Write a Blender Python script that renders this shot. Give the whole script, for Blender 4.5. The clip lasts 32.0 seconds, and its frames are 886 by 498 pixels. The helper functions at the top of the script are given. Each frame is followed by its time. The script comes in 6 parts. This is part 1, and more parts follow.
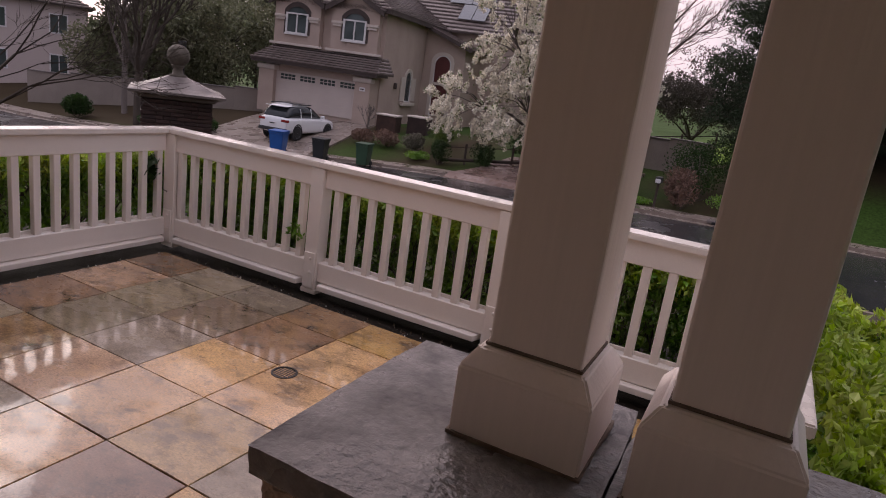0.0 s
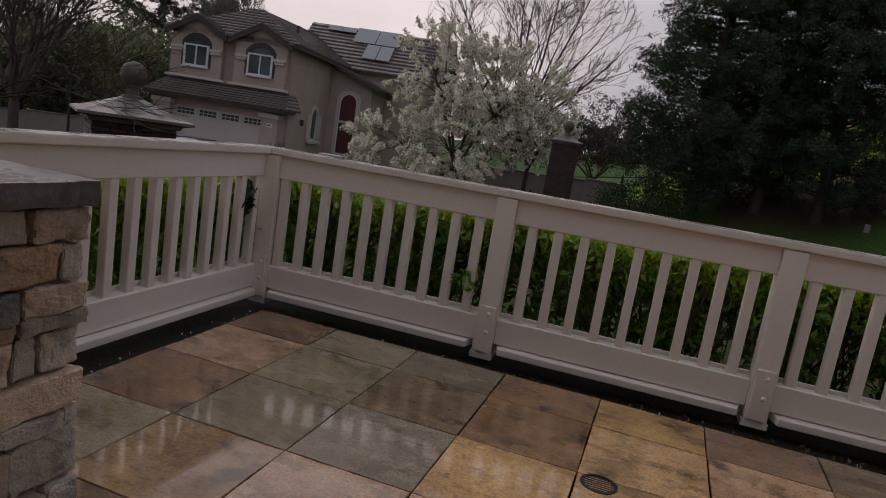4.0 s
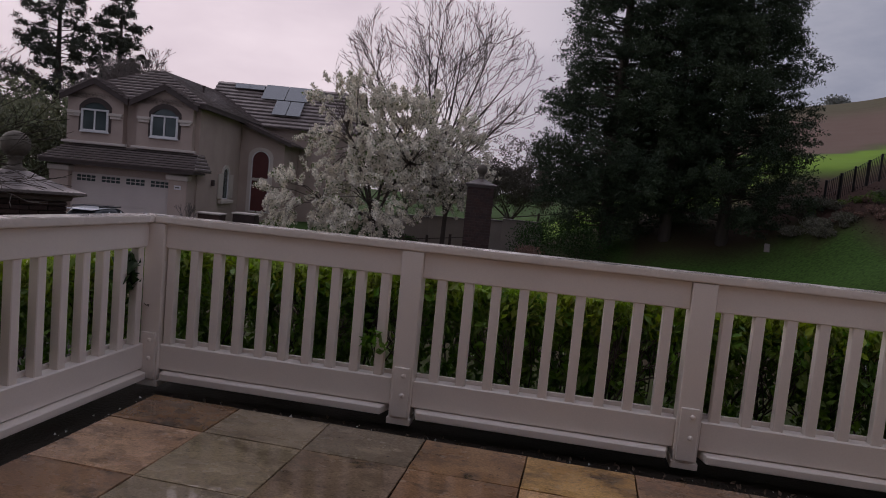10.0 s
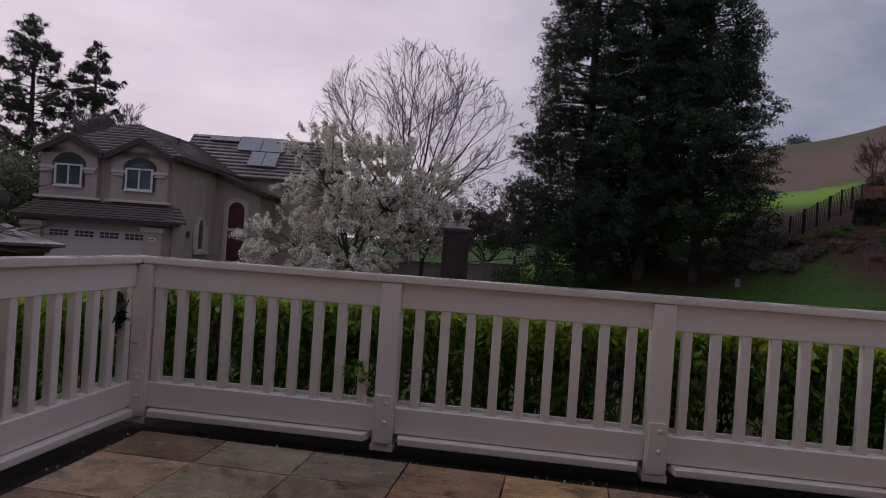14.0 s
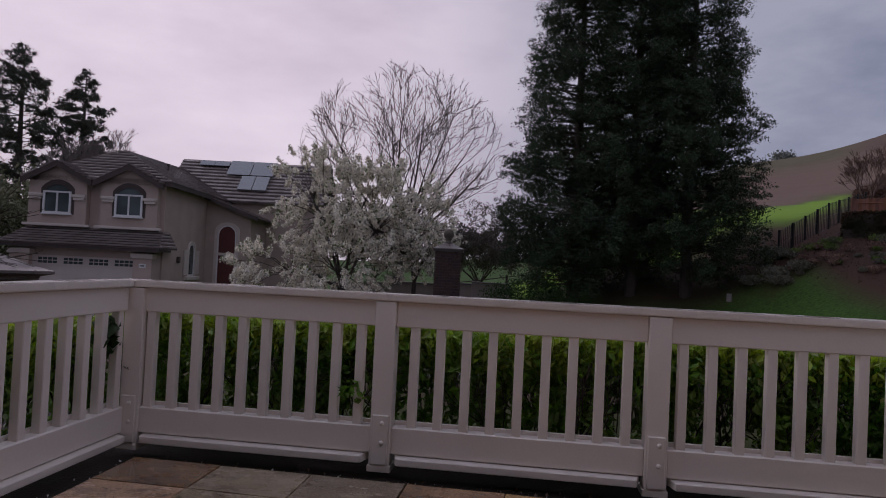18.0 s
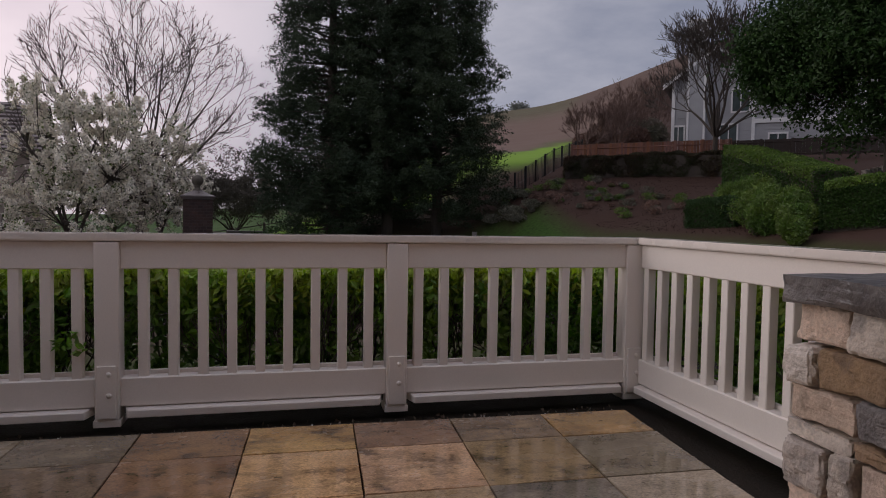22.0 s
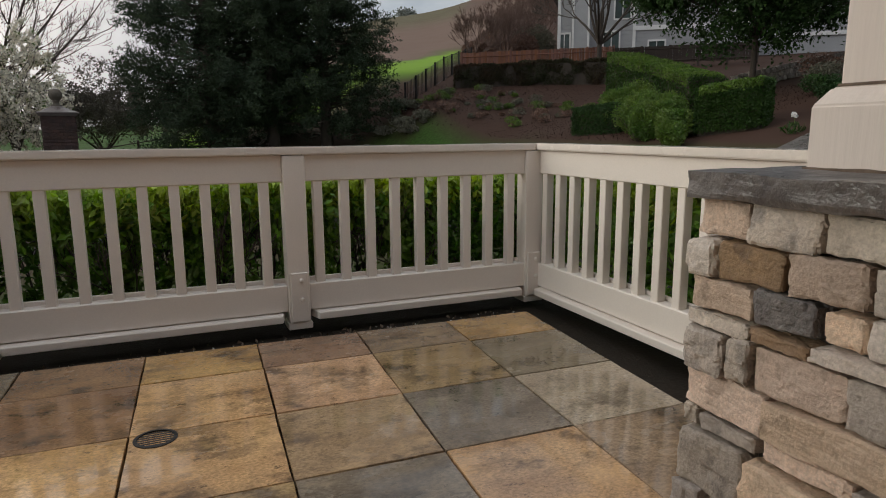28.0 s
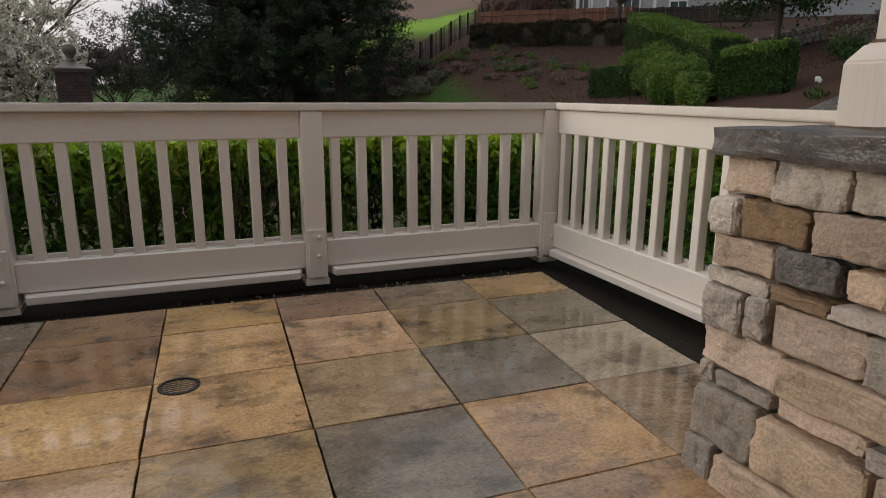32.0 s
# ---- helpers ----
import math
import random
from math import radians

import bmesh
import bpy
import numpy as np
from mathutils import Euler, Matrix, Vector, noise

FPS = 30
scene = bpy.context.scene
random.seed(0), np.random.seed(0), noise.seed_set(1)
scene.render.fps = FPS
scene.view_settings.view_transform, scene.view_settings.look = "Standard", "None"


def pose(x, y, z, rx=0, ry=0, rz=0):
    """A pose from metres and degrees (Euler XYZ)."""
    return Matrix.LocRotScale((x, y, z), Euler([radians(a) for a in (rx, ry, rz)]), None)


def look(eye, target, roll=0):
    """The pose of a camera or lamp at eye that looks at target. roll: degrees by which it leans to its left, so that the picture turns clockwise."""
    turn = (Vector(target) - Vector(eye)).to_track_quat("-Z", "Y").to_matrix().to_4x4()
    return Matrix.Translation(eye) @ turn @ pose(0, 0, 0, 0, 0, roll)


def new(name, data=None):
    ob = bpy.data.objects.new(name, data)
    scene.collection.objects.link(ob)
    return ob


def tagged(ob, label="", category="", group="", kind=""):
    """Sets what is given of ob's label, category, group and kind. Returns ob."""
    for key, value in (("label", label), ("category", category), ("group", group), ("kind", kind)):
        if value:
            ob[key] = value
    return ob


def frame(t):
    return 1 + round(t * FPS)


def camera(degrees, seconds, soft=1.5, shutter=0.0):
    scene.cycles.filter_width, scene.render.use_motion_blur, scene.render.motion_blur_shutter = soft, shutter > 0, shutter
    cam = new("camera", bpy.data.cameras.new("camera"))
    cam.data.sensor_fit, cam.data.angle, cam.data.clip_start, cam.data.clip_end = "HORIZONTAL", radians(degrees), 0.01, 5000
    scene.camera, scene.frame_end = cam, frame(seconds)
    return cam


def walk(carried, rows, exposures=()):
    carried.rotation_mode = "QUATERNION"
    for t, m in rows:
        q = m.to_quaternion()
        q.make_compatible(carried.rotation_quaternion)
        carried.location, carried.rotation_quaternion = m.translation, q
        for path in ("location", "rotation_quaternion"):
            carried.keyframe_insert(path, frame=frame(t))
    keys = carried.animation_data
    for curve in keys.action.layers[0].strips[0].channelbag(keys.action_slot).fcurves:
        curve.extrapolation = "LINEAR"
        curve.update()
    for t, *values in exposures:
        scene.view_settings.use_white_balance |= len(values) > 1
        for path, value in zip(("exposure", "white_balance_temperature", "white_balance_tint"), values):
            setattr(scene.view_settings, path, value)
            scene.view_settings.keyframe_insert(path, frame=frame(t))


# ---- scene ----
cam = camera(68.4, 32.0, soft=1.0)
# Eye, aim and roll of the hand-held camera.
PATH = [
    (0, (4.485, -3.845, 1.723), (3.651, -2.099, 1.216), 8.1),
    (0.5, (3.826, -3.462, 1.69), (3.004, -1.705, 1.202), 8.6),
    (0.6, (3.708, -3.389, 1.753), (2.893, -1.635, 1.244), 9.3),
    (1, (3.236, -3.195, 1.691), (2.416, -1.434, 1.214), 9.2),
    (1.5, (2.704, -2.95, 1.672), (1.92, -1.172, 1.202), 9.0),
    (2, (2.317, -2.787, 1.632), (1.583, -0.987, 1.166), 9.3),
    (2.4, (2.217, -2.807, 1.399), (1.534, -0.983, 0.945), 9.0),
    (2.5, (2.212, -2.832, 1.365), (1.545, -1.001, 0.916), 9.5),
    (3, (2.232, -3.381, 1.196), (1.633, -1.52, 0.775), 9.6),
    (3.5, (2.245, -3.713, 1.214), (1.695, -1.827, 0.837), 9.6),
    (5.5, (2.26, -3.467, 1.273), (1.775, -1.544, 1.016), 8.0),
    (6, (2.279, -3.572, 1.261), (1.837, -1.636, 1.026), 7.7),
    (6.5, (2.363, -3.756, 1.28), (1.978, -1.804, 1.08), 7.0),
    (7, (2.42, -3.443, 1.319), (2.083, -1.48, 1.134), 6.1),
    (7.5, (2.417, -3.606, 1.283), (2.12, -1.637, 1.096), 5.5),
    (8, (2.423, -3.738, 1.265), (2.145, -1.767, 1.072), 4.8),
    (8.5, (2.422, -3.363, 1.258), (2.146, -1.39, 1.075), 4.9),
    (9, (2.352, -3.593, 1.262), (2.064, -1.622, 1.08), 5.0),
    (9.5, (2.321, -3.759, 1.247), (2.007, -1.792, 1.072), 5.2),
    (10, (2.299, -3.449, 1.276), (1.965, -1.484, 1.111), 5.4),
    (10.5, (2.311, -3.604, 1.242), (1.992, -1.636, 1.081), 5.7),
    (11, (2.317, -3.76, 1.232), (2.009, -1.789, 1.101), 6.0),
    (11.5, (2.316, -3.494, 1.25), (2.018, -1.519, 1.149), 6.1),
    (12, (2.317, -3.636, 1.23), (2.023, -1.659, 1.149), 5.9),
    (12.5, (2.322, -3.742, 1.222), (2.031, -1.765, 1.151), 5.2),
    (13, (2.341, -3.464, 1.223), (2.052, -1.485, 1.176), 4.8),
    (13.5, (2.346, -3.653, 1.205), (2.062, -1.673, 1.17), 4.3),
    (14, (2.348, -3.667, 1.207), (2.07, -1.687, 1.188), 3.9),
    (14.5, (2.341, -3.497, 1.223), (2.072, -1.515, 1.226), 3.6),
    (16.5, (2.332, -3.696, 1.207), (2.071, -1.713, 1.235), 3.4),
    (17, (2.327, -3.566, 1.209), (2.07, -1.583, 1.245), 3.3),
    (17.5, (2.326, -3.582, 1.198), (2.07, -1.599, 1.24), 3.2),
    (18, (2.334, -3.662, 1.186), (2.078, -1.679, 1.232), 2.8),
    (18.5, (2.332, -3.533, 1.197), (2.081, -1.549, 1.248), 2.4),
    (19, (2.34, -3.632, 1.183), (2.084, -1.649, 1.229), 2.4),
    (19.5, (2.33, -3.603, 1.146), (2.078, -1.62, 1.189), 2.5),
    (20, (2.328, -3.521, 1.146), (2.226, -1.523, 1.153), 2.3),
    (20.5, (2.398, -3.634, 1.087), (2.555, -1.641, 1.045), 2.2),
    (21, (2.43, -3.577, 1.074), (2.765, -1.606, 1.015), 1.6),
    (21.5, (2.451, -3.595, 1.093), (2.861, -1.639, 1.026), 1.2),
    (22, (2.455, -3.661, 1.101), (2.922, -1.719, 1.008), 0.9),
    (22.5, (2.448, -3.576, 1.088), (2.939, -1.641, 0.969), 0.7),
    (23, (2.424, -3.593, 1.085), (2.942, -1.668, 0.934), 0.6),
    (23.5, (2.435, -3.58, 1.074), (2.988, -1.667, 0.889), 0.6),
    (24, (2.44, -3.534, 1.074), (3.032, -1.636, 0.86), 0.4),
    (24.5, (2.443, -3.583, 1.081), (3.079, -1.702, 0.843), 0.2),
    (25, (2.444, -3.561, 1.09), (3.113, -1.693, 0.836), 0.0),
    (25.5, (2.45, -3.56, 1.11), (3.147, -1.706, 0.834), -0.2),
    (27.5, (2.44, -3.575, 1.078), (3.195, -1.755, 0.733), -0.3),
    (28, (2.435, -3.571, 1.077), (3.201, -1.758, 0.722), -0.4),
    (28.5, (2.434, -3.583, 1.075), (3.209, -1.776, 0.712), -0.4),
    (29, (2.438, -3.573, 1.08), (3.225, -1.773, 0.704), -0.6),
    (29.5, (2.435, -3.58, 1.08), (3.23, -1.788, 0.683), -0.6),
    (30, (2.431, -3.574, 1.07), (3.224, -1.785, 0.657), -0.4),
    (30.5, (2.429, -3.567, 1.063), (3.208, -1.776, 0.632), -0.1),
    (31, (2.421, -3.568, 1.059), (3.179, -1.772, 0.614), 0.2),
    (31.5, (2.403, -3.569, 1.058), (3.141, -1.767, 0.602), 0.2),
    (32, (2.407, -3.575, 1.055), (3.13, -1.769, 0.589), 0.3),
]
# The phone's exposure and white balance drift on the way.
EXPOSURES = [(0, -0.46, 6650, 17), (1, -1.20, 6450, 15), (2, -1.27, 6550, 11), (3.3, -1.17, 6600, 2), (5.8, -1.38, 5700, 8), (9, -1.25, 6150, 10),
             (13, -1.33, 5950, 14), (19, -1.36, 5850, 14), (20.5, -1.27, 5950, 13), (23, -0.95, 6350, 5), (25.5, -0.69, 6450, -4), (28, -0.63, 6500, -6), (32, -0.62, 6550, -5)]

walk(cam, [(t, look(eye, aim, roll)) for t, eye, aim, roll in PATH], EXPOSURES)

# ---- light: an overcast evening sky, brighter and pinker to the north-west ----
world = bpy.data.worlds.new("sky")
scene.world = world
world.use_nodes = True


def wire_world():
    nt = world.node_tree
    nt.nodes.clear()
    N, L = nt.nodes.new, nt.links.new
    out, bg = N("ShaderNodeOutputWorld"), N("ShaderNodeBackground")
    sky = N("ShaderNodeTexSky")
    sky.sky_type, sky.sun_disc = "NISHITA", False
    sky.sun_elevation, sky.sun_rotation = radians(21), radians(-80)
    sky.air_density, sky.dust_density = 1.0, 2.0
    tc = N("ShaderNodeTexCoord")
    mp = N("ShaderNodeMapping")
    mp.inputs["Scale"].default_value = (1.0, 1.0, 2.6)
    L(tc.outputs["Generated"], mp.inputs["Vector"])
    n1 = N("ShaderNodeTexNoise")
    n1.inputs["Scale"].default_value, n1.inputs["Detail"].default_value, n1.inputs["Roughness"].default_value = 2.3, 8, 0.56
    L(mp.outputs[0], n1.inputs["Vector"])
    ramp = N("ShaderNodeValToRGB")
    ramp.color_ramp.elements[0].position, ramp.color_ramp.elements[0].color = 0.38, (0.52, 0.53, 0.67, 1)
    ramp.color_ramp.elements[1].position, ramp.color_ramp.elements[1].color = 0.60, (0.90, 0.86, 0.97, 1)
    L(n1.outputs["Fac"], ramp.inputs[0])
    # the glow of the low sun behind the clouds
    dot = N("ShaderNodeVectorMath")
    dot.operation = "DOT_PRODUCT"
    dot.inputs[1].default_value = Vector((-0.66, 0.72, 0.20)).normalized()
    L(tc.outputs["Generated"], dot.inputs[0])
    glow = N("ShaderNodeMapRange")
    glow.interpolation_type = "SMOOTHSTEP"
    glow.inputs["From Min"].default_value, glow.inputs["From Max"].default_value = 0.58, 1.0
    L(dot.outputs["Value"], glow.inputs["Value"])
    gm = N("ShaderNodeMix")
    gm.data_type, gm.blend_type = "RGBA", "ADD"
    gm.inputs[7].default_value = (1.2, 0.86, 0.78, 1)
    L(glow.outputs[0], gm.inputs[0])
    L(ramp.outputs[0], gm.inputs[6])
    # overcast: the zenith is brighter than the horizon
    sep = N("ShaderNodeSeparateXYZ")
    L(tc.outputs["Generated"], sep.inputs[0])
    zen = N("ShaderNodeMapRange")
    zen.inputs["From Min"].default_value, zen.inputs["From Max"].default_value = 0.42, 1.0
    zen.inputs["To Min"].default_value, zen.inputs["To Max"].default_value = 1.0, ZENITH
    L(sep.outputs["Z"], zen.inputs["Value"])
    up = N("ShaderNodeVectorMath")
    up.operation = "SCALE"
    L(gm.outputs[2], up.inputs[0])
    L(zen.outputs[0], up.inputs["Scale"])
    mix = N("ShaderNodeMix")
    mix.data_type, mix.blend_type = "RGBA", "ADD"
    mix.inputs[0].default_value = 0.012
    L(up.outputs[0], mix.inputs[6])
    L(sky.outputs[0], mix.inputs[7])
    L(mix.outputs[2], bg.inputs["Color"])
    bg.inputs["Strength"].default_value = SKY
    L(bg.outputs[0], out.inputs[0])


SKY, ZENITH = 1.0, 2.05
wire_world()
sun_data = bpy.data.lights.new("sun", "SUN")
sun_data.energy, sun_data.angle, sun_data.color = 1.7, radians(45), (1.0, 0.93, 0.88)
sun = new("sun", sun_data)
sun.matrix_world = look((-40, 7, 15.5), (0, 0, 0))

# ---- materials ----
MATS = {}


def mat(name, base, rough=0.6, other=None, scale=6.0, mixto=0.5, bump=0.2, bscale=60.0, metal=0.0, stretch=(1, 1, 1), spots=None,
        sscale=2.0, gloss=None, per="", coat=0.0, spec=0.5, spread=0.08, thin=0.0):
    """A surface: base colour broken towards another at a large scale, fine grain, relief and uneven gloss."""
    if name in MATS:
        return MATS[name]
    m = bpy.data.materials.new(name)
    m.use_nodes = True
    nt = m.node_tree
    N, L = nt.nodes.new, nt.links.new
    b = nt.nodes["Principled BSDF"]
    tc = N("ShaderNodeTexCoord")
    mp = N("ShaderNodeMapping")
    mp.inputs["Scale"].default_value = stretch
    vec = tc.outputs["Object"]
    info = N("ShaderNodeObjectInfo")
    if per:
        add = N("ShaderNodeVectorMath")
        add.operation = "MULTIPLY_ADD"
        L(info.outputs["Random"], add.inputs[0])
        add.inputs[1].default_value = (37.0, 19.0, 53.0)
        L(vec, add.inputs[2])
        vec = add.outputs[0]
    L(vec, mp.inputs["Vector"])
    vec = mp.outputs[0]

    def noise_node(sc, detail=5, rough_=0.55):
        n = N("ShaderNodeTexNoise")
        n.inputs["Scale"].default_value, n.inputs["Detail"].default_value, n.inputs["Roughness"].default_value = sc, detail, rough_
        L(vec, n.inputs["Vector"])
        return n.outputs["Fac"]

    def ranged(v, a, z, lo, hi):
        r = N("ShaderNodeMapRange")
        for k, x in zip(("From Min", "From Max", "To Min", "To Max"), (a, z, lo, hi)):
            r.inputs[k].default_value = x
        L(v, r.inputs["Value"])
        return r.outputs[0]

    def mixed(kind, fac, a, c):
        x = N("ShaderNodeMix")
        x.data_type, x.blend_type = "RGBA", kind
        for sock, v in ((0, fac), (6, a), (7, c)):
            if isinstance(v, (int, float)):
                x.inputs[sock].default_value = v
            elif isinstance(v, tuple):
                x.inputs[sock].default_value = (*v, 1)
            else:
                L(v, x.inputs[sock])
        return x.outputs[2]

    other = other or tuple(c * 0.75 for c in base)
    big = noise_node(scale, 6)
    col = mixed("MIX", ranged(big, 0.38, 0.64, 0.0, mixto), base, other)
    if spots:
        col = mixed("MIX", ranged(noise_node(sscale, 4, 0.62), 0.54, 0.66, 0.0, 0.85), col, spots)
    fine = noise_node(bscale, 3, 0.6)
    col = mixed("MULTIPLY", 1.0, col, mixed("MIX", ranged(fine, 0.3, 0.7, 0, 1), tuple([1 - spread * 1.5] * 3), tuple([1 + spread] * 3)))
    if per:
        rnd = info.outputs["Random"]
        if per == "island":
            geo = N("ShaderNodeNewGeometry")
            rnd = geo.outputs["Random Per Island"]
        hsv = N("ShaderNodeHueSaturation")
        L(col, hsv.inputs["Color"])
        L(ranged(rnd, 0, 1, 0.72, 1.28), hsv.inputs["Value"])
        wn = N("ShaderNodeTexWhiteNoise")
        wn.noise_dimensions = "1D"
        L(rnd, wn.inputs["W"])
        L(ranged(wn.outputs["Value"], 0, 1, 0.85, 1.12), hsv.inputs["Saturation"])
        L(ranged(wn.outputs["Value"], 0, 1, 0.492, 0.508), hsv.inputs["Hue"])
        col = hsv.outputs[0]
    L(col, b.inputs["Base Color"])
    b.inputs["Metallic"].default_value = metal
    b.inputs["Specular IOR Level"].default_value = spec
    if coat:
        b.inputs["Coat Weight"].default_value, b.inputs["Coat Roughness"].default_value = coat, 0.035
    if gloss:
        L(ranged(noise_node(gloss[2], 5, 0.6), 0.42, 0.6, gloss[0], gloss[1]), b.inputs["Roughness"])
    else:
        L(ranged(big, 0.3, 0.7, max(0.02, rough - 0.08), min(1.0, rough + 0.08)), b.inputs["Roughness"])
    if bump:
        bn = N("ShaderNodeBump")
        bn.inputs["Strength"].default_value, bn.inputs["Distance"].default_value = bump, 0.01
        L(fine, bn.inputs["Height"])
        L(bn.outputs[0], b.inputs["Normal"])
    if thin:
        tr = N("ShaderNodeBsdfTranslucent")
        L(col, tr.inputs["Color"])
        ms = N("ShaderNodeMixShader")
        ms.inputs[0].default_value = thin
        L(b.outputs[0], ms.inputs[1])
        L(tr.outputs[0], ms.inputs[2])
        L(ms.outputs[0], nt.nodes["Material Output"].inputs[0])
    MATS[name] = m
    return m


def wet_flag(name, base, other, dark):
    """Riven sandstone under a thin film of rain: bedding streaks, dark blotches, rippled gloss."""
    m = mat(name, base, 0.2, other, 3.2, 0.95, 0.05, 90, per="object", spots=dark, sscale=4.4, gloss=(0.05, 0.34, 3.0), spread=0.26, coat=0.5, spec=0.3, stretch=(0.85, 1.2, 1))
    nt = m.node_tree
    N, L = nt.nodes.new, nt.links.new
    b = nt.nodes["Principled BSDF"]
    src = [n for n in nt.nodes if n.bl_idname == "ShaderNodeMapping"][0].outputs[0]
    rip = N("ShaderNodeTexNoise")
    rip.inputs["Scale"].default_value, rip.inputs["Detail"].default_value, rip.inputs["Distortion"].default_value = 26, 2, 0.6
    L(src, rip.inputs["Vector"])
    bn = N("ShaderNodeBump")
    bn.inputs["Strength"].default_value, bn.inputs["Distance"].default_value = 0.05, 0.006
    L(rip.outputs["Fac"], bn.inputs["Height"])
    L(bn.outputs[0], b.inputs["Coat Normal"])
    # lichen and mineral stains with ragged edges, and pits in the cleft face
    old = b.inputs["Base Color"].links[0].from_socket
    for sc, lo, hi, dark_, amount in ((5.5, 0.53, 0.58, dark, 0.42), (30.0, 0.60, 0.64, tuple(0.6 * c for c in dark), 0.7), (2.3, 0.55, 0.62, tuple(1.3 * c for c in base), 0.45)):
        st = N("ShaderNodeTexNoise")
        st.inputs["Scale"].default_value, st.inputs["Detail"].default_value, st.inputs["Roughness"].default_value = sc, 9, 0.72
        L(src, st.inputs["Vector"])
        fac = N("ShaderNodeMapRange")
        for k, x in zip(("From Min", "From Max", "To Min", "To Max"), (lo, hi, 0.0, amount)):
            fac.inputs[k].default_value = x
        L(st.outputs["Fac"], fac.inputs["Value"])
        mx = N("ShaderNodeMix")
        mx.data_type = "RGBA"
        mx.inputs[7].default_value = (*dark_, 1)
        L(fac.outputs[0], mx.inputs[0])
        L(old, mx.inputs[6])
        old = mx.outputs[2]
    L(old, b.inputs["Base Color"])
    # the film is broken: dry islands stand out of it
    film = N("ShaderNodeTexNoise")
    film.inputs["Scale"].default_value, film.inputs["Detail"].default_value, film.inputs["Roughness"].default_value = 5.0, 6, 0.65
    L(src, film.inputs["Vector"])
    r = N("ShaderNodeMapRange")
    for k, x in zip(("From Min", "From Max", "To Min", "To Max"), (0.36, 0.50, 0.06, 0.78)):
        r.inputs[k].default_value = x
    L(film.outputs["Fac"], r.inputs["Value"])
    L(r.outputs[0], b.inputs["Coat Weight"])
    return m


PAINT = mat("white_paint", (0.82, 0.745, 0.685), 0.42, (0.75, 0.675, 0.615), 1.6, 0.4, 0.06, 120, spread=0.02)
WETPAINT = mat("wet_white_paint", (0.82, 0.74, 0.67), 0.2, (0.66, 0.60, 0.56), 3.0, 0.5, 0.04, 60, spread=0.02, gloss=(0.08, 0.35, 4.0), coat=0.5)
STUCCO_COL = mat("column_paint", (0.78, 0.69, 0.635), 0.5, (0.72, 0.635, 0.58), 5.0, 0.22, 0.2, 22, stretch=(3.0, 3.0, 0.14), spread=0.02)
TILE_O = wet_flag("ochre_sandstone", (0.57, 0.35, 0.17), (0.40, 0.23, 0.11), (0.10, 0.065, 0.042))
TILE_B = wet_flag("rust_brown_sandstone", (0.34, 0.20, 0.115), (0.20, 0.11, 0.065), (0.075, 0.055, 0.042))
TILE_G = wet_flag("grey_sandstone", (0.36, 0.285, 0.195), (0.26, 0.20, 0.135), (0.14, 0.105, 0.07))
TILE_E = wet_flag("olive_sandstone", (0.36, 0.245, 0.135), (0.25, 0.165, 0.09), (0.10, 0.07, 0.045))
TILE_D = wet_flag("dark_grey_sandstone", (0.30, 0.235, 0.165), (0.19, 0.15, 0.105), (0.07, 0.056, 0.043))
TILE_S = wet_flag("pale_ochre_sandstone", (0.57, 0.39, 0.215), (0.46, 0.30, 0.155), (0.17, 0.115, 0.075))
GROUT = mat("dark_wet_grout", (0.018, 0.014, 0.010), 0.75, (0.030, 0.022, 0.016), 5, 0.6, 0.8, 50, spec=0.2)
STONE_T = mat("tan_ledgestone", (0.66, 0.50, 0.385), 0.8, (0.56, 0.435, 0.345), 7, 0.9, 0.55, 110, per="object", spots=(0.33, 0.25, 0.19), sscale=11, spread=0.13)
STONE_G = mat("grey_ledgestone", (0.55, 0.475, 0.415), 0.8, (0.44, 0.385, 0.345), 7, 0.9, 0.55, 110, per="object", spots=(0.24, 0.215, 0.2), sscale=11, spread=0.13)
STONE_P = mat("pale_ledgestone", (0.64, 0.565, 0.495), 0.8, (0.54, 0.47, 0.41), 7, 0.9, 0.55, 110, per="object", spots=(0.36, 0.31, 0.27), sscale=11, spread=0.13)
STONE_R = mat("rusty_ledgestone", (0.42, 0.28, 0.18), 0.8, (0.35, 0.245, 0.175), 8, 0.9, 0.55, 110, per="object", spots=(0.22, 0.15, 0.11), sscale=11, spread=0.13)
STONE_D = mat("dark_ledgestone", (0.17, 0.155, 0.155), 0.7, (0.27, 0.25, 0.24), 9, 0.8, 1.0, 70, per="object", spread=0.22)
CAPSTONE = mat("dark_slate_cap", (0.125, 0.112, 0.11), 0.5, (0.185, 0.168, 0.16), 5, 0.8, 0.8, 34, spots=(0.09, 0.08, 0.08), sscale=6, gloss=(0.22, 0.6, 3.0), spread=0.16)
MORTAR = mat("grey_mortar", (0.10, 0.088, 0.078), 0.9, None, 8, 0.6, 0.8, 60)
LEAF_H = mat("hedge_leaf", (0.12, 0.26, 0.035), 0.32, (0.23, 0.37, 0.045), 2.4, 0.8, 0.0, 20, per="island", thin=0.3, spread=0.1)
LEAF_TOP = mat("young_hedge_leaf", (0.37, 0.46, 0.05), 0.34, (0.26, 0.42, 0.045), 2.4, 0.8, 0.0, 20, per="island", thin=0.35, spread=0.1)
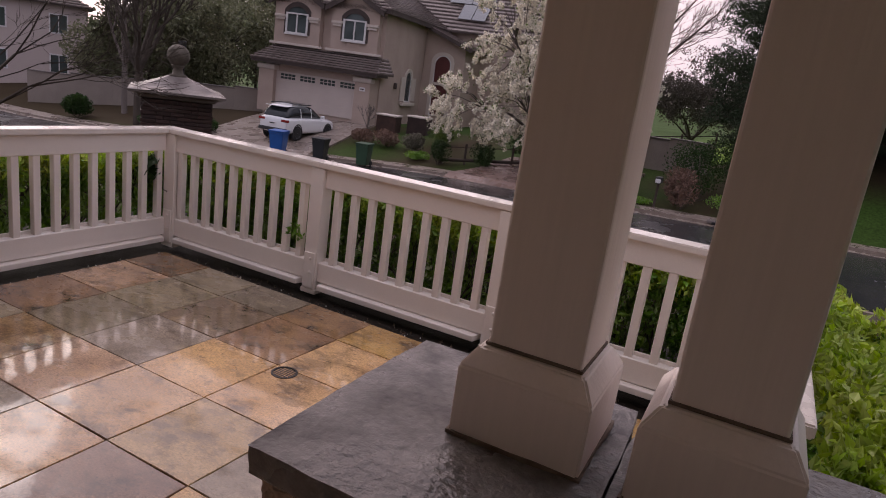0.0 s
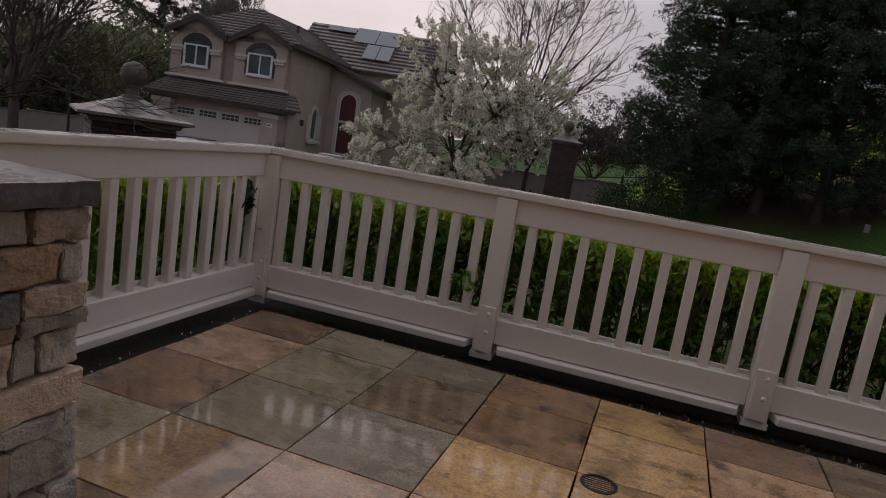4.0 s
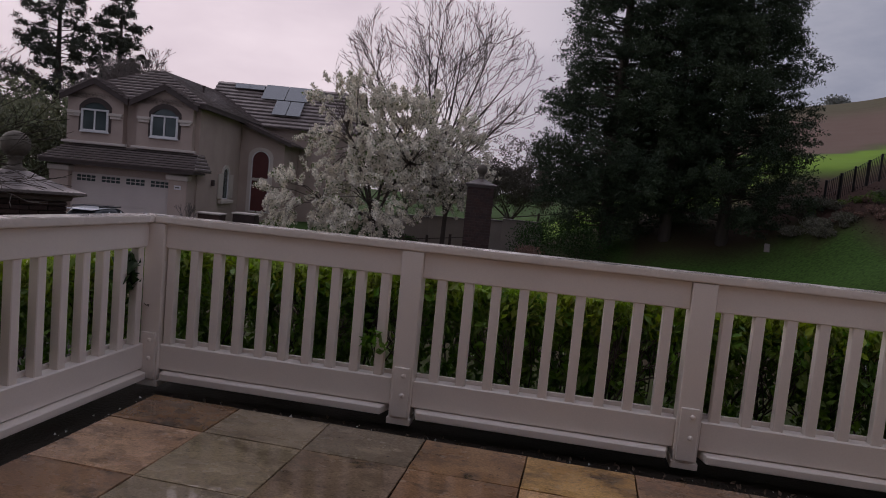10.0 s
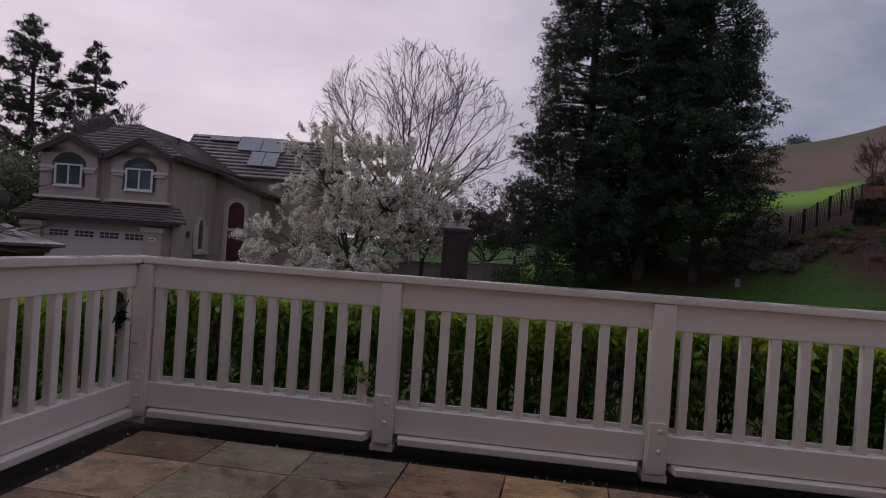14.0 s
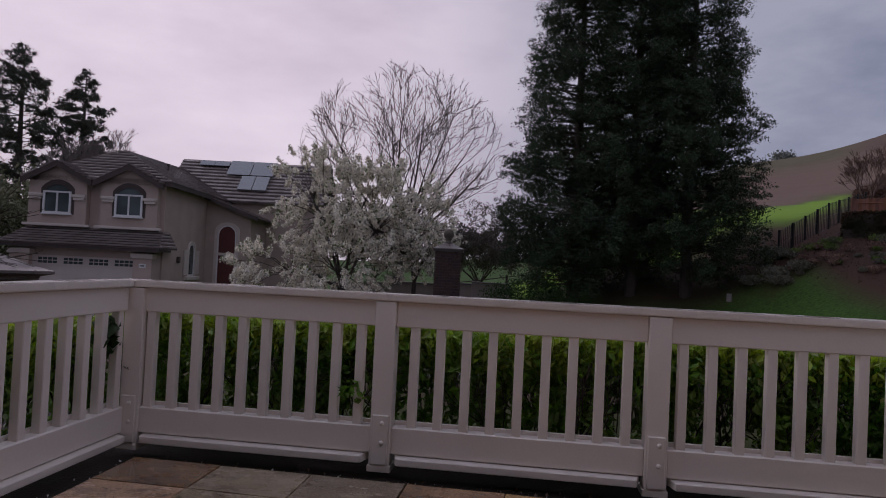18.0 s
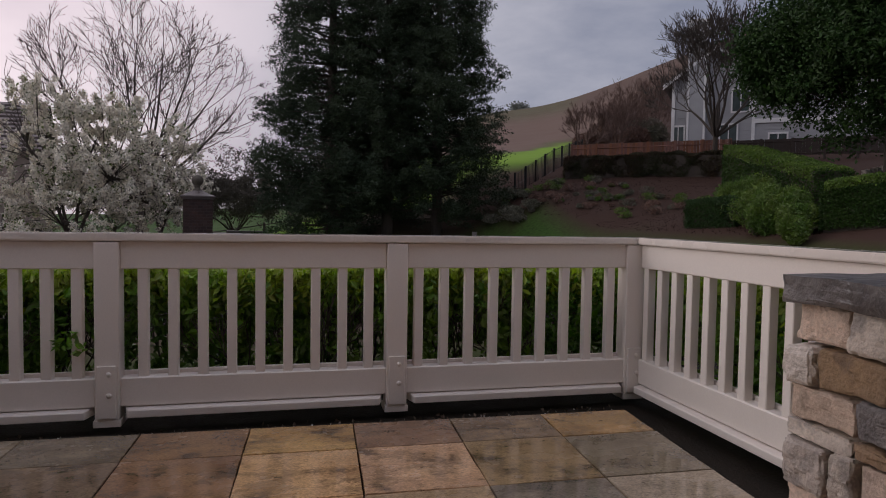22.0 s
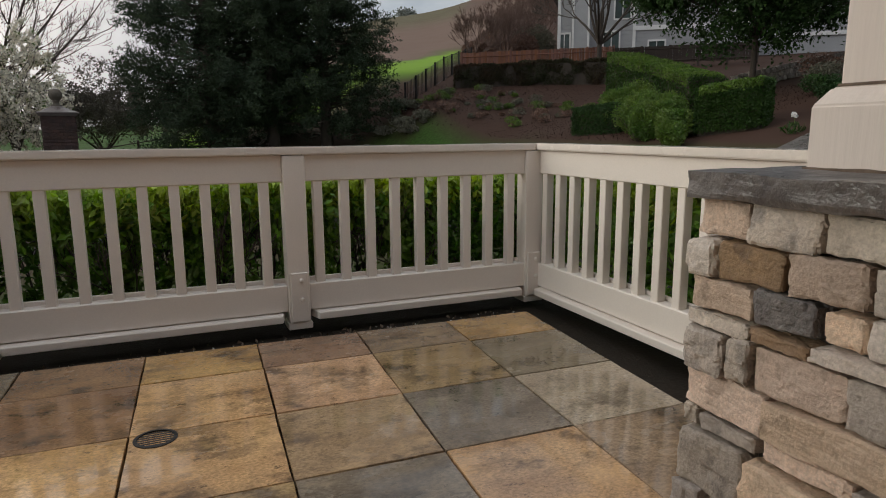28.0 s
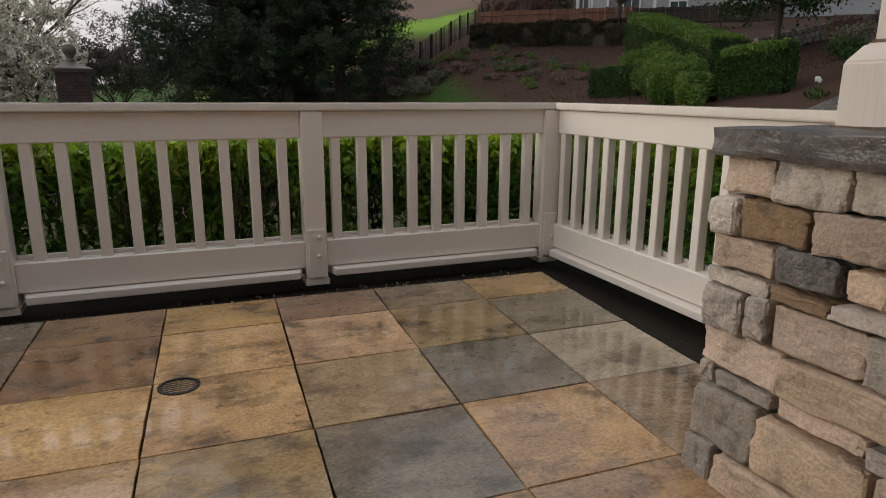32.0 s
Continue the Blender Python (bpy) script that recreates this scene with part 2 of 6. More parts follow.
# Bank hedge sides, darkened for shade; their tops get a lit copy.
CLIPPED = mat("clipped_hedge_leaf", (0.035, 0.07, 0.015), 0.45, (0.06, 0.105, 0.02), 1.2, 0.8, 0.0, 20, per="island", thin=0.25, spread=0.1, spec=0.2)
LEAF_D = mat("dark_evergreen_leaf", (0.026, 0.056, 0.015), 0.6, (0.048, 0.09, 0.02), 1.2, 0.8, 0.0, 20, per="island", thin=0.2, spec=0.25, spread=0.1)
NEEDLE = mat("redwood_needle", (0.022, 0.040, 0.016), 0.7, (0.040, 0.058, 0.020), 0.5, 0.8, 0.0, 20, per="island", thin=0.08, spread=0.1)
PINE = mat("distant_pine_needle", (0.045, 0.055, 0.035), 0.6, (0.075, 0.07, 0.045), 0.5, 0.8, 0.0, 20, per="island", thin=0.1)
BLOSSOM = mat("white_blossom", (0.90, 0.84, 0.73), 0.6, (0.76, 0.70, 0.60), 2.5, 0.7, 0.0, 20, per="island", thin=0.22, spread=0.05)
DIRT = mat("brown_water_stain", (0.10, 0.065, 0.045), 0.8, (0.2, 0.15, 0.115), 14, 0.9, 0.2, 60)
BARK = mat("dark_bark", (0.055, 0.042, 0.034), 0.9, (0.09, 0.07, 0.055), 6, 0.7, 0.9, 30, stretch=(1, 1, 0.2))
BARK_G = mat("grey_bark", (0.17, 0.14, 0.13), 0.9, (0.22, 0.185, 0.17), 4, 0.7, 0.6, 30, stretch=(1, 1, 0.25))
BARK_W = mat("wet_dark_twig", (0.085, 0.062, 0.055), 0.9, (0.12, 0.09, 0.08), 3, 0.7, 0.0, 30)
SHRUB = mat("light_green_shrub_leaf", (0.085, 0.15, 0.028), 0.5, (0.16, 0.21, 0.04), 1.5, 0.8, 0.0, 20, per="island", thin=0.25, spec=0.25)
BROWN_LEAF = mat("dry_brown_twigs", (0.16, 0.09, 0.065), 0.8, (0.22, 0.13, 0.10), 1.5, 0.8, 0.0, 20, per="island")
GROUND = mat("damp_earth", (0.055, 0.042, 0.03), 0.9, (0.05, 0.06, 0.02), 0.5, 0.8, 0.8, 14, spread=0.25)

# ---- building tools ----
R = random.Random(7)


def mesh_ob(name, verts, faces, material, parent=None, label="", smooth=False):
    me = bpy.data.meshes.new(name)
    me.from_pydata(verts, [], faces)
    me.materials.append(material)
    if smooth:
        me.shade_smooth()
    ob = new(name, me)
    if parent is not None:
        ob.parent = parent
    if label:
        tagged(ob, label)
    return ob


def part(name, bm, material, parent=None, label="", smooth=False):
    me = bpy.data.meshes.new(name)
    bm.to_mesh(me)
    bm.free()
    me.materials.append(material)
    if smooth:
        me.shade_smooth()
    ob = new(name, me)
    if parent is not None:
        ob.parent = parent
    if label:
        tagged(ob, label)
    return ob


def thing(name, at, label, category, group="", rz=0.0):
    ob = new(name)
    ob.empty_display_size = 0.1
    ob.matrix_basis = pose(*at, 0, 0, rz)
    return tagged(ob, label, category, group)


def box(lo, hi, bevel=0.0, seg=1, bm=None):
    """A box between two corners, with bevelled edges, added to bm."""
    own = bmesh.new()
    bmesh.ops.create_cube(own, size=1)
    for v in own.verts:
        v.co = Vector([lo[i] + (v.co[i] + 0.5) * (hi[i] - lo[i]) for i in range(3)])
    if bevel:
        bmesh.ops.bevel(own, geom=own.edges[:], offset=bevel, segments=seg, affect="EDGES", profile=0.5)
    if bm is None:
        return own
    me = bpy.data.meshes.new("scrap")
    own.to_mesh(me)
    own.free()
    bm.from_mesh(me)
    bpy.data.meshes.remove(me)
    return bm


def prism(outline, depth, bm=None, m=None):
    """An outline of (x, z) points, extruded from y = 0 to y = depth."""
    bm = bm or bmesh.new()
    m = m or Matrix()
    a = [bm.verts.new(m @ Vector((x, 0, z))) for x, z in outline]
    c = [bm.verts.new(m @ Vector((x, depth, z))) for x, z in outline]
    bm.faces.new(a)
    bm.faces.new(c[::-1])
    n = len(a)
    for i in range(n):
        bm.faces.new((a[i], c[i], c[(i + 1) % n], a[(i + 1) % n]))
    bmesh.ops.recalc_face_normals(bm, faces=bm.faces[:])
    return bm


def lathe(profile, sides=20, bm=None, m=None):
    bm = bm or bmesh.new()
    m = m or Matrix()
    rings = []
    for r, z in profile:
        rings.append([bm.verts.new(m @ Vector((r * math.cos(2 * math.pi * k / sides), r * math.sin(2 * math.pi * k / sides), z))) for k in range(sides)])
    for a, c in zip(rings, rings[1:]):
        for k in range(sides):
            bm.faces.new((a[k], a[(k + 1) % sides], c[(k + 1) % sides], c[k]))
    bm.faces.new(rings[0][::-1])
    bm.faces.new(rings[-1])
    return bm


def S(a, c, x):
    k = min(1.0, max(0.0, (x - a) / (c - a)))
    return k * k * (3 - 2 * k)


def rough_block(lo, hi, seed, cut=3, amp=0.008, bevel=0.006):
    """A split stone: a box with an uneven, chipped skin."""
    bm = box(lo, hi)
    bmesh.ops.subdivide_edges(bm, edges=bm.edges[:], cuts=cut, use_grid_fill=True)
    mid = (Vector(lo) + Vector(hi)) / 2
    half = (Vector(hi) - Vector(lo)) / 2
    for v in bm.verts:
        n = noise.noise_vector(v.co * 11 + Vector((seed * 3.7, seed * 1.3, seed)))
        d = [abs(v.co[i] - mid[i]) / half[i] for i in range(3)]
        e = sorted(d)[1]
        f = noise.noise_vector(v.co * 41 + Vector((seed, seed * 2.1, 0)))
        v.co += n * amp * 1.3 + f * amp * 0.55 + (mid - v.co).normalized() * (bevel * max(0.0, e - 0.55) * 2)
    return bm


# ---- trees and leaves ----
def grow(rng, p, d, length, r, depth, segs, tips, spread=0.5, kids=(2, 3), shrink=0.72, lift=0.06, wig=0.12, thin=0.62):
    """Branches: a list of tapered pieces and of the tips."""
    n = 3
    for k in range(n):
        d = (d + Vector((rng.gauss(0, wig), rng.gauss(0, wig), rng.gauss(0, wig) + lift))).normalized()
        q = p + d * length / n
        r2 = r * (1 - (1 - thin) * (k + 1) / n)
        segs.append((p, q, r * (1 - (1 - thin) * k / n), r2))
        if depth <= 1:
            tips.append(q)
        p = q
        if depth > 0 and k > 0 and rng.random() < 0.6:
            a = Vector((rng.gauss(0, 1), rng.gauss(0, 1), rng.gauss(0, 0.5) + 0.2)).normalized()
            grow(rng, p, (d + a * spread * 1.3).normalized(), length * shrink * 0.8, r2 * 0.6, depth - 1, segs, tips, spread, kids, shrink, lift, wig, thin)
    if depth > 0:
        for _ in range(rng.randint(*kids)):
            a = Vector((rng.gauss(0, 1), rng.gauss(0, 1), rng.gauss(0, 0.6))).normalized()
            grow(rng, p, (d + a * spread).normalized(), length * shrink * rng.uniform(0.8, 1.1), r * thin * 0.8, depth - 1, segs, tips, spread, kids, shrink, lift, wig, thin)


def tubes(name, segs, material, parent, fat=0.0, label=""):
    verts, faces = [], []
    for p, q, r0, r1 in segs:
        r0, r1 = max(r0, fat), max(r1, fat * 0.8)
        sides = 7 if r0 > 0.06 else 4 if r0 > 0.02 else 3
        z = (q - p).normalized()
        x = z.orthogonal().normalized()
        y = z.cross(x)
        b = len(verts)
        for c, r in ((p, r0), (q, r1)):
            for k in range(sides):
                a = 2 * math.pi * k / sides
                verts.append(c + (x * math.cos(a) + y * math.sin(a)) * r)
        for k in range(sides):
            faces.append((b + k, b + (k + 1) % sides, b + sides + (k + 1) % sides, b + sides + k))
    return mesh_ob(name, verts, faces, material, parent, label, True)


def leaf_cloud(name, centres, size, material, parent, seed=1, fold=0.25, long=1.8, up=0.35, label="", jitter=0.35, kind=""):
    """Many single folded leaves, four triangles each, at the given places."""
    g = np.random.default_rng(seed)
    c = np.asarray(centres, float)
    n = len(c)
    a = g.normal(size=(n, 3))
    a[:, 2] += up
    a /= np.linalg.norm(a, axis=1)[:, None]
    b = np.cross(a, g.normal(size=(n, 3)))
    b /= np.linalg.norm(b, axis=1)[:, None]
    w = np.cross(a, b)
    s = size * (1 + jitter * g.uniform(-1, 1, (n, 1)))
    ln = a * s * long / 2
    wd, dp = b * s / 2, w * s * fold
    v = np.stack([c - ln, c - ln * 0.1 + wd + dp, c + ln, c - ln * 0.1 - wd + dp], 1).reshape(-1, 3)
    i = np.arange(n)[:, None] * 4
    f = np.concatenate([i + [0, 1, 2], i + [0, 2, 3]], 1).reshape(-1, 3)
    ob = mesh_ob(name, v.tolist(), f.tolist(), material, parent, label)
    if kind:
        tagged(ob, kind=kind)
    return ob


def blob_points(rng, n, centre, radii, shell=0.55):
    u = rng.normal(size=(n, 3))
    u /= np.linalg.norm(u, axis=1)[:, None]
    k = shell + (1 - shell) * rng.random((n, 1)) ** 0.7
    return np.asarray(centre) + u * k * np.asarray(radii)

# ---- the lie of the land: a patio above a road that bends round it, a bank and a hill beyond ----
def far_kerb(x):
    if x > -10:
        return 23.6 - 0.10 * x
    d = -10 - x
    return 24.6 - 0.035 * d * d if d < 5 else 23.73 - 1.75 * (1 - math.exp((5 - d) / 5)) - 0.06 * (d - 5)


def softplus(v):
    return v if v > 20 else math.log1p(math.exp(v))


def ground_z(x, y):
    yc = far_kerb(max(-46, x))
    yn = yc - 9.5
    east = S(9, 15, x)
    zr = -2.4 + 0.042 * (min(x, 9) - 3)
    zr = max(zr, -4.0)
    bank = 0.25 * softplus(x - 12) + 0.32 * softplus((y - 22)) * S(8, 14, x)
    bank = 6.5 * math.tanh(bank / 6.5)
    if y < yn:
        west = zr * S(2.2, max(6.0, yn), y)
        if x < -1.5:
            west = min(west, zr * S(-2.2, -14, x))
    elif y < yc:
        west = zr
    else:
        rise = 0.14 + 1.1 * S(0.5, 11, y - yc) + (2.6 * S(0, 12, y - yc) * S(0, 9, x))
        west = zr + rise
    z = west * (1 - east) + bank * east
    d = math.hypot(x, y)
    az = math.degrees(math.atan2(x, max(1.0, y)))
    rise = 0.004 + 0.02 * S(-25, -5, az) + 0.118 * S(2, 20, az) + 0.115 * S(18, 45, az)
    hill = rise * (215 * S(46, 240, d) ** 0.9 + 0.04 * max(0.0, d - 240))
    if y < 5:
        hill *= S(-30, 5, y)
    return z + (hill if x > -30 else hill * 0.5) + 0.5 * noise.noise(Vector((x * 0.03, y * 0.03, 1))) * S(30, 80, d)


def sheet(name, xs, ys, fz, material, label):
    verts = [(x, y, fz(x, y)) for y in ys for x in xs]
    n = len(xs)
    faces = [(j * n + i, j * n + i + 1, (j + 1) * n + i + 1, (j + 1) * n + i) for j in range(len(ys) - 1) for i in range(n - 1)]
    return tagged(mesh_ob(name, verts, faces, material, None, "", True), label, "ground", kind="structure")


def spaced(lo, hi, near, grow_by):
    out, v, step = [0.0], 0.0, near
    while v < hi:
        v += step
        step *= grow_by
        out.append(min(v, hi))
    v, step = 0.0, near
    while v > lo:
        v -= step
        step *= grow_by
        out.insert(0, max(v, lo))
    return out


def ground_material():
    """Earth, with lawn and meadow where the place has them."""
    m = mat("hill_and_lawn", (0.042, 0.084, 0.015), 0.9, (0.034, 0.064, 0.012), 0.25, 0.8, 0.6, 9, spread=0.3, spec=0.12)
    nt = m.node_tree
    N, L = nt.nodes.new, nt.links.new
    b = nt.nodes["Principled BSDF"]
    old = b.inputs["Base Color"].links[0].from_socket
    at = N("ShaderNodeAttribute")
    at.attribute_name = "cover"
    ns = N("ShaderNodeTexNoise")
    ns.inputs["Scale"].default_value = 0.8
    tc = N("ShaderNodeTexCoord")
    L(tc.outputs["Object"], ns.inputs["Vector"])
    x = N("ShaderNodeMix")
    x.data_type = "RGBA"
    sep = N("ShaderNodeSeparateColor")
    L(at.outputs["Color"], sep.inputs[0])
    L(sep.outputs[0], x.inputs[0])
    L(old, x.inputs[6])
    x.inputs[7].default_value = (0.052, 0.029, 0.021, 1)
    y = N("ShaderNodeMix")
    y.data_type = "RGBA"
    L(sep.outputs[1], y.inputs[0])
    L(x.outputs[2], y.inputs[6])
    y.inputs[7].default_value = (0.17, 0.28, 0.03, 1)
    z = N("ShaderNodeMix")
    z.data_type = "RGBA"
    L(sep.outputs[2], z.inputs[0])
    L(y.outputs[2], z.inputs[6])
    z.inputs[7].default_value = (0.155, 0.105, 0.082, 1)
    L(z.outputs[2], b.inputs["Base Color"])
    return m


def build_ground():
    xs = spaced(-900, 1200, 0.8, 1.045)
    ys = spaced(-600, 1500, 0.8, 1.045)

    def fz(x, y):
        z = ground_z(x, y)
        if -1.2 < x < 6.0 and -40 < y < 1.0:
            z = min(z, -0.16)
        yc = far_kerb(max(-46, x))
        if yc - 10.5 < y < yc + 1.2 and x < 11.0:
            z -= 0.25
        return z

    ob = sheet("ground", xs, ys, fz, ground_material(), "grassy hillside with bare mulch banks and damp lawn")
    me = ob.data
    cover = me.color_attributes.new("cover", "FLOAT_COLOR", "POINT")
    for v, c in zip(me.vertices, cover.data):
        x, y, z = v.co
        yc = far_kerb(max(-46, x))
        d = math.hypot(x, y)
        az = math.degrees(math.atan2(x, max(1.0, y)))
        n = noise.noise(Vector((x * 0.35, y * 0.35, 3))) * 2.5
        mulch = max(S(-0.1, 0.5, (x - 12.6) + 0.55 * (y - 27) + n * 0.25), S(14.4, 15.1, x + n * 0.1)) * max(S(42, 36, d), S(25, 27, az)) * S(9, 11, x) if y > 4 else 0.0
        mulch = max(mulch, S(1, 2, y - 0.0) * S(13, 10, y) * S(14, 6, x) * 0.85, S(0, 1, -x - 1) * S(12, 8, y) * 0.8)
        beds = S(0.2, 1, y - yc) * S(16, 12, y - yc) * S(6, 4, x) * max(S(-21, -24, x), 0.55 + 0.45 * math.sin(x * 0.9 + n)) if x < 6 else S(4, 7, y - yc + n) * S(16, 12, y - yc) * S(14, 12, x)
        edge = 72 + 4.0 * max(0.0, az - 21.6)
        meadow = S(36, 44, d) * S(-4, 3, az) * S(28, 25.5, az) * S(edge + 6, edge - 4, d + 2 * n)
        dry = S(edge - 4, edge + 6, d + 2 * n) * S(2, 10, az + n)
        c.color = (max(mulch, 0.85 * max(0, beds)), meadow * (1 - dry), dry * (1 - 0.4 * S(122, 150, d)), 1)


build_ground()

ASPHALT = mat("wet_asphalt", (0.026, 0.026, 0.03), 0.3, (0.04, 0.04, 0.044), 0.6, 0.8, 0.35, 45, gloss=(0.05, 0.32, 0.35), spread=0.2)
CONCRETE = mat("wet_concrete", (0.26, 0.21, 0.18), 0.5, (0.18, 0.14, 0.12), 0.9, 0.8, 0.4, 30, gloss=(0.18, 0.55, 1.2))
BRICKPAVE = mat("reddish_paving", (0.20, 0.13, 0.11), 0.45, (0.14, 0.09, 0.08), 1.2, 0.8, 0.5, 25, gloss=(0.15, 0.5, 1.4))


def road_strip(name, lo, hi, material, label, x0=-46, x1=10.5, lift=0.0, thick=0.2, drop=True, category="road", step=1.0):
    """A strip along the bend of the kerb, from lo to hi metres beyond it."""
    n = int((x1 - x0) / step)
    verts, faces = [], []
    for k in range(n + 1):
        x = x0 + (x1 - x0) * k / n
        yc = far_kerb(x)
        z = ground_z(x, yc - 3) + lift
        for dy, dz in ((lo, 0), (hi, 0), (hi, -thick), (lo, -thick)):
            verts.append((x, yc + dy, z + dz))
        if k:
            b = 4 * k
            for j in range(4):
                faces.append((b - 4 + j, b - 4 + (j + 1) % 4, b + (j + 1) % 4, b + j))
    faces.append((0, 1, 2, 3))
    faces.append(tuple(reversed(range(4 * n, 4 * n + 4))))
    ob = mesh_ob(name, verts, faces, material)
    return tagged(ob, label, category, kind="structure")


road_strip("road", -9.5, -0.42, ASPHALT, "wet dark asphalt road that bends past the patio")
road_strip("gutter", -0.42, 0.0, CONCRETE, "pale wet concrete gutter beside the road", lift=0.012)
road_strip("kerb", 0.0, 0.16, CONCRETE, "low concrete kerb along the far side of the road", lift=0.13)
road_strip("pavement", 0.16, 1.5, CONCRETE, "wet concrete pavement behind the kerb", lift=0.125)
road_strip("kerb_near", -9.66, -9.5, CONCRETE, "low concrete kerb along the near side of the road", lift=0.13)

# ---- the patio: stone flags, painted timber rails, two ledgestone piers with square columns ----
RAIL_L = 4.583     # clear length of the long rail between its corners
PIER_Y = -2.24     # the piers' face towards the rail


def build_floor():
    base = tagged(part("floor", box((-1.2, -9.0, -0.14), (5.8, 0.42, -0.055)), GROUT), "wet dark grout bed under the patio flags", "floor", kind="structure")
    kinds = ["bggbobeo", "ogebooeg", "bggoosdg", "gooosgoe", "obgobooo", "oogoboeb"]  # the stones, row by row from the rail
    stones = {"o": TILE_O, "b": TILE_B, "g": TILE_G, "e": TILE_E, "d": TILE_D, "s": TILE_S}
    rng = random.Random(3)
    tops = [-0.15, -0.53] + [-0.53 - 0.53 * k for k in range(1, 15)]

    def corner(col, row):
        """Joint lines: the columns close up slightly towards the house."""
        y = tops[row]
        return Vector((0.165 + 0.5235 * col + 0.010 * col * max(-1.6, y + 0.6), y - 0.0215 * (0.165 + 0.5235 * col), 0))

    for row in range(len(tops) - 1):
        for col in range(8):
            quad = [corner(col, row + 1), corner(col + 1, row + 1), corner(col + 1, row), corner(col, row)]
            mid = sum(quad, Vector()) / 4
            bm = bmesh.new()
            ring = []
            for q in quad:
                q = q - mid
                q = q - Vector((math.copysign(0.0022, q.x), math.copysign(0.0022, q.y), 0))
                ring.append(q + Vector((rng.uniform(-0.0025, 0.0025), rng.uniform(-0.0025, 0.0025), rng.uniform(-0.0012, 0.0012))))
            # a riven edge: each side is broken into short runs
            edge = []
            for a, c in zip(ring, ring[1:] + ring[:1]):
                for k in range(7):
                    p = a.lerp(c, k / 7)
                    if k:
                        p -= Vector((p.x, p.y, 0)).normalized() * rng.uniform(0.0, 0.0025)
                    edge.append(p)
            low = [bm.verts.new(p - Vector((0, 0, 0.06))) for p in edge]
            lip = [bm.verts.new(p - Vector((0, 0, 0.004))) for p in edge]
            top = [bm.verts.new(p * 0.993 + Vector((0, 0, rng.uniform(-0.0006, 0.0006)))) for p in edge]
            n = len(edge)
            for a, c in ((low, lip), (lip, top)):
                for k in range(n):
                    bm.faces.new((a[k], a[(k + 1) % n], c[(k + 1) % n], c[k]))
            bm.faces.new(top)
            bm.faces.new(low[::-1])
            kind = kinds[row % 6][(col + 3 * (row // 6)) % 8]
            ob = part("flagstone", bm, stones[kind], base)
            ob.location = mid
            ob.rotation_euler = (rng.uniform(-0.003, 0.003), rng.uniform(-0.003, 0.003), 0)
    return base


build_floor()
SOIL = mat("dark_wet_soil", (0.018, 0.014, 0.011), 0.85, (0.03, 0.023, 0.017), 4, 0.7, 0.9, 40, spec=0.2)
bed = box((-1.9, 0.42, -0.6), (6.6, 1.9, -0.07))
box((-1.9, -3.4, -0.6), (-1.2, 0.42, -0.07), bm=bed)
box((5.8, -3.4, -0.6), (6.6, 0.42, -0.07), bm=bed)
tagged(part("planting_bed", bed, SOIL), "dark wet soil bed under the hedges", "flower bed", kind="structure")


def drain():
    ob = thing("floor_drain", (2.33, -1.16, 0.0), "round black slotted floor drain between the flags", "drain")
    part("ring", lathe([(0.075, -0.02), (0.075, 0.003), (0.062, 0.004), (0.062, -0.02)], 24), IRON, ob)
    for k in range(-3, 4):
        h = math.sqrt(max(0.0, 0.062 ** 2 - (k * 0.017) ** 2))
        part("bar", box((-h, k * 0.017 - 0.005, -0.012), (h, k * 0.017 + 0.005, 0.001), 0.001), IRON, ob)


IRON = mat("black_iron", (0.02, 0.02, 0.022), 0.45, (0.035, 0.03, 0.028), 8, 0.6, 0.3, 70, metal=0.4)
drain()


def rail_profile_along(name, length, lo, hi, bevel, material, parent, label=""):
    """A timber that runs along x from 0 to length, with its section between lo and hi in (y, z)."""
    bm = box((0, lo[0], lo[1]), (length, hi[0], hi[1]), bevel, 2)
    return part(name, bm, material, parent, label)


def baluster_bm():
    return box((-0.026, -0.026, 0.23), (0.026, 0.026, 0.83), 0.004)


def railing(name, at, rz, bays, label):
    """Bays of (start, end, balusters, the first, their spacing) along x; y runs outwards. Posts stand between the bays."""
    rail = thing(name, at, label, "railing", "patio railings", rz)
    whole = bays[-1][1]
    for a, c, n, first, gap in bays:
        top = box((a, 0.028, 0.812), (c, 0.092, 0.958), 0.006)
        part("top_rail", top, PAINT, rail)
        low = box((a, 0.022, 0.086), (c, 0.098, 0.240), 0.006)
        part("bottom_rail", low, PAINT, rail)
        toe = box((a + 0.006, -0.026, 0.036), (c - 0.006, 0.10, 0.0855))
        for v in toe.verts:
            if v.co.y < 0:  # clipped corners, and a top that sheds water
                v.co.x += 0.035 if v.co.x < (a + c) / 2 else -0.035
                v.co.z -= 0.008 if v.co.z > 0.06 else 0.0
        bmesh.ops.bevel(toe, geom=toe.edges[:], offset=0.004, segments=1, affect="EDGES")
        part("back_strip", box((a, 0.098, 0.14), (c, 0.118, 0.262), 0.003), PAINT, rail)
        part("toe_board", toe, PAINT, rail)
        me = bpy.data.meshes.new("baluster")
        bm = baluster_bm()
        bm.to_mesh(me)
        bm.free()
        me.materials.append(PAINT)
        for k in range(n):
            ob = new("baluster", me)
            ob.parent = rail
            ob.location = (first + gap * k, 0.06, 0)
            ob.rotation_euler = (0, 0, R.uniform(-0.02, 0.02))
    return rail


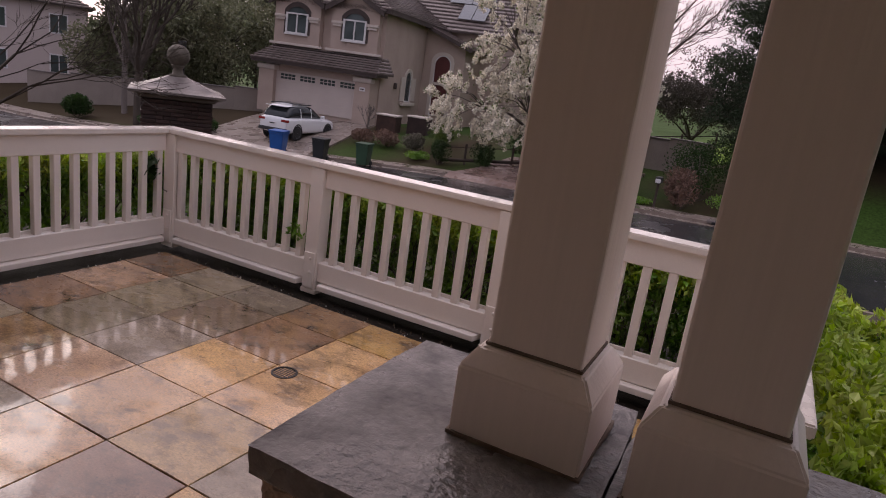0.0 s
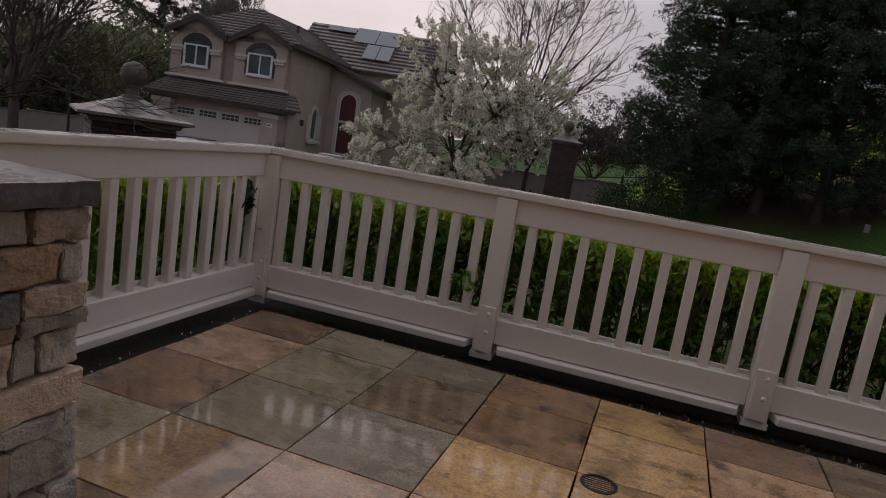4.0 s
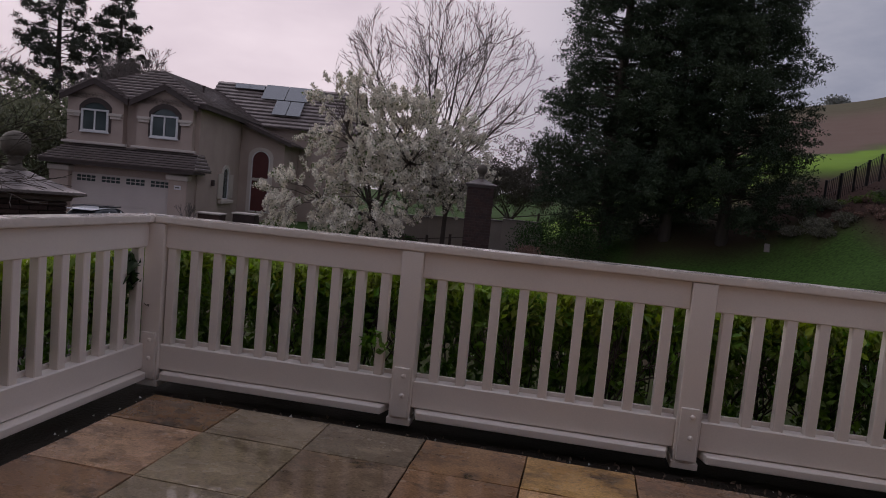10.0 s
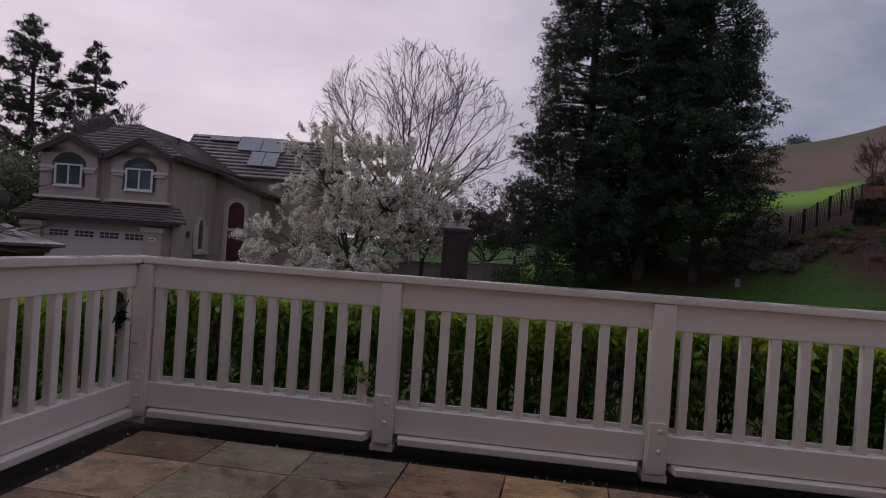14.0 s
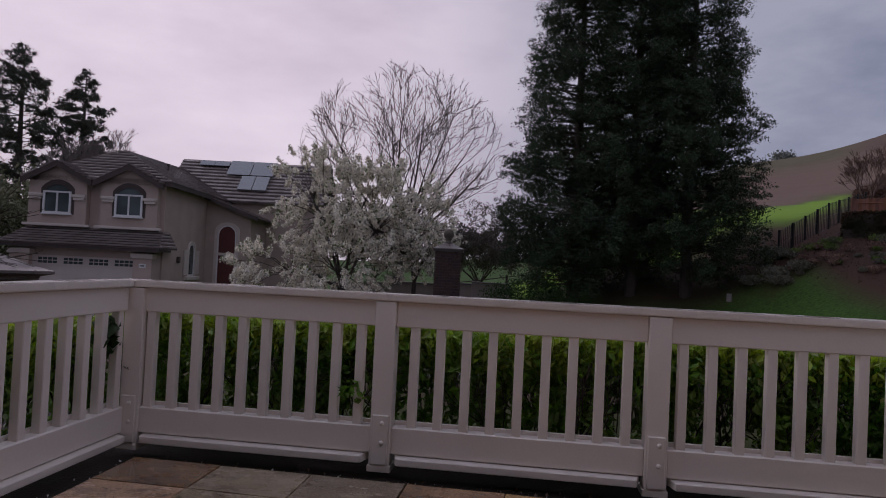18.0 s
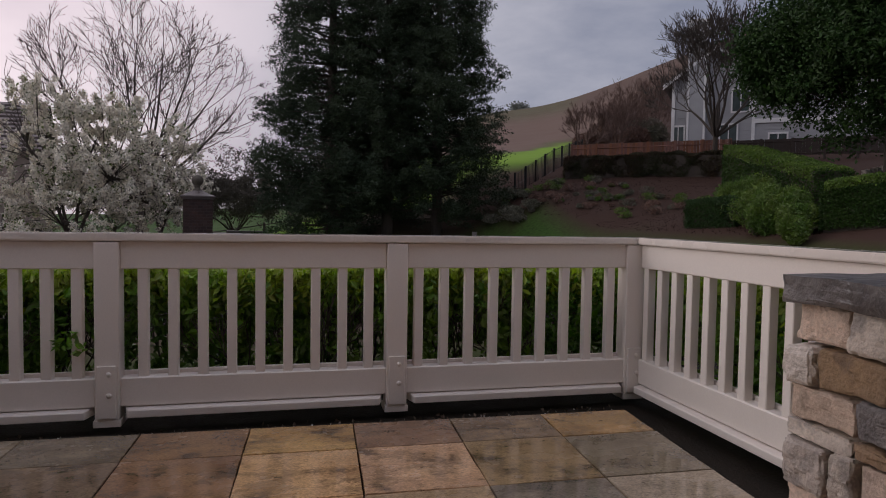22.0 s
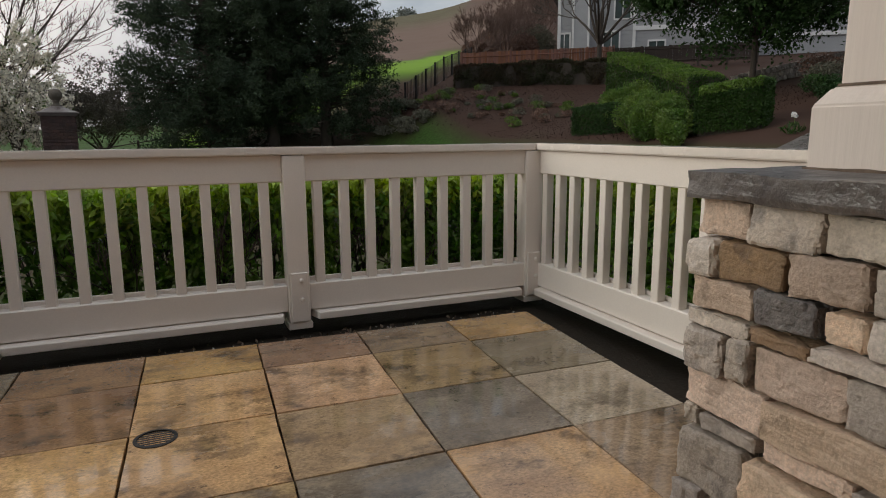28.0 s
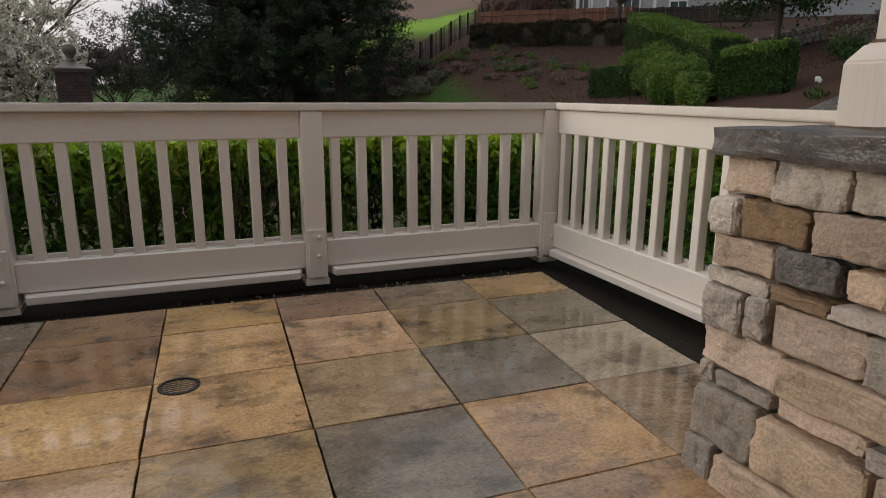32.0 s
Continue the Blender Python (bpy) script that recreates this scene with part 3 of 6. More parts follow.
def post(at, rz=0.0, plate=True, label="square white-painted timber rail post with a bolted plate"):
    ob = thing("rail_post", at, label, "post", "rail posts", rz)
    part("shaft", box((-0.06, 0.0, 0.02), (0.06, 0.12, 0.955), 0.006, 2), PAINT, ob)
    part("foot_plate", box((-0.068, -0.004, -0.015), (0.068, 0.13, 0.022), 0.003), PAINT, ob)
    if plate:
        part("bracket", box((-0.047, -0.014, 0.03), (0.047, 0.002, 0.31), 0.005, 2), PAINT, ob)
        for z in (0.155, 0.265):
            m = Matrix.Translation((0.012, -0.012, z)) @ Matrix.Rotation(radians(90), 4, "X")
            part("bolt", lathe([(0.014, 0), (0.014, 0.004), (0.009, 0.009), (0.003, 0.011)], 10, m=m), PAINT, ob)
    return ob


P1, P2 = 1.55, 3.074
railing("railing", (0, 0, 0), 0, [(0.06, P1 - 0.06, 10, 0.102, 0.1444), (P1 + 0.06, P2 - 0.06, 9, 1.72, 0.1493), (P2 + 0.06, RAIL_L - 0.06, 9, 3.205, 0.1526)],
        "long white-painted timber railing with square balusters")
railing("railing", (0, -2.30, 0), 90, [(0.0, 2.30, 15, 0.19, 0.147)], "short white timber railing running to the stone pier")
railing("railing", (RAIL_L, 0.0, 0), -90, [(0.0, 2.30, 15, 0.05, 0.148)], "short white timber railing running to the stone pier")
post((P1, 0.005, 0))
post((P2, 0.005, 0))
post((0.005, 0.004, 0), 0, True, "corner post of the white timber railing")
post((RAIL_L - 0.005, 0.004, 0), 0, True, "corner post of the white timber railing")


def handrail(name, pts, label):
    """A mitred board along the points, 150 wide and 42 thick, its inner edge on the line."""
    ob = thing(name, (0, 0, 0), label, "handrail")
    W, T = 0.155, 0.042
    for a, c, m0, m1 in pts:
        a, c = Vector(a), Vector(c)
        d = (c - a).normalized()
        out = Vector((-d.y, d.x, 0))
        bm = bmesh.new()
        vs = []
        for z in (0.958, 0.958 + T):
            for q in (a, c, c + out * W + d * W * m1, a + out * W - d * W * m0):
                vs.append(bm.verts.new((q.x, q.y, z)))
        bm.faces.new(vs[3::-1])
        bm.faces.new(vs[4:])
        for i in range(4):
            bm.faces.new((vs[i], vs[(i + 1) % 4], vs[4 + (i + 1) % 4], vs[4 + i]))
        bmesh.ops.bevel(bm, geom=bm.edges[:], offset=0.006, segments=2, affect="EDGES")
        part("cap_board", bm, WETPAINT, ob)
    return ob


handrail("handrail", [((0, PIER_Y + 0.2, 0), (0, 0, 0), 0, 1), ((0, 0, 0), (RAIL_L, 0, 0), 1, 1), ((RAIL_L, 0, 0), (RAIL_L, PIER_Y + 0.2, 0), 1, 0)][::1],
         "wide white-painted timber handrail cap, wet on top")


# ---- piers ----
def split_stone(lo, hi, seed, cut):
    """A cleft wall stone: worn corners, a broken face with ledges and chips."""
    bm = box(lo, hi)
    bmesh.ops.subdivide_edges(bm, edges=bm.edges[:], cuts=cut, use_grid_fill=True)
    mid, half = (Vector(lo) + Vector(hi)) / 2, (Vector(hi) - Vector(lo)) / 2
    off = Vector((seed * 3.7, seed * 1.3, seed))
    tilt = Vector((0, 0, math.sin(seed * 7.1) * 0.05))
    for v in bm.verts:
        r = v.co - mid
        d = [abs(r[i]) / half[i] for i in range(3)]
        e = max(0.0, sorted(d)[1] - 0.80) / 0.20
        ledge = noise.noise(v.co * 8 + off)
        step = 0.013 * (round(ledge * 2.6) / 2.6)
        n = noise.noise_vector(v.co * 9 + off) * 0.008 + noise.noise_vector(v.co * 34 + off) * 0.0036 + noise.noise_vector(v.co * 80 + off) * 0.0018
        wear = -r.normalized() * (0.006 + 0.006 * noise.noise(v.co * 21 + off)) * e * e
        flat = Vector((r.x, r.y, 0)).normalized()
        v.co += n + wear + flat * step + Vector((0, 0, tilt.z * (r.x + r.y) * 0.5))
    return bm


def pier(name, x0, x1, y0, y1, label, seed, seen):
    """A pier faced with split stones on all sides, under a slate cap. seen: the side that faces the patio, laid by the course."""
    rng = random.Random(seed)
    ob = thing(name, (0, 0, 0), label, "stone pier", "stone piers")
    t = 0.06
    part("core", box((x0 + t, y0 + t, -0.02), (x1 - t, y1 - t, 0.90)), MORTAR, ob)
    kinds = {"t": STONE_T, "g": STONE_G, "d": STONE_D, "r": STONE_R, "p": STONE_P}
    # bed height, then the stones from the rail outwards: colour and length in centimetres
    courses = [(-0.015, "g11 t30 g29"), (0.10, "g22 t31 t17"), (0.265, "p06 g20 t24 g20"), (0.325, "t27 t43"), (0.435, "g14 g08 t25 p23"),
               (0.56, "g21 r17 g32"), (0.61, "t21 d19 t10 p20"), (0.695, "p09 r21 t20 p20"), (0.80, "t19 g19 p22 r10"), (0.905, "")]
    for (z0, laid), (z1, _) in zip(courses, courses[1:]):
        flare = 0.03 * S(0.2, -0.02, z0)
        for side, a, c in (("w", y0, y1), ("e", y0, y1), ("s", x0, x1), ("n", x0, x1)):
            a, c = (a - 0.008, c + 0.008) if side in "we" else (a + 0.056, c - 0.056)
            fine = side == seen
            row = [(w[0], int(w[1:]) / 100) for w in laid.split()]
            if not fine:
                row = [(rng.choice("tttggrpptd"), rng.uniform(0.1, 0.32)) for _ in range(14)]
            v = c
            for k, (kind, w) in enumerate(row):
                if v - a < 0.02:
                    break
                if v - a - w < 0.06 or (fine and k == len(row) - 1):
                    w = v - a
                dep = rng.uniform(-0.012, 0.016) + flare
                q0, q1 = z0 + 0.005 + rng.uniform(-0.006, 0.006), z1 - 0.005 + rng.uniform(-0.006, 0.007)
                g = rng.uniform(0.003, 0.007)
                if side == "w":
                    lo, hi = (x0 - dep, v - w + g, q0), (x0 + t + 0.02, v - g, q1)
                elif side == "e":
                    lo, hi = (x1 - t - 0.02, v - w + g, q0), (x1 + dep, v - g, q1)
                elif side == "s":
                    lo, hi = (v - w + g, y0 - dep, q0), (v - g, y0 + t + 0.02, q1)
                else:
                    lo, hi = (v - w + g, y1 - t - 0.02, q0), (v - g, y1 + dep, q1)
                bm = split_stone(lo, hi, rng.uniform(0, 90), 13 if fine else 3)
                mid = (Vector(lo) + Vector(hi)) / 2
                bmesh.ops.translate(bm, verts=bm.verts[:], vec=-mid)
                st = part("stone", bm, kinds[kind], ob)
                st.location = mid
                v -= w
    # cap of two slates
    cut = x0 + (x1 - x0) * 0.5
    for a, c in ((x0 - 0.035, cut - 0.002), (cut + 0.002, x1 + 0.03)):
        bm = rough_block((a, y0 - 0.035, 0.904), (c, y1 + 0.012, 0.978), seed + a, 11, 0.006, 0.012)
        for v in bm.verts:
            if v.co.z > 0.955:
                v.co.z = 0.972 + 0.004 * noise.noise(v.co * 9) + 0.002 * noise.noise(v.co * 31)
        part("cap_slab", bm, CAPSTONE, ob, "dark wet slate cap slab")
    return ob


pier("stone_pier", 3.73, 4.95, -2.93, PIER_Y, "tan ledgestone pier with dark slate cap beside railing", 11, "w")
pier("stone_pier", -0.37, RAIL_L - 3.75, -2.93, PIER_Y, "tan ledgestone pier with dark slate cap beside railing", 23, "e")


def column(x, y, label):
    """A square porch column on a bevelled plinth block."""
    ob = thing("porch_column", (x, y, 0.970), label, "column", "porch columns")
    h, s = 0.148, 0.104
    bm = bmesh.new()
    rings = [(h, 0.0), (h, 0.165), (h - 0.03, 0.21), (s + 0.006, 0.212)]
    vs = [[bm.verts.new((a * r, c * r, z)) for a, c in ((-1, -1), (1, -1), (1, 1), (-1, 1))] for r, z in rings]
    for a, c in zip(vs, vs[1:]):
        for k in range(4):
            bm.faces.new((a[k], a[(k + 1) % 4], c[(k + 1) % 4], c[k]))
    bm.faces.new(vs[0][::-1])
    bm.faces.new(vs[-1])
    bmesh.ops.bevel(bm, geom=bm.edges[:], offset=0.005, segments=2, affect="EDGES")
    part("plinth", bm, STUCCO_COL, ob)
    part("shaft", box((-s, -s, 0.205), (s, s, 1.95), 0.007, 2), STUCCO_COL, ob)
    seam = box((-s - 0.004, -s - 0.004, 0.2125), (s + 0.004, s + 0.004, 0.2195))
    part("seam", seam, DIRT, ob, "brown-stained open joint")
    foot = rough_block((-h - 0.005, -h - 0.005, -0.004), (h + 0.005, h + 0.005, 0.011), x * 5, 9, 0.004, 0.0)
    part("sealant", foot, DIRT, ob, "brown dirty sealant bead")
    return ob


for cx in (4.135, 4.52):
    column(cx, -2.50, "square painted timber porch column on a bevelled plinth")
for cx in (RAIL_L - 4.145, RAIL_L - 4.53):
    column(cx, -2.50, "square painted timber porch column on a bevelled plinth")

# ---- the porch over and behind the camera ----
# Neither is in view: they shade the columns; the added pale wall bounces light.
WALL = mat("house_stucco", (0.58, 0.50, 0.44), 0.9, (0.52, 0.45, 0.39), 1.2, 0.6, 0.5, 40)
tagged(part("wall_porch", box((-3.0, -5.1, -0.1), (8.5, -4.9, 5.6)), WALL), "unseen stucco house wall behind the porch, added for shade and bounce", "wall", kind="structure")
tagged(part("ceiling", box((-3.2, -4.9, 2.918), (8.5, -2.2, 3.03)), PAINT), "white-painted porch ceiling on the columns", "ceiling", kind="structure")

# ---- hedges round the patio ----
def hedge(name, x0, x1, y0, y1, z0, top, seed, label, shoots, rz=0.0, at=(0, 0, 0), stems=60):
    """Upright shoots set with leaves in whorls: bright and close at the crown, thin and bare at the foot."""
    ob = thing(name, at, label, "hedge", "patio hedges", rz)
    g = np.random.default_rng(seed)
    n = shoots
    foot = np.empty((n, 3))
    foot[:, 0] = g.uniform(x0, x1, n)
    foot[:, 1] = np.where(g.random(n) < 0.5, y0 + np.abs(g.normal(0, 0.11, n)), g.uniform(y0, y1, n))
    bumps = np.array([noise.noise(Vector((a * 1.9, b * 1.9, seed))) for a, b in foot[:, :2]])
    crest = np.minimum(top + bumps * 0.07 + g.normal(0, 0.022, n), top + 0.035 - 0.05 * (foot[:, 1] > (y0 + y1) / 2))
    level = g.random(n)
    tip = np.where(level < 0.52, crest, z0 + (crest - z0) * (0.34 + 0.62 * g.random(n)))
    foot[:, 1] += bumps * 0.05
    ln = g.uniform(0.10, 0.24, n)
    lean = np.stack([g.normal(0, 0.28, n), g.normal(-0.12, 0.28, n), np.ones(n)], 1)
    lean /= np.linalg.norm(lean, axis=1)[:, None]
    foot[:, 2] = tip
    clump = np.array([noise.noise(Vector((a * 5, b * 5, c * 4 + seed))) for a, b, c in foot])
    keep = clump > -0.02 - 0.5 * np.clip((tip - z0) / (top - z0) - 0.62, -0.35, 0.4) * 1.4
    foot, lean, ln, tip, crest = foot[keep], lean[keep], ln[keep], tip[keep], crest[keep]
    per = 11
    k = g.random((len(foot), per)) ** 1.3
    p = (foot[:, None, :] - lean[:, None, :] * (ln[:, None] * k)[:, :, None] + g.normal(0, 0.017, (len(foot), per, 3))).reshape(-1, 3)
    young = ((crest[:, None] - tip[:, None] + ln[:, None] * k) < g.uniform(0.03, 0.19, k.shape)).reshape(-1)
    leaf_cloud("foliage", p[~young], 0.031, LEAF_H, ob, seed, 0.2, 1.95, 0.7)
    leaf_cloud("new_growth", p[young], 0.029, LEAF_TOP, ob, seed + 1, 0.2, 2.0, 1.1, "bright yellow-green young leaves")
    segs, tips = [], []
    rng = random.Random(seed)
    for _ in range(stems):
        q = Vector((rng.uniform(x0, x1), rng.uniform(y0 + 0.06, y1), z0 - 0.1))
        grow(rng, q, Vector((rng.gauss(0, 0.25), rng.gauss(0, 0.18), 1)).normalized(), (top - z0) * 0.5, 0.011, 3, segs, tips, 0.5, (2, 3), 0.62, 0.1, 0.14, 0.7)
    tubes("undergrowth", [q for q in segs if max(q[0].z, q[1].z) < top - 0.06], BARK, ob, 0.0028)
    return ob


hedge("hedge", -0.3, RAIL_L + 0.5, 0.32, 1.15, -0.15, 0.755, 5, "clipped green hedge with yellow-green new leaves behind the railing", 7200, stems=80)
hedge("hedge", 0.0, 2.6, 0.30, 1.0, -0.15, 0.72, 6, "clipped green hedge beside the short railing", 2700, 90, (0.05, -2.3, 0), 26)
hedge("hedge", -0.3, 3.2, 0.32, 1.2, -0.15, 0.765, 8, "clipped green hedge beside the short railing", 4400, -90, (RAIL_L - 0.05, 0.1, 0), 30)

# ---- the stucco house across the road ----
HOUSE = mat("taupe_stucco", (0.46, 0.36, 0.31), 0.9, (0.40, 0.31, 0.265), 0.7, 0.7, 0.4, 30)
TRIM = mat("pale_stucco_trim", (0.60, 0.52, 0.47), 0.85, (0.52, 0.45, 0.40), 1.5, 0.6, 0.3, 40)
ROOF = mat("brown_roof_tile", (0.17, 0.135, 0.125), 0.6, (0.23, 0.185, 0.17), 0.8, 0.8, 0.5, 20, gloss=(0.3, 0.7, 1.0), spread=0.2)
FASCIA = mat("dark_brown_fascia", (0.07, 0.05, 0.045), 0.7, None, 1, 0.5, 0.2, 30)
DOORP = mat("garage_door_paint", (0.58, 0.50, 0.465), 0.6, (0.52, 0.44, 0.41), 0.8, 0.6, 0.15, 30)
VINYL = mat("white_window_frame", (0.72, 0.70, 0.70), 0.5, None, 2, 0.4, 0.1, 40)
RED = mat("dark_red_door", (0.10, 0.02, 0.018), 0.5, None, 2, 0.5, 0.1, 40)
SOLAR = mat("solar_panel_glass", (0.06, 0.063, 0.075), 0.2, (0.075, 0.08, 0.09), 2, 0.5, 0.0, 40, spec=1.0, coat=1.0)


def glass(name, tint, rough=0.05):
    m = bpy.data.materials.new(name)
    m.use_nodes = True
    b = m.node_tree.nodes["Principled BSDF"]
    n = m.node_tree.nodes.new("ShaderNodeTexNoise")
    n.inputs["Scale"].default_value = 1.5
    r = m.node_tree.nodes.new("ShaderNodeValToRGB")
    r.color_ramp.elements[0].color, r.color_ramp.elements[1].color = (*[c * 0.5 for c in tint], 1), (*[c * 1.6 for c in tint], 1)
    m.node_tree.links.new(n.outputs["Fac"], r.inputs[0])
    m.node_tree.links.new(r.outputs[0], b.inputs["Base Color"])
    b.inputs["Roughness"].default_value = rough
    return m


PANE = glass("dark_window_glass", (0.06, 0.075, 0.075))


def slab(bm, a, b, c, d, thick=0.05):
    """A sloping slab with the top face a b c d, thickened downwards."""
    top = [bm.verts.new(p) for p in (a, b, c, d)]
    low = [bm.verts.new(Vector(p) - Vector((0, 0, thick))) for p in (a, b, c, d)]
    bm.faces.new(top)
    bm.faces.new(low[::-1])
    for i in range(4):
        bm.faces.new((top[i], low[i], low[(i + 1) % 4], top[(i + 1) % 4]))


def roof_plane(parent, e0, e1, r0, r1, course=0.5, name="roof"):
    """A tiled slope from the eave e0-e1 to the ridge r0-r1, laid in courses; gaps bare the dark deck as shadow lines.
    """
    e0, e1, r0, r1 = map(Vector, (e0, e1, r0, r1))
    n = max(2, round(((e0 + e1) / 2 - (r0 + r1) / 2).length / course))
    bm = bmesh.new()
    slab(bm, e0, e1, r1 + Vector((0, 0, 0.001)), r0, 0.06)
    bmesh.ops.recalc_face_normals(bm, faces=bm.faces[:])
    deck = part(name, bm, FASCIA, parent)
    lift = Vector((0, 0, 0.13))
    for k in range(n):
        # Each course stops short: the dark deck stands in for the shadow beneath.
        a, c = k / n, min(1.0, (k + 0.86) / n)
        p, q = e0.lerp(r0, a) + lift, e1.lerp(r1, a) + lift
        s, t = e1.lerp(r1, c), e0.lerp(r0, c)
        if (p - q).length < 0.05:
            continue
        bm = bmesh.new()
        slab(bm, p, q, s + Vector((0, 0, 0.02)), t + Vector((0, 0, 0.02)), 0.085)
        bmesh.ops.recalc_face_normals(bm, faces=bm.faces[:])
        part("tile_course", bm, ROOF, deck)
    return deck


def arch_points(w, h, rise, n=10):
    """The outline of an opening with a segmental head, from its bottom left."""
    pts = [(-w / 2, 0), (w / 2, 0), (w / 2, h - rise)]
    r = (w * w / 4 + rise * rise) / (2 * rise)
    a0 = math.asin(min(1.0, w / 2 / r))
    for k in range(1, n):
        a = a0 - 2 * a0 * k / n
        pts.append((r * math.sin(a), h - r + r * math.cos(a)))
    pts.append((-w / 2, h - rise))
    return pts


def ring_prism(outer, inner, y0, y1):
    bm = bmesh.new()
    rows = []
    for y in (y0, y1):
        rows.append([[bm.verts.new((x, y, z)) for x, z in o] for o in (outer, inner)])
    n = len(outer)
    for i in range(n):
        j = (i + 1) % n
        (a, b), (c, d) = rows
        bm.faces.new((a[i], a[j], b[j], b[i]))
        bm.faces.new((c[j], c[i], d[i], d[j]))
        bm.faces.new((a[j], a[i], c[i], c[j]))
        bm.faces.new((b[i], b[j], d[j], d[i]))
    bmesh.ops.recalc_face_normals(bm, faces=bm.faces[:])
    return bm


def arched_window(parent, at, w, h, rise, rz=0.0, bars=True, trim=0.0, name="window", pane_mat=None):
    """A window with a segmental head, set at its sill's middle; y runs inwards."""
    win = new(name)
    win.parent = parent
    win.matrix_basis = pose(*at, 0, 0, rz)
    out, inn = arch_points(w, h, rise), [(x * (w - 0.14) / w, 0.07 + z * (h - 0.14) / h) for x, z in arch_points(w, h, rise)]
    part("frame", ring_prism(out, inn, -0.035, 0.05), FASCIA if bars else VINYL, win)
    if bars:
        q = h - rise - 0.02
        o4 = [(-w / 2 - 0.01, -0.01), (w / 2 + 0.01, -0.01), (w / 2 + 0.01, q), (-w / 2 - 0.01, q)]
        i4 = [(-w / 2 + 0.11, 0.10), (w / 2 - 0.11, 0.10), (w / 2 - 0.11, q - 0.1), (-w / 2 + 0.11, q - 0.1)]
        part("sash", ring_prism(o4, i4, -0.055, 0.045), VINYL, win, "white sash frame")
    part("pane", prism(inn, 0.02, m=Matrix.Translation((0, 0.02, 0))), pane_mat or PANE, win)
    if bars:
        part("mullion", box((-0.045, -0.045, 0.06), (0.045, 0.03, h - rise - 0.1)), VINYL, win)
        part("sill", box((-w / 2 - 0.06, -0.10, -0.09), (w / 2 + 0.06, 0.02, 0.0), 0.01), VINYL, win)
    if trim:
        o2 = [(x * (w + 2 * trim) / w, -0.04 + z * (h + trim + 0.04) / h) for x, z in out]
        part("surround", ring_prism(o2, [(x * 0.999, z) for x, z in out], -0.07, 0.03), TRIM, win)
    return win


def stucco_house(at, rz):
    """Local x runs along the front to its right corner at 0, y into the house, z = 0 at the garage floor."""
    h = thing("house", at, "taupe stucco two-storey house with brown tiled roofs", "house", "houses", rz)
    W = 8.06
    EAVE, UP = 7.25, 4.25
    # walls, front wall with the two bay fields as deep recesses
    part("wall", box((-W, 0.0, -0.6), (0, 12.0, EAVE)), HOUSE, h)
    part("garage_wall", box((-W - 0.1, -1.05, -0.6), (-0.1, 0.0, 3.1)), HOUSE, h)
    part("entry_wall", box((-0.5, 8.2, -0.6), (3.3, 14.0, 5.9)), HOUSE, h)
    g = prism([(-0.4, 5.9), (3.3, 5.9), (3.3, 6.0), (-0.4, 7.1)], 4, m=Matrix.Translation((0, 8.2, 0)))
    part("entry_gable", g, HOUSE, h)
    part("rear_wing", box((-4, 13.0, -0.6), (7.5, 21.0, 7.3)), HOUSE, h)
    # two bay gables over the garage
    for cx in (-6.28, -2.0):
        bay = [(cx - 1.72, UP), (cx + 1.72, UP), (cx + 1.72, 7.2), (cx, 8.1), (cx - 1.72, 7.2)]
        win = [(cx + x, 4.98 + z) for x, z in arch_points(2.0, 2.1, 0.55)]
        bm = prism(bay, 0.5, m=Matrix.Translation((0, -0.5, 0)))
        part("bay_wall", bm, HOUSE, h)
        part("window_reveal", prism([(x, z) for x, z in win], 0.03, m=Matrix.Translation((0, -0.52, 0))), FASCIA, h)
        arched_window(h, (cx, -0.55, 5.02), 1.66, 1.82, 0.45)
        for s in (-1, 1):
            part("bracket", box((cx + s * 1.27 - 0.42, -0.66, 6.02), (cx + s * 1.27 + 0.42, -0.48, 6.2), 0.02), TRIM, h)
            part("bracket", box((cx + s * 1.27 - 0.33, -0.62, 5.85), (cx + s * 1.27 + 0.33, -0.48, 6.02), 0.02), TRIM, h)
        part("sill_band", box((cx - 2.0, -0.62, UP - 0.02), (cx + 2.0, -0.4, UP + 0.14), 0.02), TRIM, h)
        for s in (-1, 1):  # rake boards and the small gable roofs
            a, c = Vector((cx + s * 2.1, -0.85, 7.08)), Vector((cx, -0.85, 8.22))
            bm = bmesh.new()
            slab(bm, a, c, c + Vector((0, 0.12, 0)), a + Vector((0, 0.12, 0)), 0.34)
            bmesh.ops.recalc_face_normals(bm, faces=bm.faces[:])
            part("rake_board", bm, FASCIA, h)
            up = Vector((0, 0, 0.02))
            roof_plane(h, a + up, a + Vector((0, 2.6, 0)) + up, c + up, c + Vector((0, 3.6, 0)) + up, 0.4)
    # main hip
    e, R0 = 0.5, 9.75
    A, B, C, D = (-W - e, -e, EAVE), (e, -e, EAVE), (e, 12.6, EAVE), (-W - e, 12.6, EAVE)
    r0, r1 = (-W / 2 - 0.4, 4.2, R0), (-W / 2 - 0.4, 15.5, R0 + 0.35)
    roof_plane(h, A, B, r0, r0)
    roof_plane(h, B, C, r0, r1)
    roof_plane(h, D, A, r1, r0)
    part("fascia", box((-W - e, -e, EAVE - 0.26), (e, -e + 0.1, EAVE + 0.06)), FASCIA, h)
    part("fascia", box((e - 0.1, -e + 0.1, EAVE - 0.26), (e, 8.2, EAVE + 0.06)), FASCIA, h)
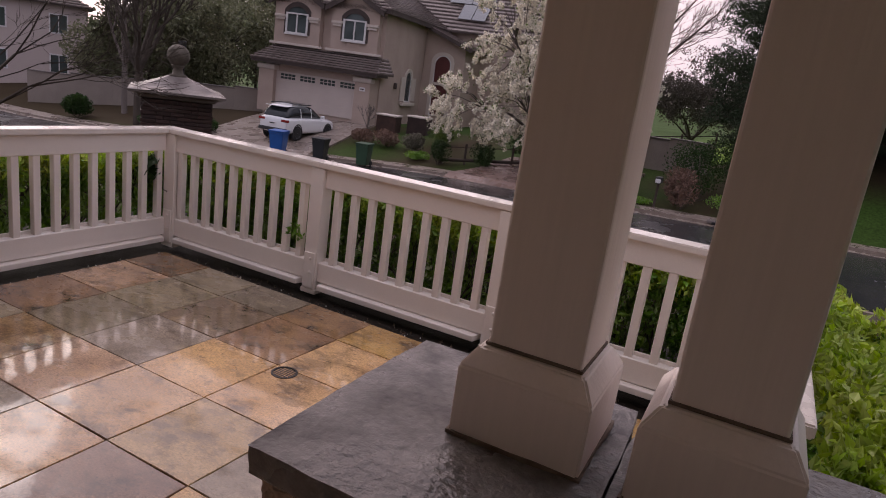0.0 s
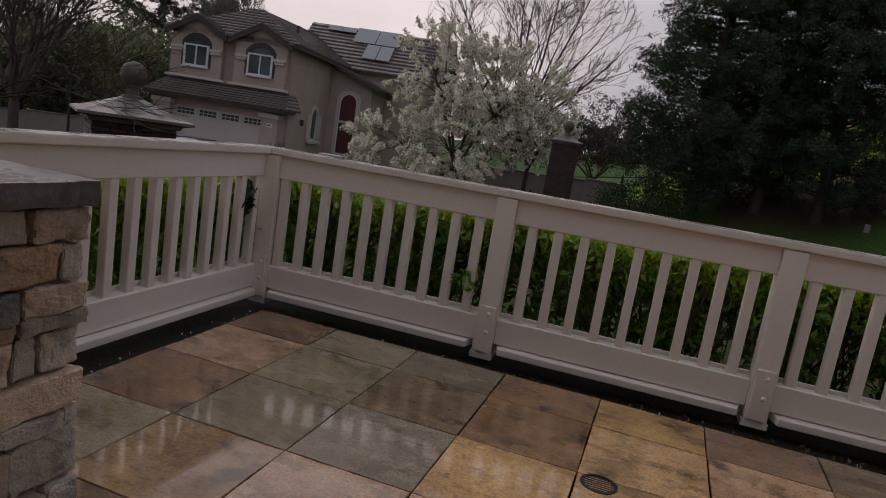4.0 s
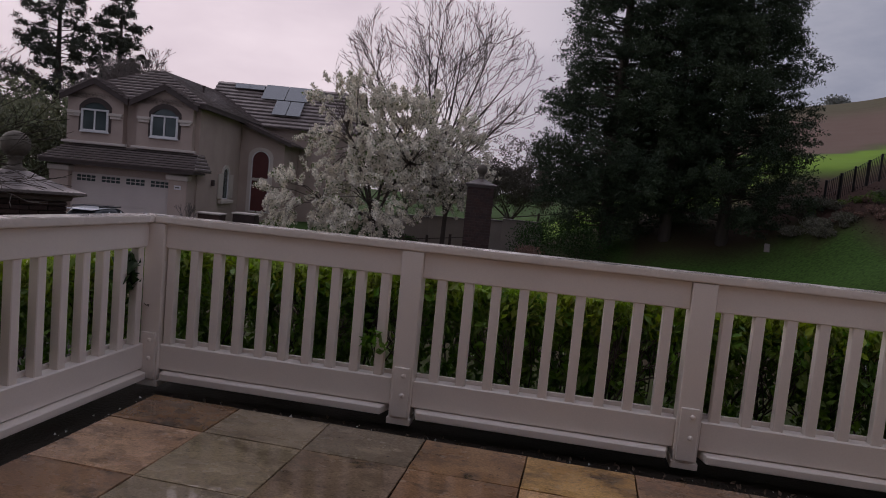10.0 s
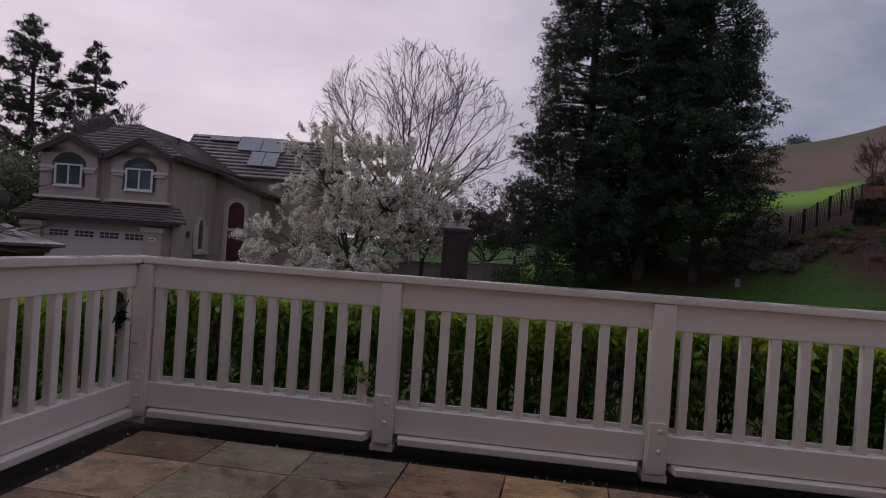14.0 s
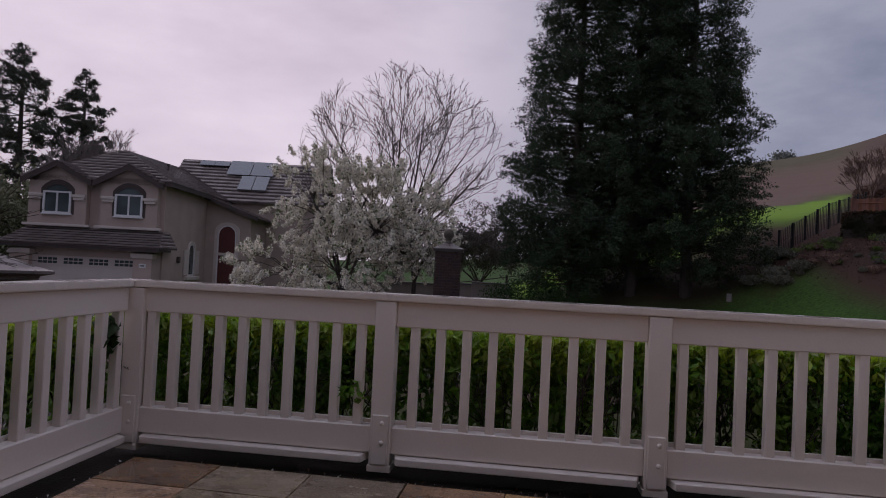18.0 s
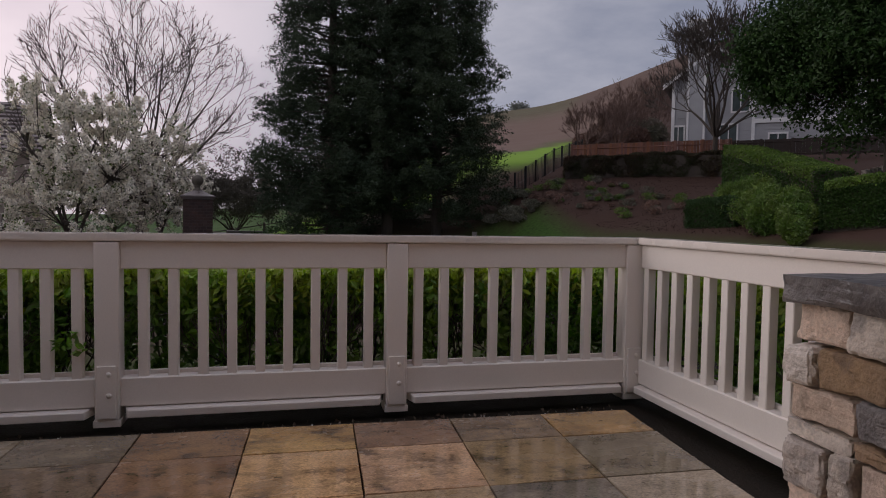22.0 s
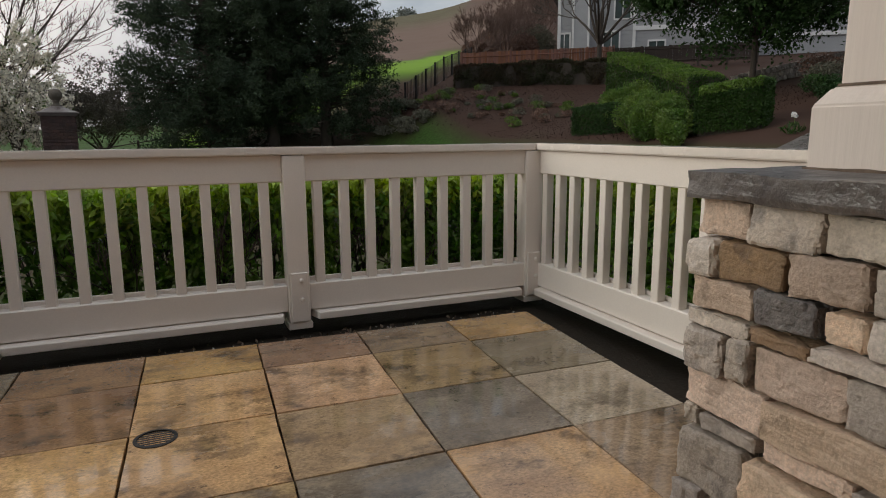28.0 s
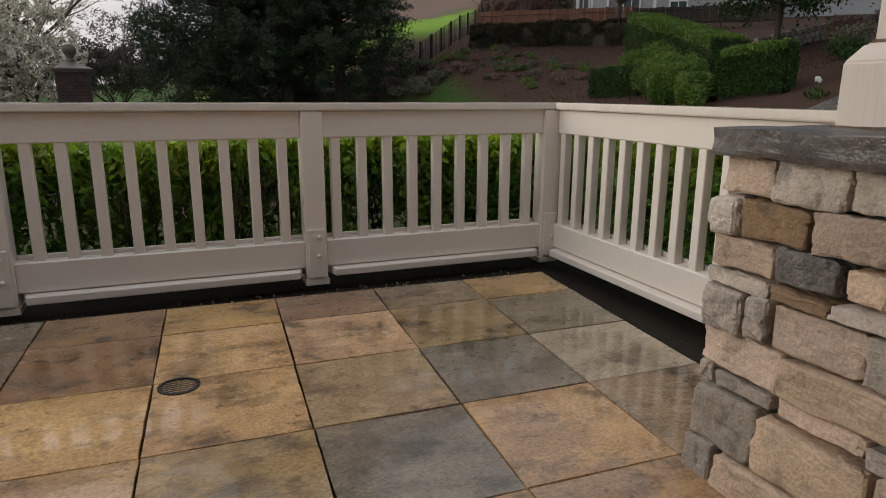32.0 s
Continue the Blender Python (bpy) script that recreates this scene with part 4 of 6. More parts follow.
    part("vent_pipe", lathe([(0.07, 0), (0.07, 0.75), (0.12, 0.76), (0.12, 0.9)], 10, m=Matrix.Translation((-2.2, 6.0, 8.35))), FASCIA, h)
    # entry roof falling to the side
    roof_plane(h, (3.9, 7.6, 5.75), (3.9, 14, 5.75), (-0.4, 7.6, 7.35), (-0.4, 14, 7.35))
    bm = bmesh.new()
    slab(bm, Vector((3.9, 7.55, 5.85)), Vector((-0.2, 7.55, 7.38)), Vector((-0.2, 7.66, 7.38)), Vector((3.9, 7.66, 5.85)), 0.3)
    bmesh.ops.recalc_face_normals(bm, faces=bm.faces[:])
    part("rake_board", bm, FASCIA, h)
    # rear wing roof with the solar panels
    roof_plane(h, (-5, 12.4, 7.3), (8.0, 12.4, 7.3), (-5, 17.0, 11.2), (8.0, 17.0, 11.2))
    roof_plane(h, (8.0, 21.6, 7.3), (-5, 21.6, 7.3), (8.0, 17.0, 11.2), (-5, 17.0, 11.2))
    for k, (x, v, wd, ht) in enumerate(((-3.3, 0.8, 1.25, 0.7), (-2.02, 0.8, 1.25, 0.7), (-0.7, 0.59, 1.95, 2.15), (1.3, 0.59, 1.95, 2.15), (0.7, 0.23, 1.15, 2.05), (1.9, 0.23, 1.15, 2.05))):
        p = Vector((x, 12.4 + 4.6 * v, 7.3 + 3.9 * v))
        m = Matrix.Translation(p + Vector((0, -0.1, 0.2))) @ Matrix.Rotation(math.atan2(3.9, 4.6), 4, "X")
        bm = box((0, 0, 0), (wd, ht, 0.05), 0.01)
        bmesh.ops.transform(bm, matrix=m, verts=bm.verts[:])
        part("solar_panel", bm, SOLAR, h, "dark glossy solar panel")
    # skirt roof over the garage
    roof_plane(h, (-W - 0.75, -2.0, 3.15), (0.55, -2.0, 3.15), (-W - 0.05, -0.05, 4.2), (0.0, -0.05, 4.2), 0.3)
    roof_plane(h, (0.55, -2.0, 3.15), (0.55, 0.9, 3.15), (0.0, -0.05, 4.2), (0.0, 0.9, 4.2), 0.3)
    part("fascia", box((-W - 0.7, -1.95, 2.92), (0.5, -1.83, 3.16)), FASCIA, h)
    part("soffit", box((-W - 0.7, -1.83, 2.95), (0.5, 0.0, 3.08)), FASCIA, h)
    # garage front
    part("pilaster", box((-W - 0.3, -1.5, -0.3), (-W + 0.85, -1.0, 2.55)), HOUSE, h)
    part("pilaster", box((-1.15, -1.5, -0.3), (-0.05, -1.0, 2.55)), HOUSE, h)
    for x in (-W - 0.4, -1.3):
        part("capital", box((x, -1.62, 2.5), (x + 1.35, -1.0, 2.82), 0.04), TRIM, h)
    door = new("garage_door")
    door.parent = h
    door.location = (0, -1.12, 0)
    part("panel", box((-W + 0.85, 0.0, 0.0), (-1.15, 0.06, 2.45)), DOORP, door)
    for k in range(4):
        part("rail", box((-W + 0.85, -0.02, 0.02 + 0.6 * k), (-1.15, 0.0, 0.055 + 0.6 * k)), TRIM, door)
    for k in range(4):
        for j in range(8):
            x = -W + 1.2 + k * 1.5 + (j % 4) * 0.29
            z = 1.98 + (j // 4) * 0.2
            part("pane", box((x, -0.03, z), (x + 0.23, 0.0, z + 0.15)), PANE, door)
    plate = part("number_plate", box((-0.78, -1.54, 1.95), (-0.38, -1.5, 2.2), 0.01), VINYL, h, "small white plate with dark bars")
    part("bar", box((-0.72, -1.55, 2.04), (-0.46, -1.538, 2.11)), FASCIA, plate)
    # side window with shutters and the tall arched entry window
    sw = arched_window(h, (0.02, 5.2, 1.4), 1.15, 2.2, 0.5, 90, False, 0.2)
    for s in (-1, 1):
        bm = box((s * 1.15 - 0.36, -0.09, 0.05), (s * 1.15 + 0.36, 0.0, 1.75), 0.01)
        sh = part("shutter", bm, TRIM, sw)
    part("planter_sill", box((-1.3, -0.25, -0.3), (1.3, 0.0, -0.05), 0.03), TRIM, sw)
    aw = arched_window(h, (1.6, 8.17, 0.55), 1.35, 4.6, 0.62, 0, False, 0.24, "entry_door_window", RED)
    part("transom", box((-0.68, -0.06, 2.35), (0.68, 0.03, 2.55)), TRIM, aw)
    part("wall_lamp", box((-0.1, 0.0, 2.3), (0.1, 0.25, 2.7), 0.03), FASCIA, h).location = (0.1, 2.4, 0)
    return h


stucco_house((-20.1, 34.3, -1.88), 10)

# ---- across the road and along it: pillars, car, bins, beds ----
BRICK = mat("dark_red_brick", (0.06, 0.030, 0.025), 0.8, (0.04, 0.024, 0.021), 3, 0.8, 0.6, 30, per="object", spread=0.18)
CAST = mat("cast_concrete", (0.18, 0.15, 0.14), 0.6, (0.12, 0.10, 0.095), 3, 0.8, 0.4, 40, gloss=(0.25, 0.6, 2.0))
BALLM = mat("mossy_cast_stone", (0.12, 0.098, 0.078), 0.8, (0.075, 0.062, 0.045), 6, 0.8, 0.6, 30)


def brick_pillar(at, w, h, cap, label, rz=0.0, ball=0.26, courses=None):
    """A brick gate pillar with a swept concrete cap and a ball finial."""
    ob = thing("brick_pillar", at, label, "brick pillar", "brick pillars", rz)
    part("core", box((-w / 2 + 0.03, -w / 2 + 0.03, -0.4), (w / 2 - 0.03, w / 2 - 0.03, h)), MORTAR, ob)
    n = courses or 14
    ch = h / n
    per = max(3, round(w / 0.24))
    bw = w / per
    me = bpy.data.meshes.new("brick")
    bm = box((-bw / 2 + 0.005, -0.05, -ch / 2 + 0.005), (bw / 2 - 0.005, 0.02, ch / 2 - 0.005), 0.006)
    bm.to_mesh(me)
    bm.free()
    me.materials.append(BRICK)
    for side in range(4):
        a = side * math.pi / 2
        for r in range(n):
            off = (r % 2) * bw / 2
            for k in range(per + (r % 2)):
                x = -w / 2 + bw / 2 + k * bw - off
                x = min(max(x, -w / 2 + bw / 2), w / 2 - bw / 2)
                b = new("brick", me)
                b.parent = ob
                q = Matrix.Rotation(a, 4, "Z") @ Vector((x, -w / 2 + 0.03 + R.uniform(-0.008, 0.008), ch * (r + 0.5)))
                b.location, b.rotation_euler = q, (0, 0, a)
    s = cap / 2
    bm = bmesh.new()
    prof = [(w / 2 - 0.02, h), (w / 2 + 0.06, h + 0.02), (w / 2 + 0.08, h + 0.07), (s, h + 0.11), (s, h + 0.15), (s * 0.72, h + 0.215), (s * 0.45, h + 0.31), (s * 0.20, h + 0.40)]
    vs = [[bm.verts.new((a * r, c * r, z)) for a, c in ((-1, -1), (1, -1), (1, 1), (-1, 1))] for r, z in prof]
    for a, c in zip(vs, vs[1:]):
        for k in range(4):
            bm.faces.new((a[k], a[(k + 1) % 4], c[(k + 1) % 4], c[k]))
    bm.faces.new(vs[0][::-1])
    bm.faces.new(vs[-1])
    part("cap", bm, CAST, ob, "swept wet concrete cap")
    z = h + 0.40
    prof = [(ball * 0.75, z - 0.02), (ball * 0.8, z + 0.03), (ball * 0.5, z + 0.05), (ball * 0.42, z + 0.14), (ball * 0.55, z + 0.18), (ball * 0.6, z + 0.2)]
    zc = z + 0.19 + ball * 0.93
    for k in range(2, 13):
        a = -math.pi / 2 + math.pi * k / 13
        prof.append((ball * math.cos(a), zc + ball * math.sin(a)))
    prof.append((0.01, zc + ball))
    part("finial", lathe(prof, 24), BALLM, ob, "weathered ball finial", True)
    return ob


def setz(x, y):
    return ground_z(x, y)


brick_pillar((-5.65, 5.0, -1.2), 1.16, 1.85, 1.62, "dark brick gate pillar with concrete cap and ball finial", 50, 0.20, 26)
brick_pillar((-1.25, 26.0, -2.0), 1.14, 3.75, 1.42, "tall brick gate pillar with ball finial across the road", 8, 0.24, 30)

# driveways
def apron(name, x0, x1, y1, material, label, skew=0.0, lift=0.02):
    verts, faces = [], []
    n = 12
    for k in range(n + 1):
        v = k / n
        for x in (x0, x1):
            yc = far_kerb(x)
            y = yc - 0.3 + (y1 - yc + 0.3) * v
            xx = x + skew * v
            verts.append((xx, y, max(ground_z(xx, y), ground_z(x, yc - 3)) + lift + 0.1 * S(0, 0.12, v)))
    for k in range(n):
        faces.append((2 * k, 2 * k + 1, 2 * k + 3, 2 * k + 2))
    ob = mesh_ob(name, verts, faces, material)
    md = ob.modifiers.new("thick", "SOLIDIFY")
    md.thickness, md.offset = 0.3, -1
    return tagged(ob, label, "driveway", kind="structure")


apron("driveway", -25.0, -16.8, 33.1, CONCRETE, "wet concrete driveway up to the garage", -2.6)
apron("driveway_gate", -9.5, -2.2, 30.5, BRICKPAVE, "wet reddish paved drive beside the brick pillar", 1.0)

# ---- white car on the drive ----
CARP = mat("white_car_paint", (0.78, 0.78, 0.80), 0.22, (0.72, 0.72, 0.74), 1.5, 0.4, 0.0, 40, coat=0.8, spread=0.02)
TYRE = mat("black_rubber", (0.02, 0.02, 0.02), 0.8, None, 8, 0.5, 0.3, 60)
RIM = mat("grey_alloy", (0.32, 0.32, 0.33), 0.35, None, 8, 0.4, 0.0, 60, metal=0.8)
PLASTIC = mat("black_plastic", (0.025, 0.025, 0.027), 0.55, None, 6, 0.5, 0.2, 60)
LAMP_R = mat("red_lamp_lens", (0.25, 0.012, 0.012), 0.2, None, 4, 0.3, 0.0, 60)
CARGLASS = glass("tinted_car_glass", (0.02, 0.024, 0.028), 0.04)


def car(at, rz):
    """Local x runs from the tail (0) to the nose (4.9); y across; z from the ground."""
    ob = thing("car", at, "white sport utility car parked nose-in on the drive", "car", "", rz)

    def skin(sections, mat_, name, sub=2):
        bm = bmesh.new()
        rows = []
        for x, pts in sections:
            ring = [(x, y, z) for y, z in pts] + [(x, -y, z) for y, z in pts[::-1]]
            rows.append([bm.verts.new(p) for p in ring])
        n = len(rows[0])
        for a, c in zip(rows, rows[1:]):
            for k in range(n):
                bm.faces.new((a[k], a[(k + 1) % n], c[(k + 1) % n], c[k]))
        bm.faces.new(rows[0][::-1])
        bm.faces.new(rows[-1])
        bmesh.ops.recalc_face_normals(bm, faces=bm.faces[:])
        p = part(name, bm, mat_, ob, "", True)
        md = p.modifiers.new("round", "SUBSURF")
        md.levels = md.render_levels = sub
        return p

    def sec(w, lo, belt, hood):
        return [(0.02, lo), (w * 0.86, lo), (w * 0.98, lo + 0.14), (w, belt * 0.72), (w * 0.985, belt), (w * 0.9, hood), (0.02, hood + 0.02)]

    skin([(0.0, sec(0.80, 0.42, 0.80, 0.98)), (0.08, sec(0.88, 0.32, 0.92, 1.08)), (0.5, sec(0.96, 0.27, 0.98, 1.10)), (1.4, sec(0.97, 0.26, 0.98, 1.08)), (3.2, sec(0.97, 0.26, 0.95, 1.05)),
          (4.2, sec(0.95, 0.27, 0.88, 1.00)), (4.75, sec(0.88, 0.30, 0.80, 0.88)), (4.88, sec(0.74, 0.36, 0.70, 0.78))], CARP, "body")

    def top(w, z0, z1):
        return [(0.02, z0), (w, z0), (w * 0.93, z0 + (z1 - z0) * 0.55), (w * 0.78, z1 - 0.03), (w * 0.6, z1), (0.02, z1 + 0.01)]

    skin([(0.12, top(0.82, 1.0, 1.12)), (0.42, top(0.86, 1.0, 1.52)), (0.75, top(0.87, 1.0, 1.63)), (1.6, top(0.88, 1.0, 1.68)), (2.6, top(0.88, 1.0, 1.64)), (3.3, top(0.86, 1.0, 1.22)), (3.6, top(0.82, 0.98, 1.03))], CARGLASS, "glasshouse", 2)
    skin([(0.28, [(0.02, 1.55), (0.52, 1.545), (0.62, 1.56), (0.5, 1.6), (0.02, 1.62)]), (0.75, [(0.02, 1.6), (0.62, 1.59), (0.7, 1.6), (0.58, 1.665), (0.02, 1.685)]), (1.6, [(0.02, 1.64), (0.62, 1.63), (0.72, 1.64), (0.58, 1.705), (0.02, 1.725)]),
          (2.55, [(0.02, 1.60), (0.6, 1.59), (0.68, 1.6), (0.55, 1.66), (0.02, 1.68)])], CARP, "roof", 2)
    part("sunroof", box((1.2, -0.42, 1.70), (2.3, 0.42, 1.727), 0.01), CARGLASS, ob, "black glass sunroof")
    for s in (-1, 1):
        part("roof_rail", box((0.7, s * 0.66 - 0.02, 1.66), (2.5, s * 0.66 + 0.02, 1.71), 0.01), PLASTIC, ob)
        for x in (1.35, 2.35):
            bm = box((x - 0.03, s * 0.87 - 0.02, 1.0), (x + 0.03, s * 0.87 + 0.02, 1.5), 0.01)
            for v in bm.verts:
                v.co.y -= s * (v.co.z - 1.0) * 0.24
            part("pillar", bm, CARP, ob)
        part("tail_lamp", box((0.0, s * 0.70 - 0.2, 0.86), (0.2, s * 0.70 + 0.2, 0.98), 0.03, 2), LAMP_R, ob, "red tail lamp")
        part("mirror", box((3.1, s * 1.03 - 0.1, 1.05), (3.3, s * 1.03 + 0.1, 1.2), 0.04, 2), CARP, ob)
        for x in (0.95, 3.95):
            arch = lathe([(0.43, -0.02), (0.43, 0.02), (0.38, 0.03), (0.38, -0.02)], 24, m=Matrix.Translation((x, s * 0.955, 0.37)) @ Matrix.Rotation(radians(-90 * s), 4, "X"))
            bmesh.ops.delete(arch, geom=[f for f in arch.faces if len(f.verts) > 4], context="FACES_ONLY")
            part("wheel_arch", arch, PLASTIC, ob)
            wh = new("wheel")
            wh.parent = ob
            wh.matrix_basis = Matrix.Translation((x, s * 0.84, 0.36)) @ Matrix.Rotation(radians(-90 * s), 4, "X")
            part("tyre", lathe([(0.25, -0.1), (0.34, -0.11), (0.365, -0.06), (0.365, 0.09), (0.34, 0.14), (0.25, 0.13)], 28), TYRE, wh, "", True)
            part("rim", lathe([(0.25, 0.0), (0.25, 0.135), (0.2, 0.10), (0.07, 0.12), (0.03, 0.13)], 20), RIM, wh)
    part("bumper", box((-0.05, -0.86, 0.38), (0.25, 0.86, 0.56), 0.05, 2), PLASTIC, ob)
    plate = part("number_plate", box((-0.03, -0.2, 0.70), (0.02, 0.2, 0.82), 0.005), VINYL, ob, "white plate with a plain dark bar")
    part("bar", box((-0.035, -0.15, 0.74), (-0.028, 0.15, 0.79)), PLASTIC, plate)
    part("spoiler", box((0.16, -0.62, 1.56), (0.5, 0.62, 1.60), 0.015), CARP, ob)
    return ob


car((-20.6, 24.6, ground_z(-20.8, 25.8) + 0.12), 96).scale = (1.06, 1.06, 1.16)

# ---- three wheeled bins ----
def bin_(at, rz, material, label, size=1.08):
    ob = thing("wheelie_bin", at, label, "wheelie bin", "wheelie bins", rz)
    ob.scale = (size, size, size)
    bm = bmesh.new()
    vs = [[bm.verts.new((a * w, c * d, z)) for a, c in ((-1, -1), (1, -1), (1, 1), (-1, 1))] for w, d, z in ((0.24, 0.26, 0.06), (0.30, 0.34, 0.92), (0.325, 0.365, 0.93), (0.325, 0.365, 0.99))]
    for a, c in zip(vs, vs[1:]):
        for k in range(4):
            bm.faces.new((a[k], a[(k + 1) % 4], c[(k + 1) % 4], c[k]))
    bm.faces.new(vs[0][::-1])
    bm.faces.new(vs[-1])
    bmesh.ops.bevel(bm, geom=bm.edges[:], offset=0.015, segments=2, affect="EDGES")
    part("tub", bm, material, ob)
    lid = box((-0.335, -0.38, 0.995), (0.335, 0.38, 1.05), 0.02, 2)
    for v in lid.verts:
        v.co.z += 0.04 * (1 - (v.co.x / 0.34) ** 2) if v.co.z > 1.02 else 0
    part("lid", lid, material, ob)
    part("handle", box((-0.22, 0.36, 0.95), (0.22, 0.42, 0.99), 0.01), material, ob)
    for s in (-1, 1):
        part("wheel", lathe([(0.11, -0.03), (0.125, -0.015), (0.125, 0.015), (0.11, 0.03)], 16, m=Matrix.Translation((s * 0.27, 0.25, 0.125)) @ Matrix.Rotation(radians(90), 4, "Y")), TYRE, ob)
    return ob


def road_at(x, back=0.5, lift=0.0):
    y = far_kerb(x) - back
    return (x, y, ground_z(x, far_kerb(x) - 3) + lift)


BLUE = mat("blue_bin_plastic", (0.015, 0.10, 0.36), 0.45, None, 3, 0.4, 0.1, 50)
BLACKB = mat("black_bin_plastic", (0.02, 0.022, 0.024), 0.45, None, 3, 0.4, 0.1, 50)
GREENB = mat("green_bin_plastic", (0.03, 0.075, 0.04), 0.5, None, 3, 0.4, 0.1, 50)
bin_(road_at(-17.9, 0.7), 20, BLUE, "blue plastic wheeled recycling bin at the kerb", 1.22)
bin_(road_at(-15.75, 0.7), 15, BLACKB, "black plastic wheeled bin at the kerb")
bin_(road_at(-13.6, 0.7), 12, GREENB, "green plastic wheeled garden bin at the kerb")

# ---- trees ----
def blossom_tree(at, lobes, trunk_h, seed, label, n=9000):
    """A forked trunk, limbs into each lobe of the crown, and arching sprays with clusters of flowers along them. lobes: x, y, z, radius, height."""
    ob = thing("blossom_tree", at, label, "tree", "blossom trees")
    rng = random.Random(seed)
    g = np.random.default_rng(seed)
    segs, sprays, starts, ways = [], [], [], []
    fork = Vector((0.05, 0, trunk_h))
    segs.append((Vector((0, 0, -0.3)), fork, 0.14, 0.11))
    area = sum(l[3] * l[4] for l in lobes)
    for x, y, z, r, h in lobes:
        ctr = Vector((x, y, z))
        heart = fork.lerp(ctr, 0.75)
        mid = fork.lerp(heart, 0.5) + Vector((0, 0, 0.35))
        segs += [(fork, mid, 0.085, 0.065), (mid, heart, 0.065, 0.05)]
        m = int(520 * r * h / area * len(lobes) / 3)
        u = blob_points(g, m, (0, 0, 0), (1, 1, 1), 0.5)
        wave = np.array([noise.noise(Vector(q) * 2.1 + Vector((seed + x, z, 0))) for q in u])
        for q in u[wave > -0.10]:
            p = ctr + Vector((q[0] * r, q[1] * r, q[2] * h))
            d = Vector((q[0], q[1], q[2] * 0.8 + (0.55 if q[2] > 0.1 else -0.55))) + Vector((rng.gauss(0, 0.4), rng.gauss(0, 0.4), rng.gauss(0, 0.4)))
            starts.append(p)
            ways.append(d.normalized() * rng.uniform(0.35, 1.0))
        for q in starts[-max(10, m // 9):]:
            knee = heart.lerp(q, 0.5) + Vector((rng.gauss(0, 0.15), rng.gauss(0, 0.15), 0.2))
            segs += [(heart, knee, 0.03, 0.02), (knee, q, 0.02, 0.012)]
    a, w = np.array([tuple(q) for q in starts]), np.array([tuple(q) for q in ways])
    ends = a + w
    ends[:, 2] -= 0.18 * np.linalg.norm(w, axis=1) ** 2
    tubes("trunk", segs, BARK, ob, 0.012)
    tubes("flowering_shoot", [(Vector(p), Vector(q), 0.014, 0.007) for p, q in zip(a, ends)], BARK, ob, 0.010)["kind"] = "stuff"
    nodes = max(1, n // 10)
    i = g.integers(0, len(a), nodes)
    k = g.random((nodes, 1)) ** 0.8
    c = a[i] + (ends[i] - a[i]) * k + g.normal(0, 0.03, (nodes, 3))
    c = c[c[:, 2] > 0.9]
    flowers = (c[:, None, :] + g.normal(0, 0.058, (len(c), 10, 3))).reshape(-1, 3)
    leaf_cloud("crown", flowers, 0.082, BLOSSOM, ob, seed, 0.3, 1.15, 0.3, "dense white spring blossom")
    tuft = (c[g.integers(0, len(c), n // 60)][:, None, :] + g.normal(0, 0.10, (n // 60, 6, 3))).reshape(-1, 3)
    leaf_cloud("new_foliage", tuft, 0.065, SHRUB, ob, seed + 1, 0.3, 1.7, 0.3, "few fresh green leaves")
    return ob


def bare_tree(at, height, seed, label, depth=6, fat=0.018, spread=0.42, name="bare_tree", trunk=0.26, lean=(0, 0), r=0.24, material=None, first=0.5, limbs=6, reach=0.27, lift=0.07):
    ob = thing(name, at, label, "tree", "bare trees")
    rng = random.Random(seed)
    segs, tips = [], []
    top = Vector((lean[0], lean[1], height * trunk))
    segs.append((Vector((0, 0, -0.4)), top, r, r * 0.8))
    for k in range(limbs):
        a = 2.4 * k + rng.uniform(-0.3, 0.3)
        f = first * (0.25 + 0.95 * (k + 0.5) / limbs)
        d = Vector((math.cos(a) * f, math.sin(a) * f, 1)).normalized()
        grow(rng, top, d, height * reach, r * 0.55, depth - 1, segs, tips, spread, (2, 3), 0.70, lift, 0.10, 0.6)
    tubes("trunk", [s for s in segs if s[0].z < height * trunk + 0.1], material or BARK_G, ob, fat)
    tubes("crown", [s for s in segs if s[0].z >= height * trunk + 0.1], material or BARK_G, ob, fat)
    return ob


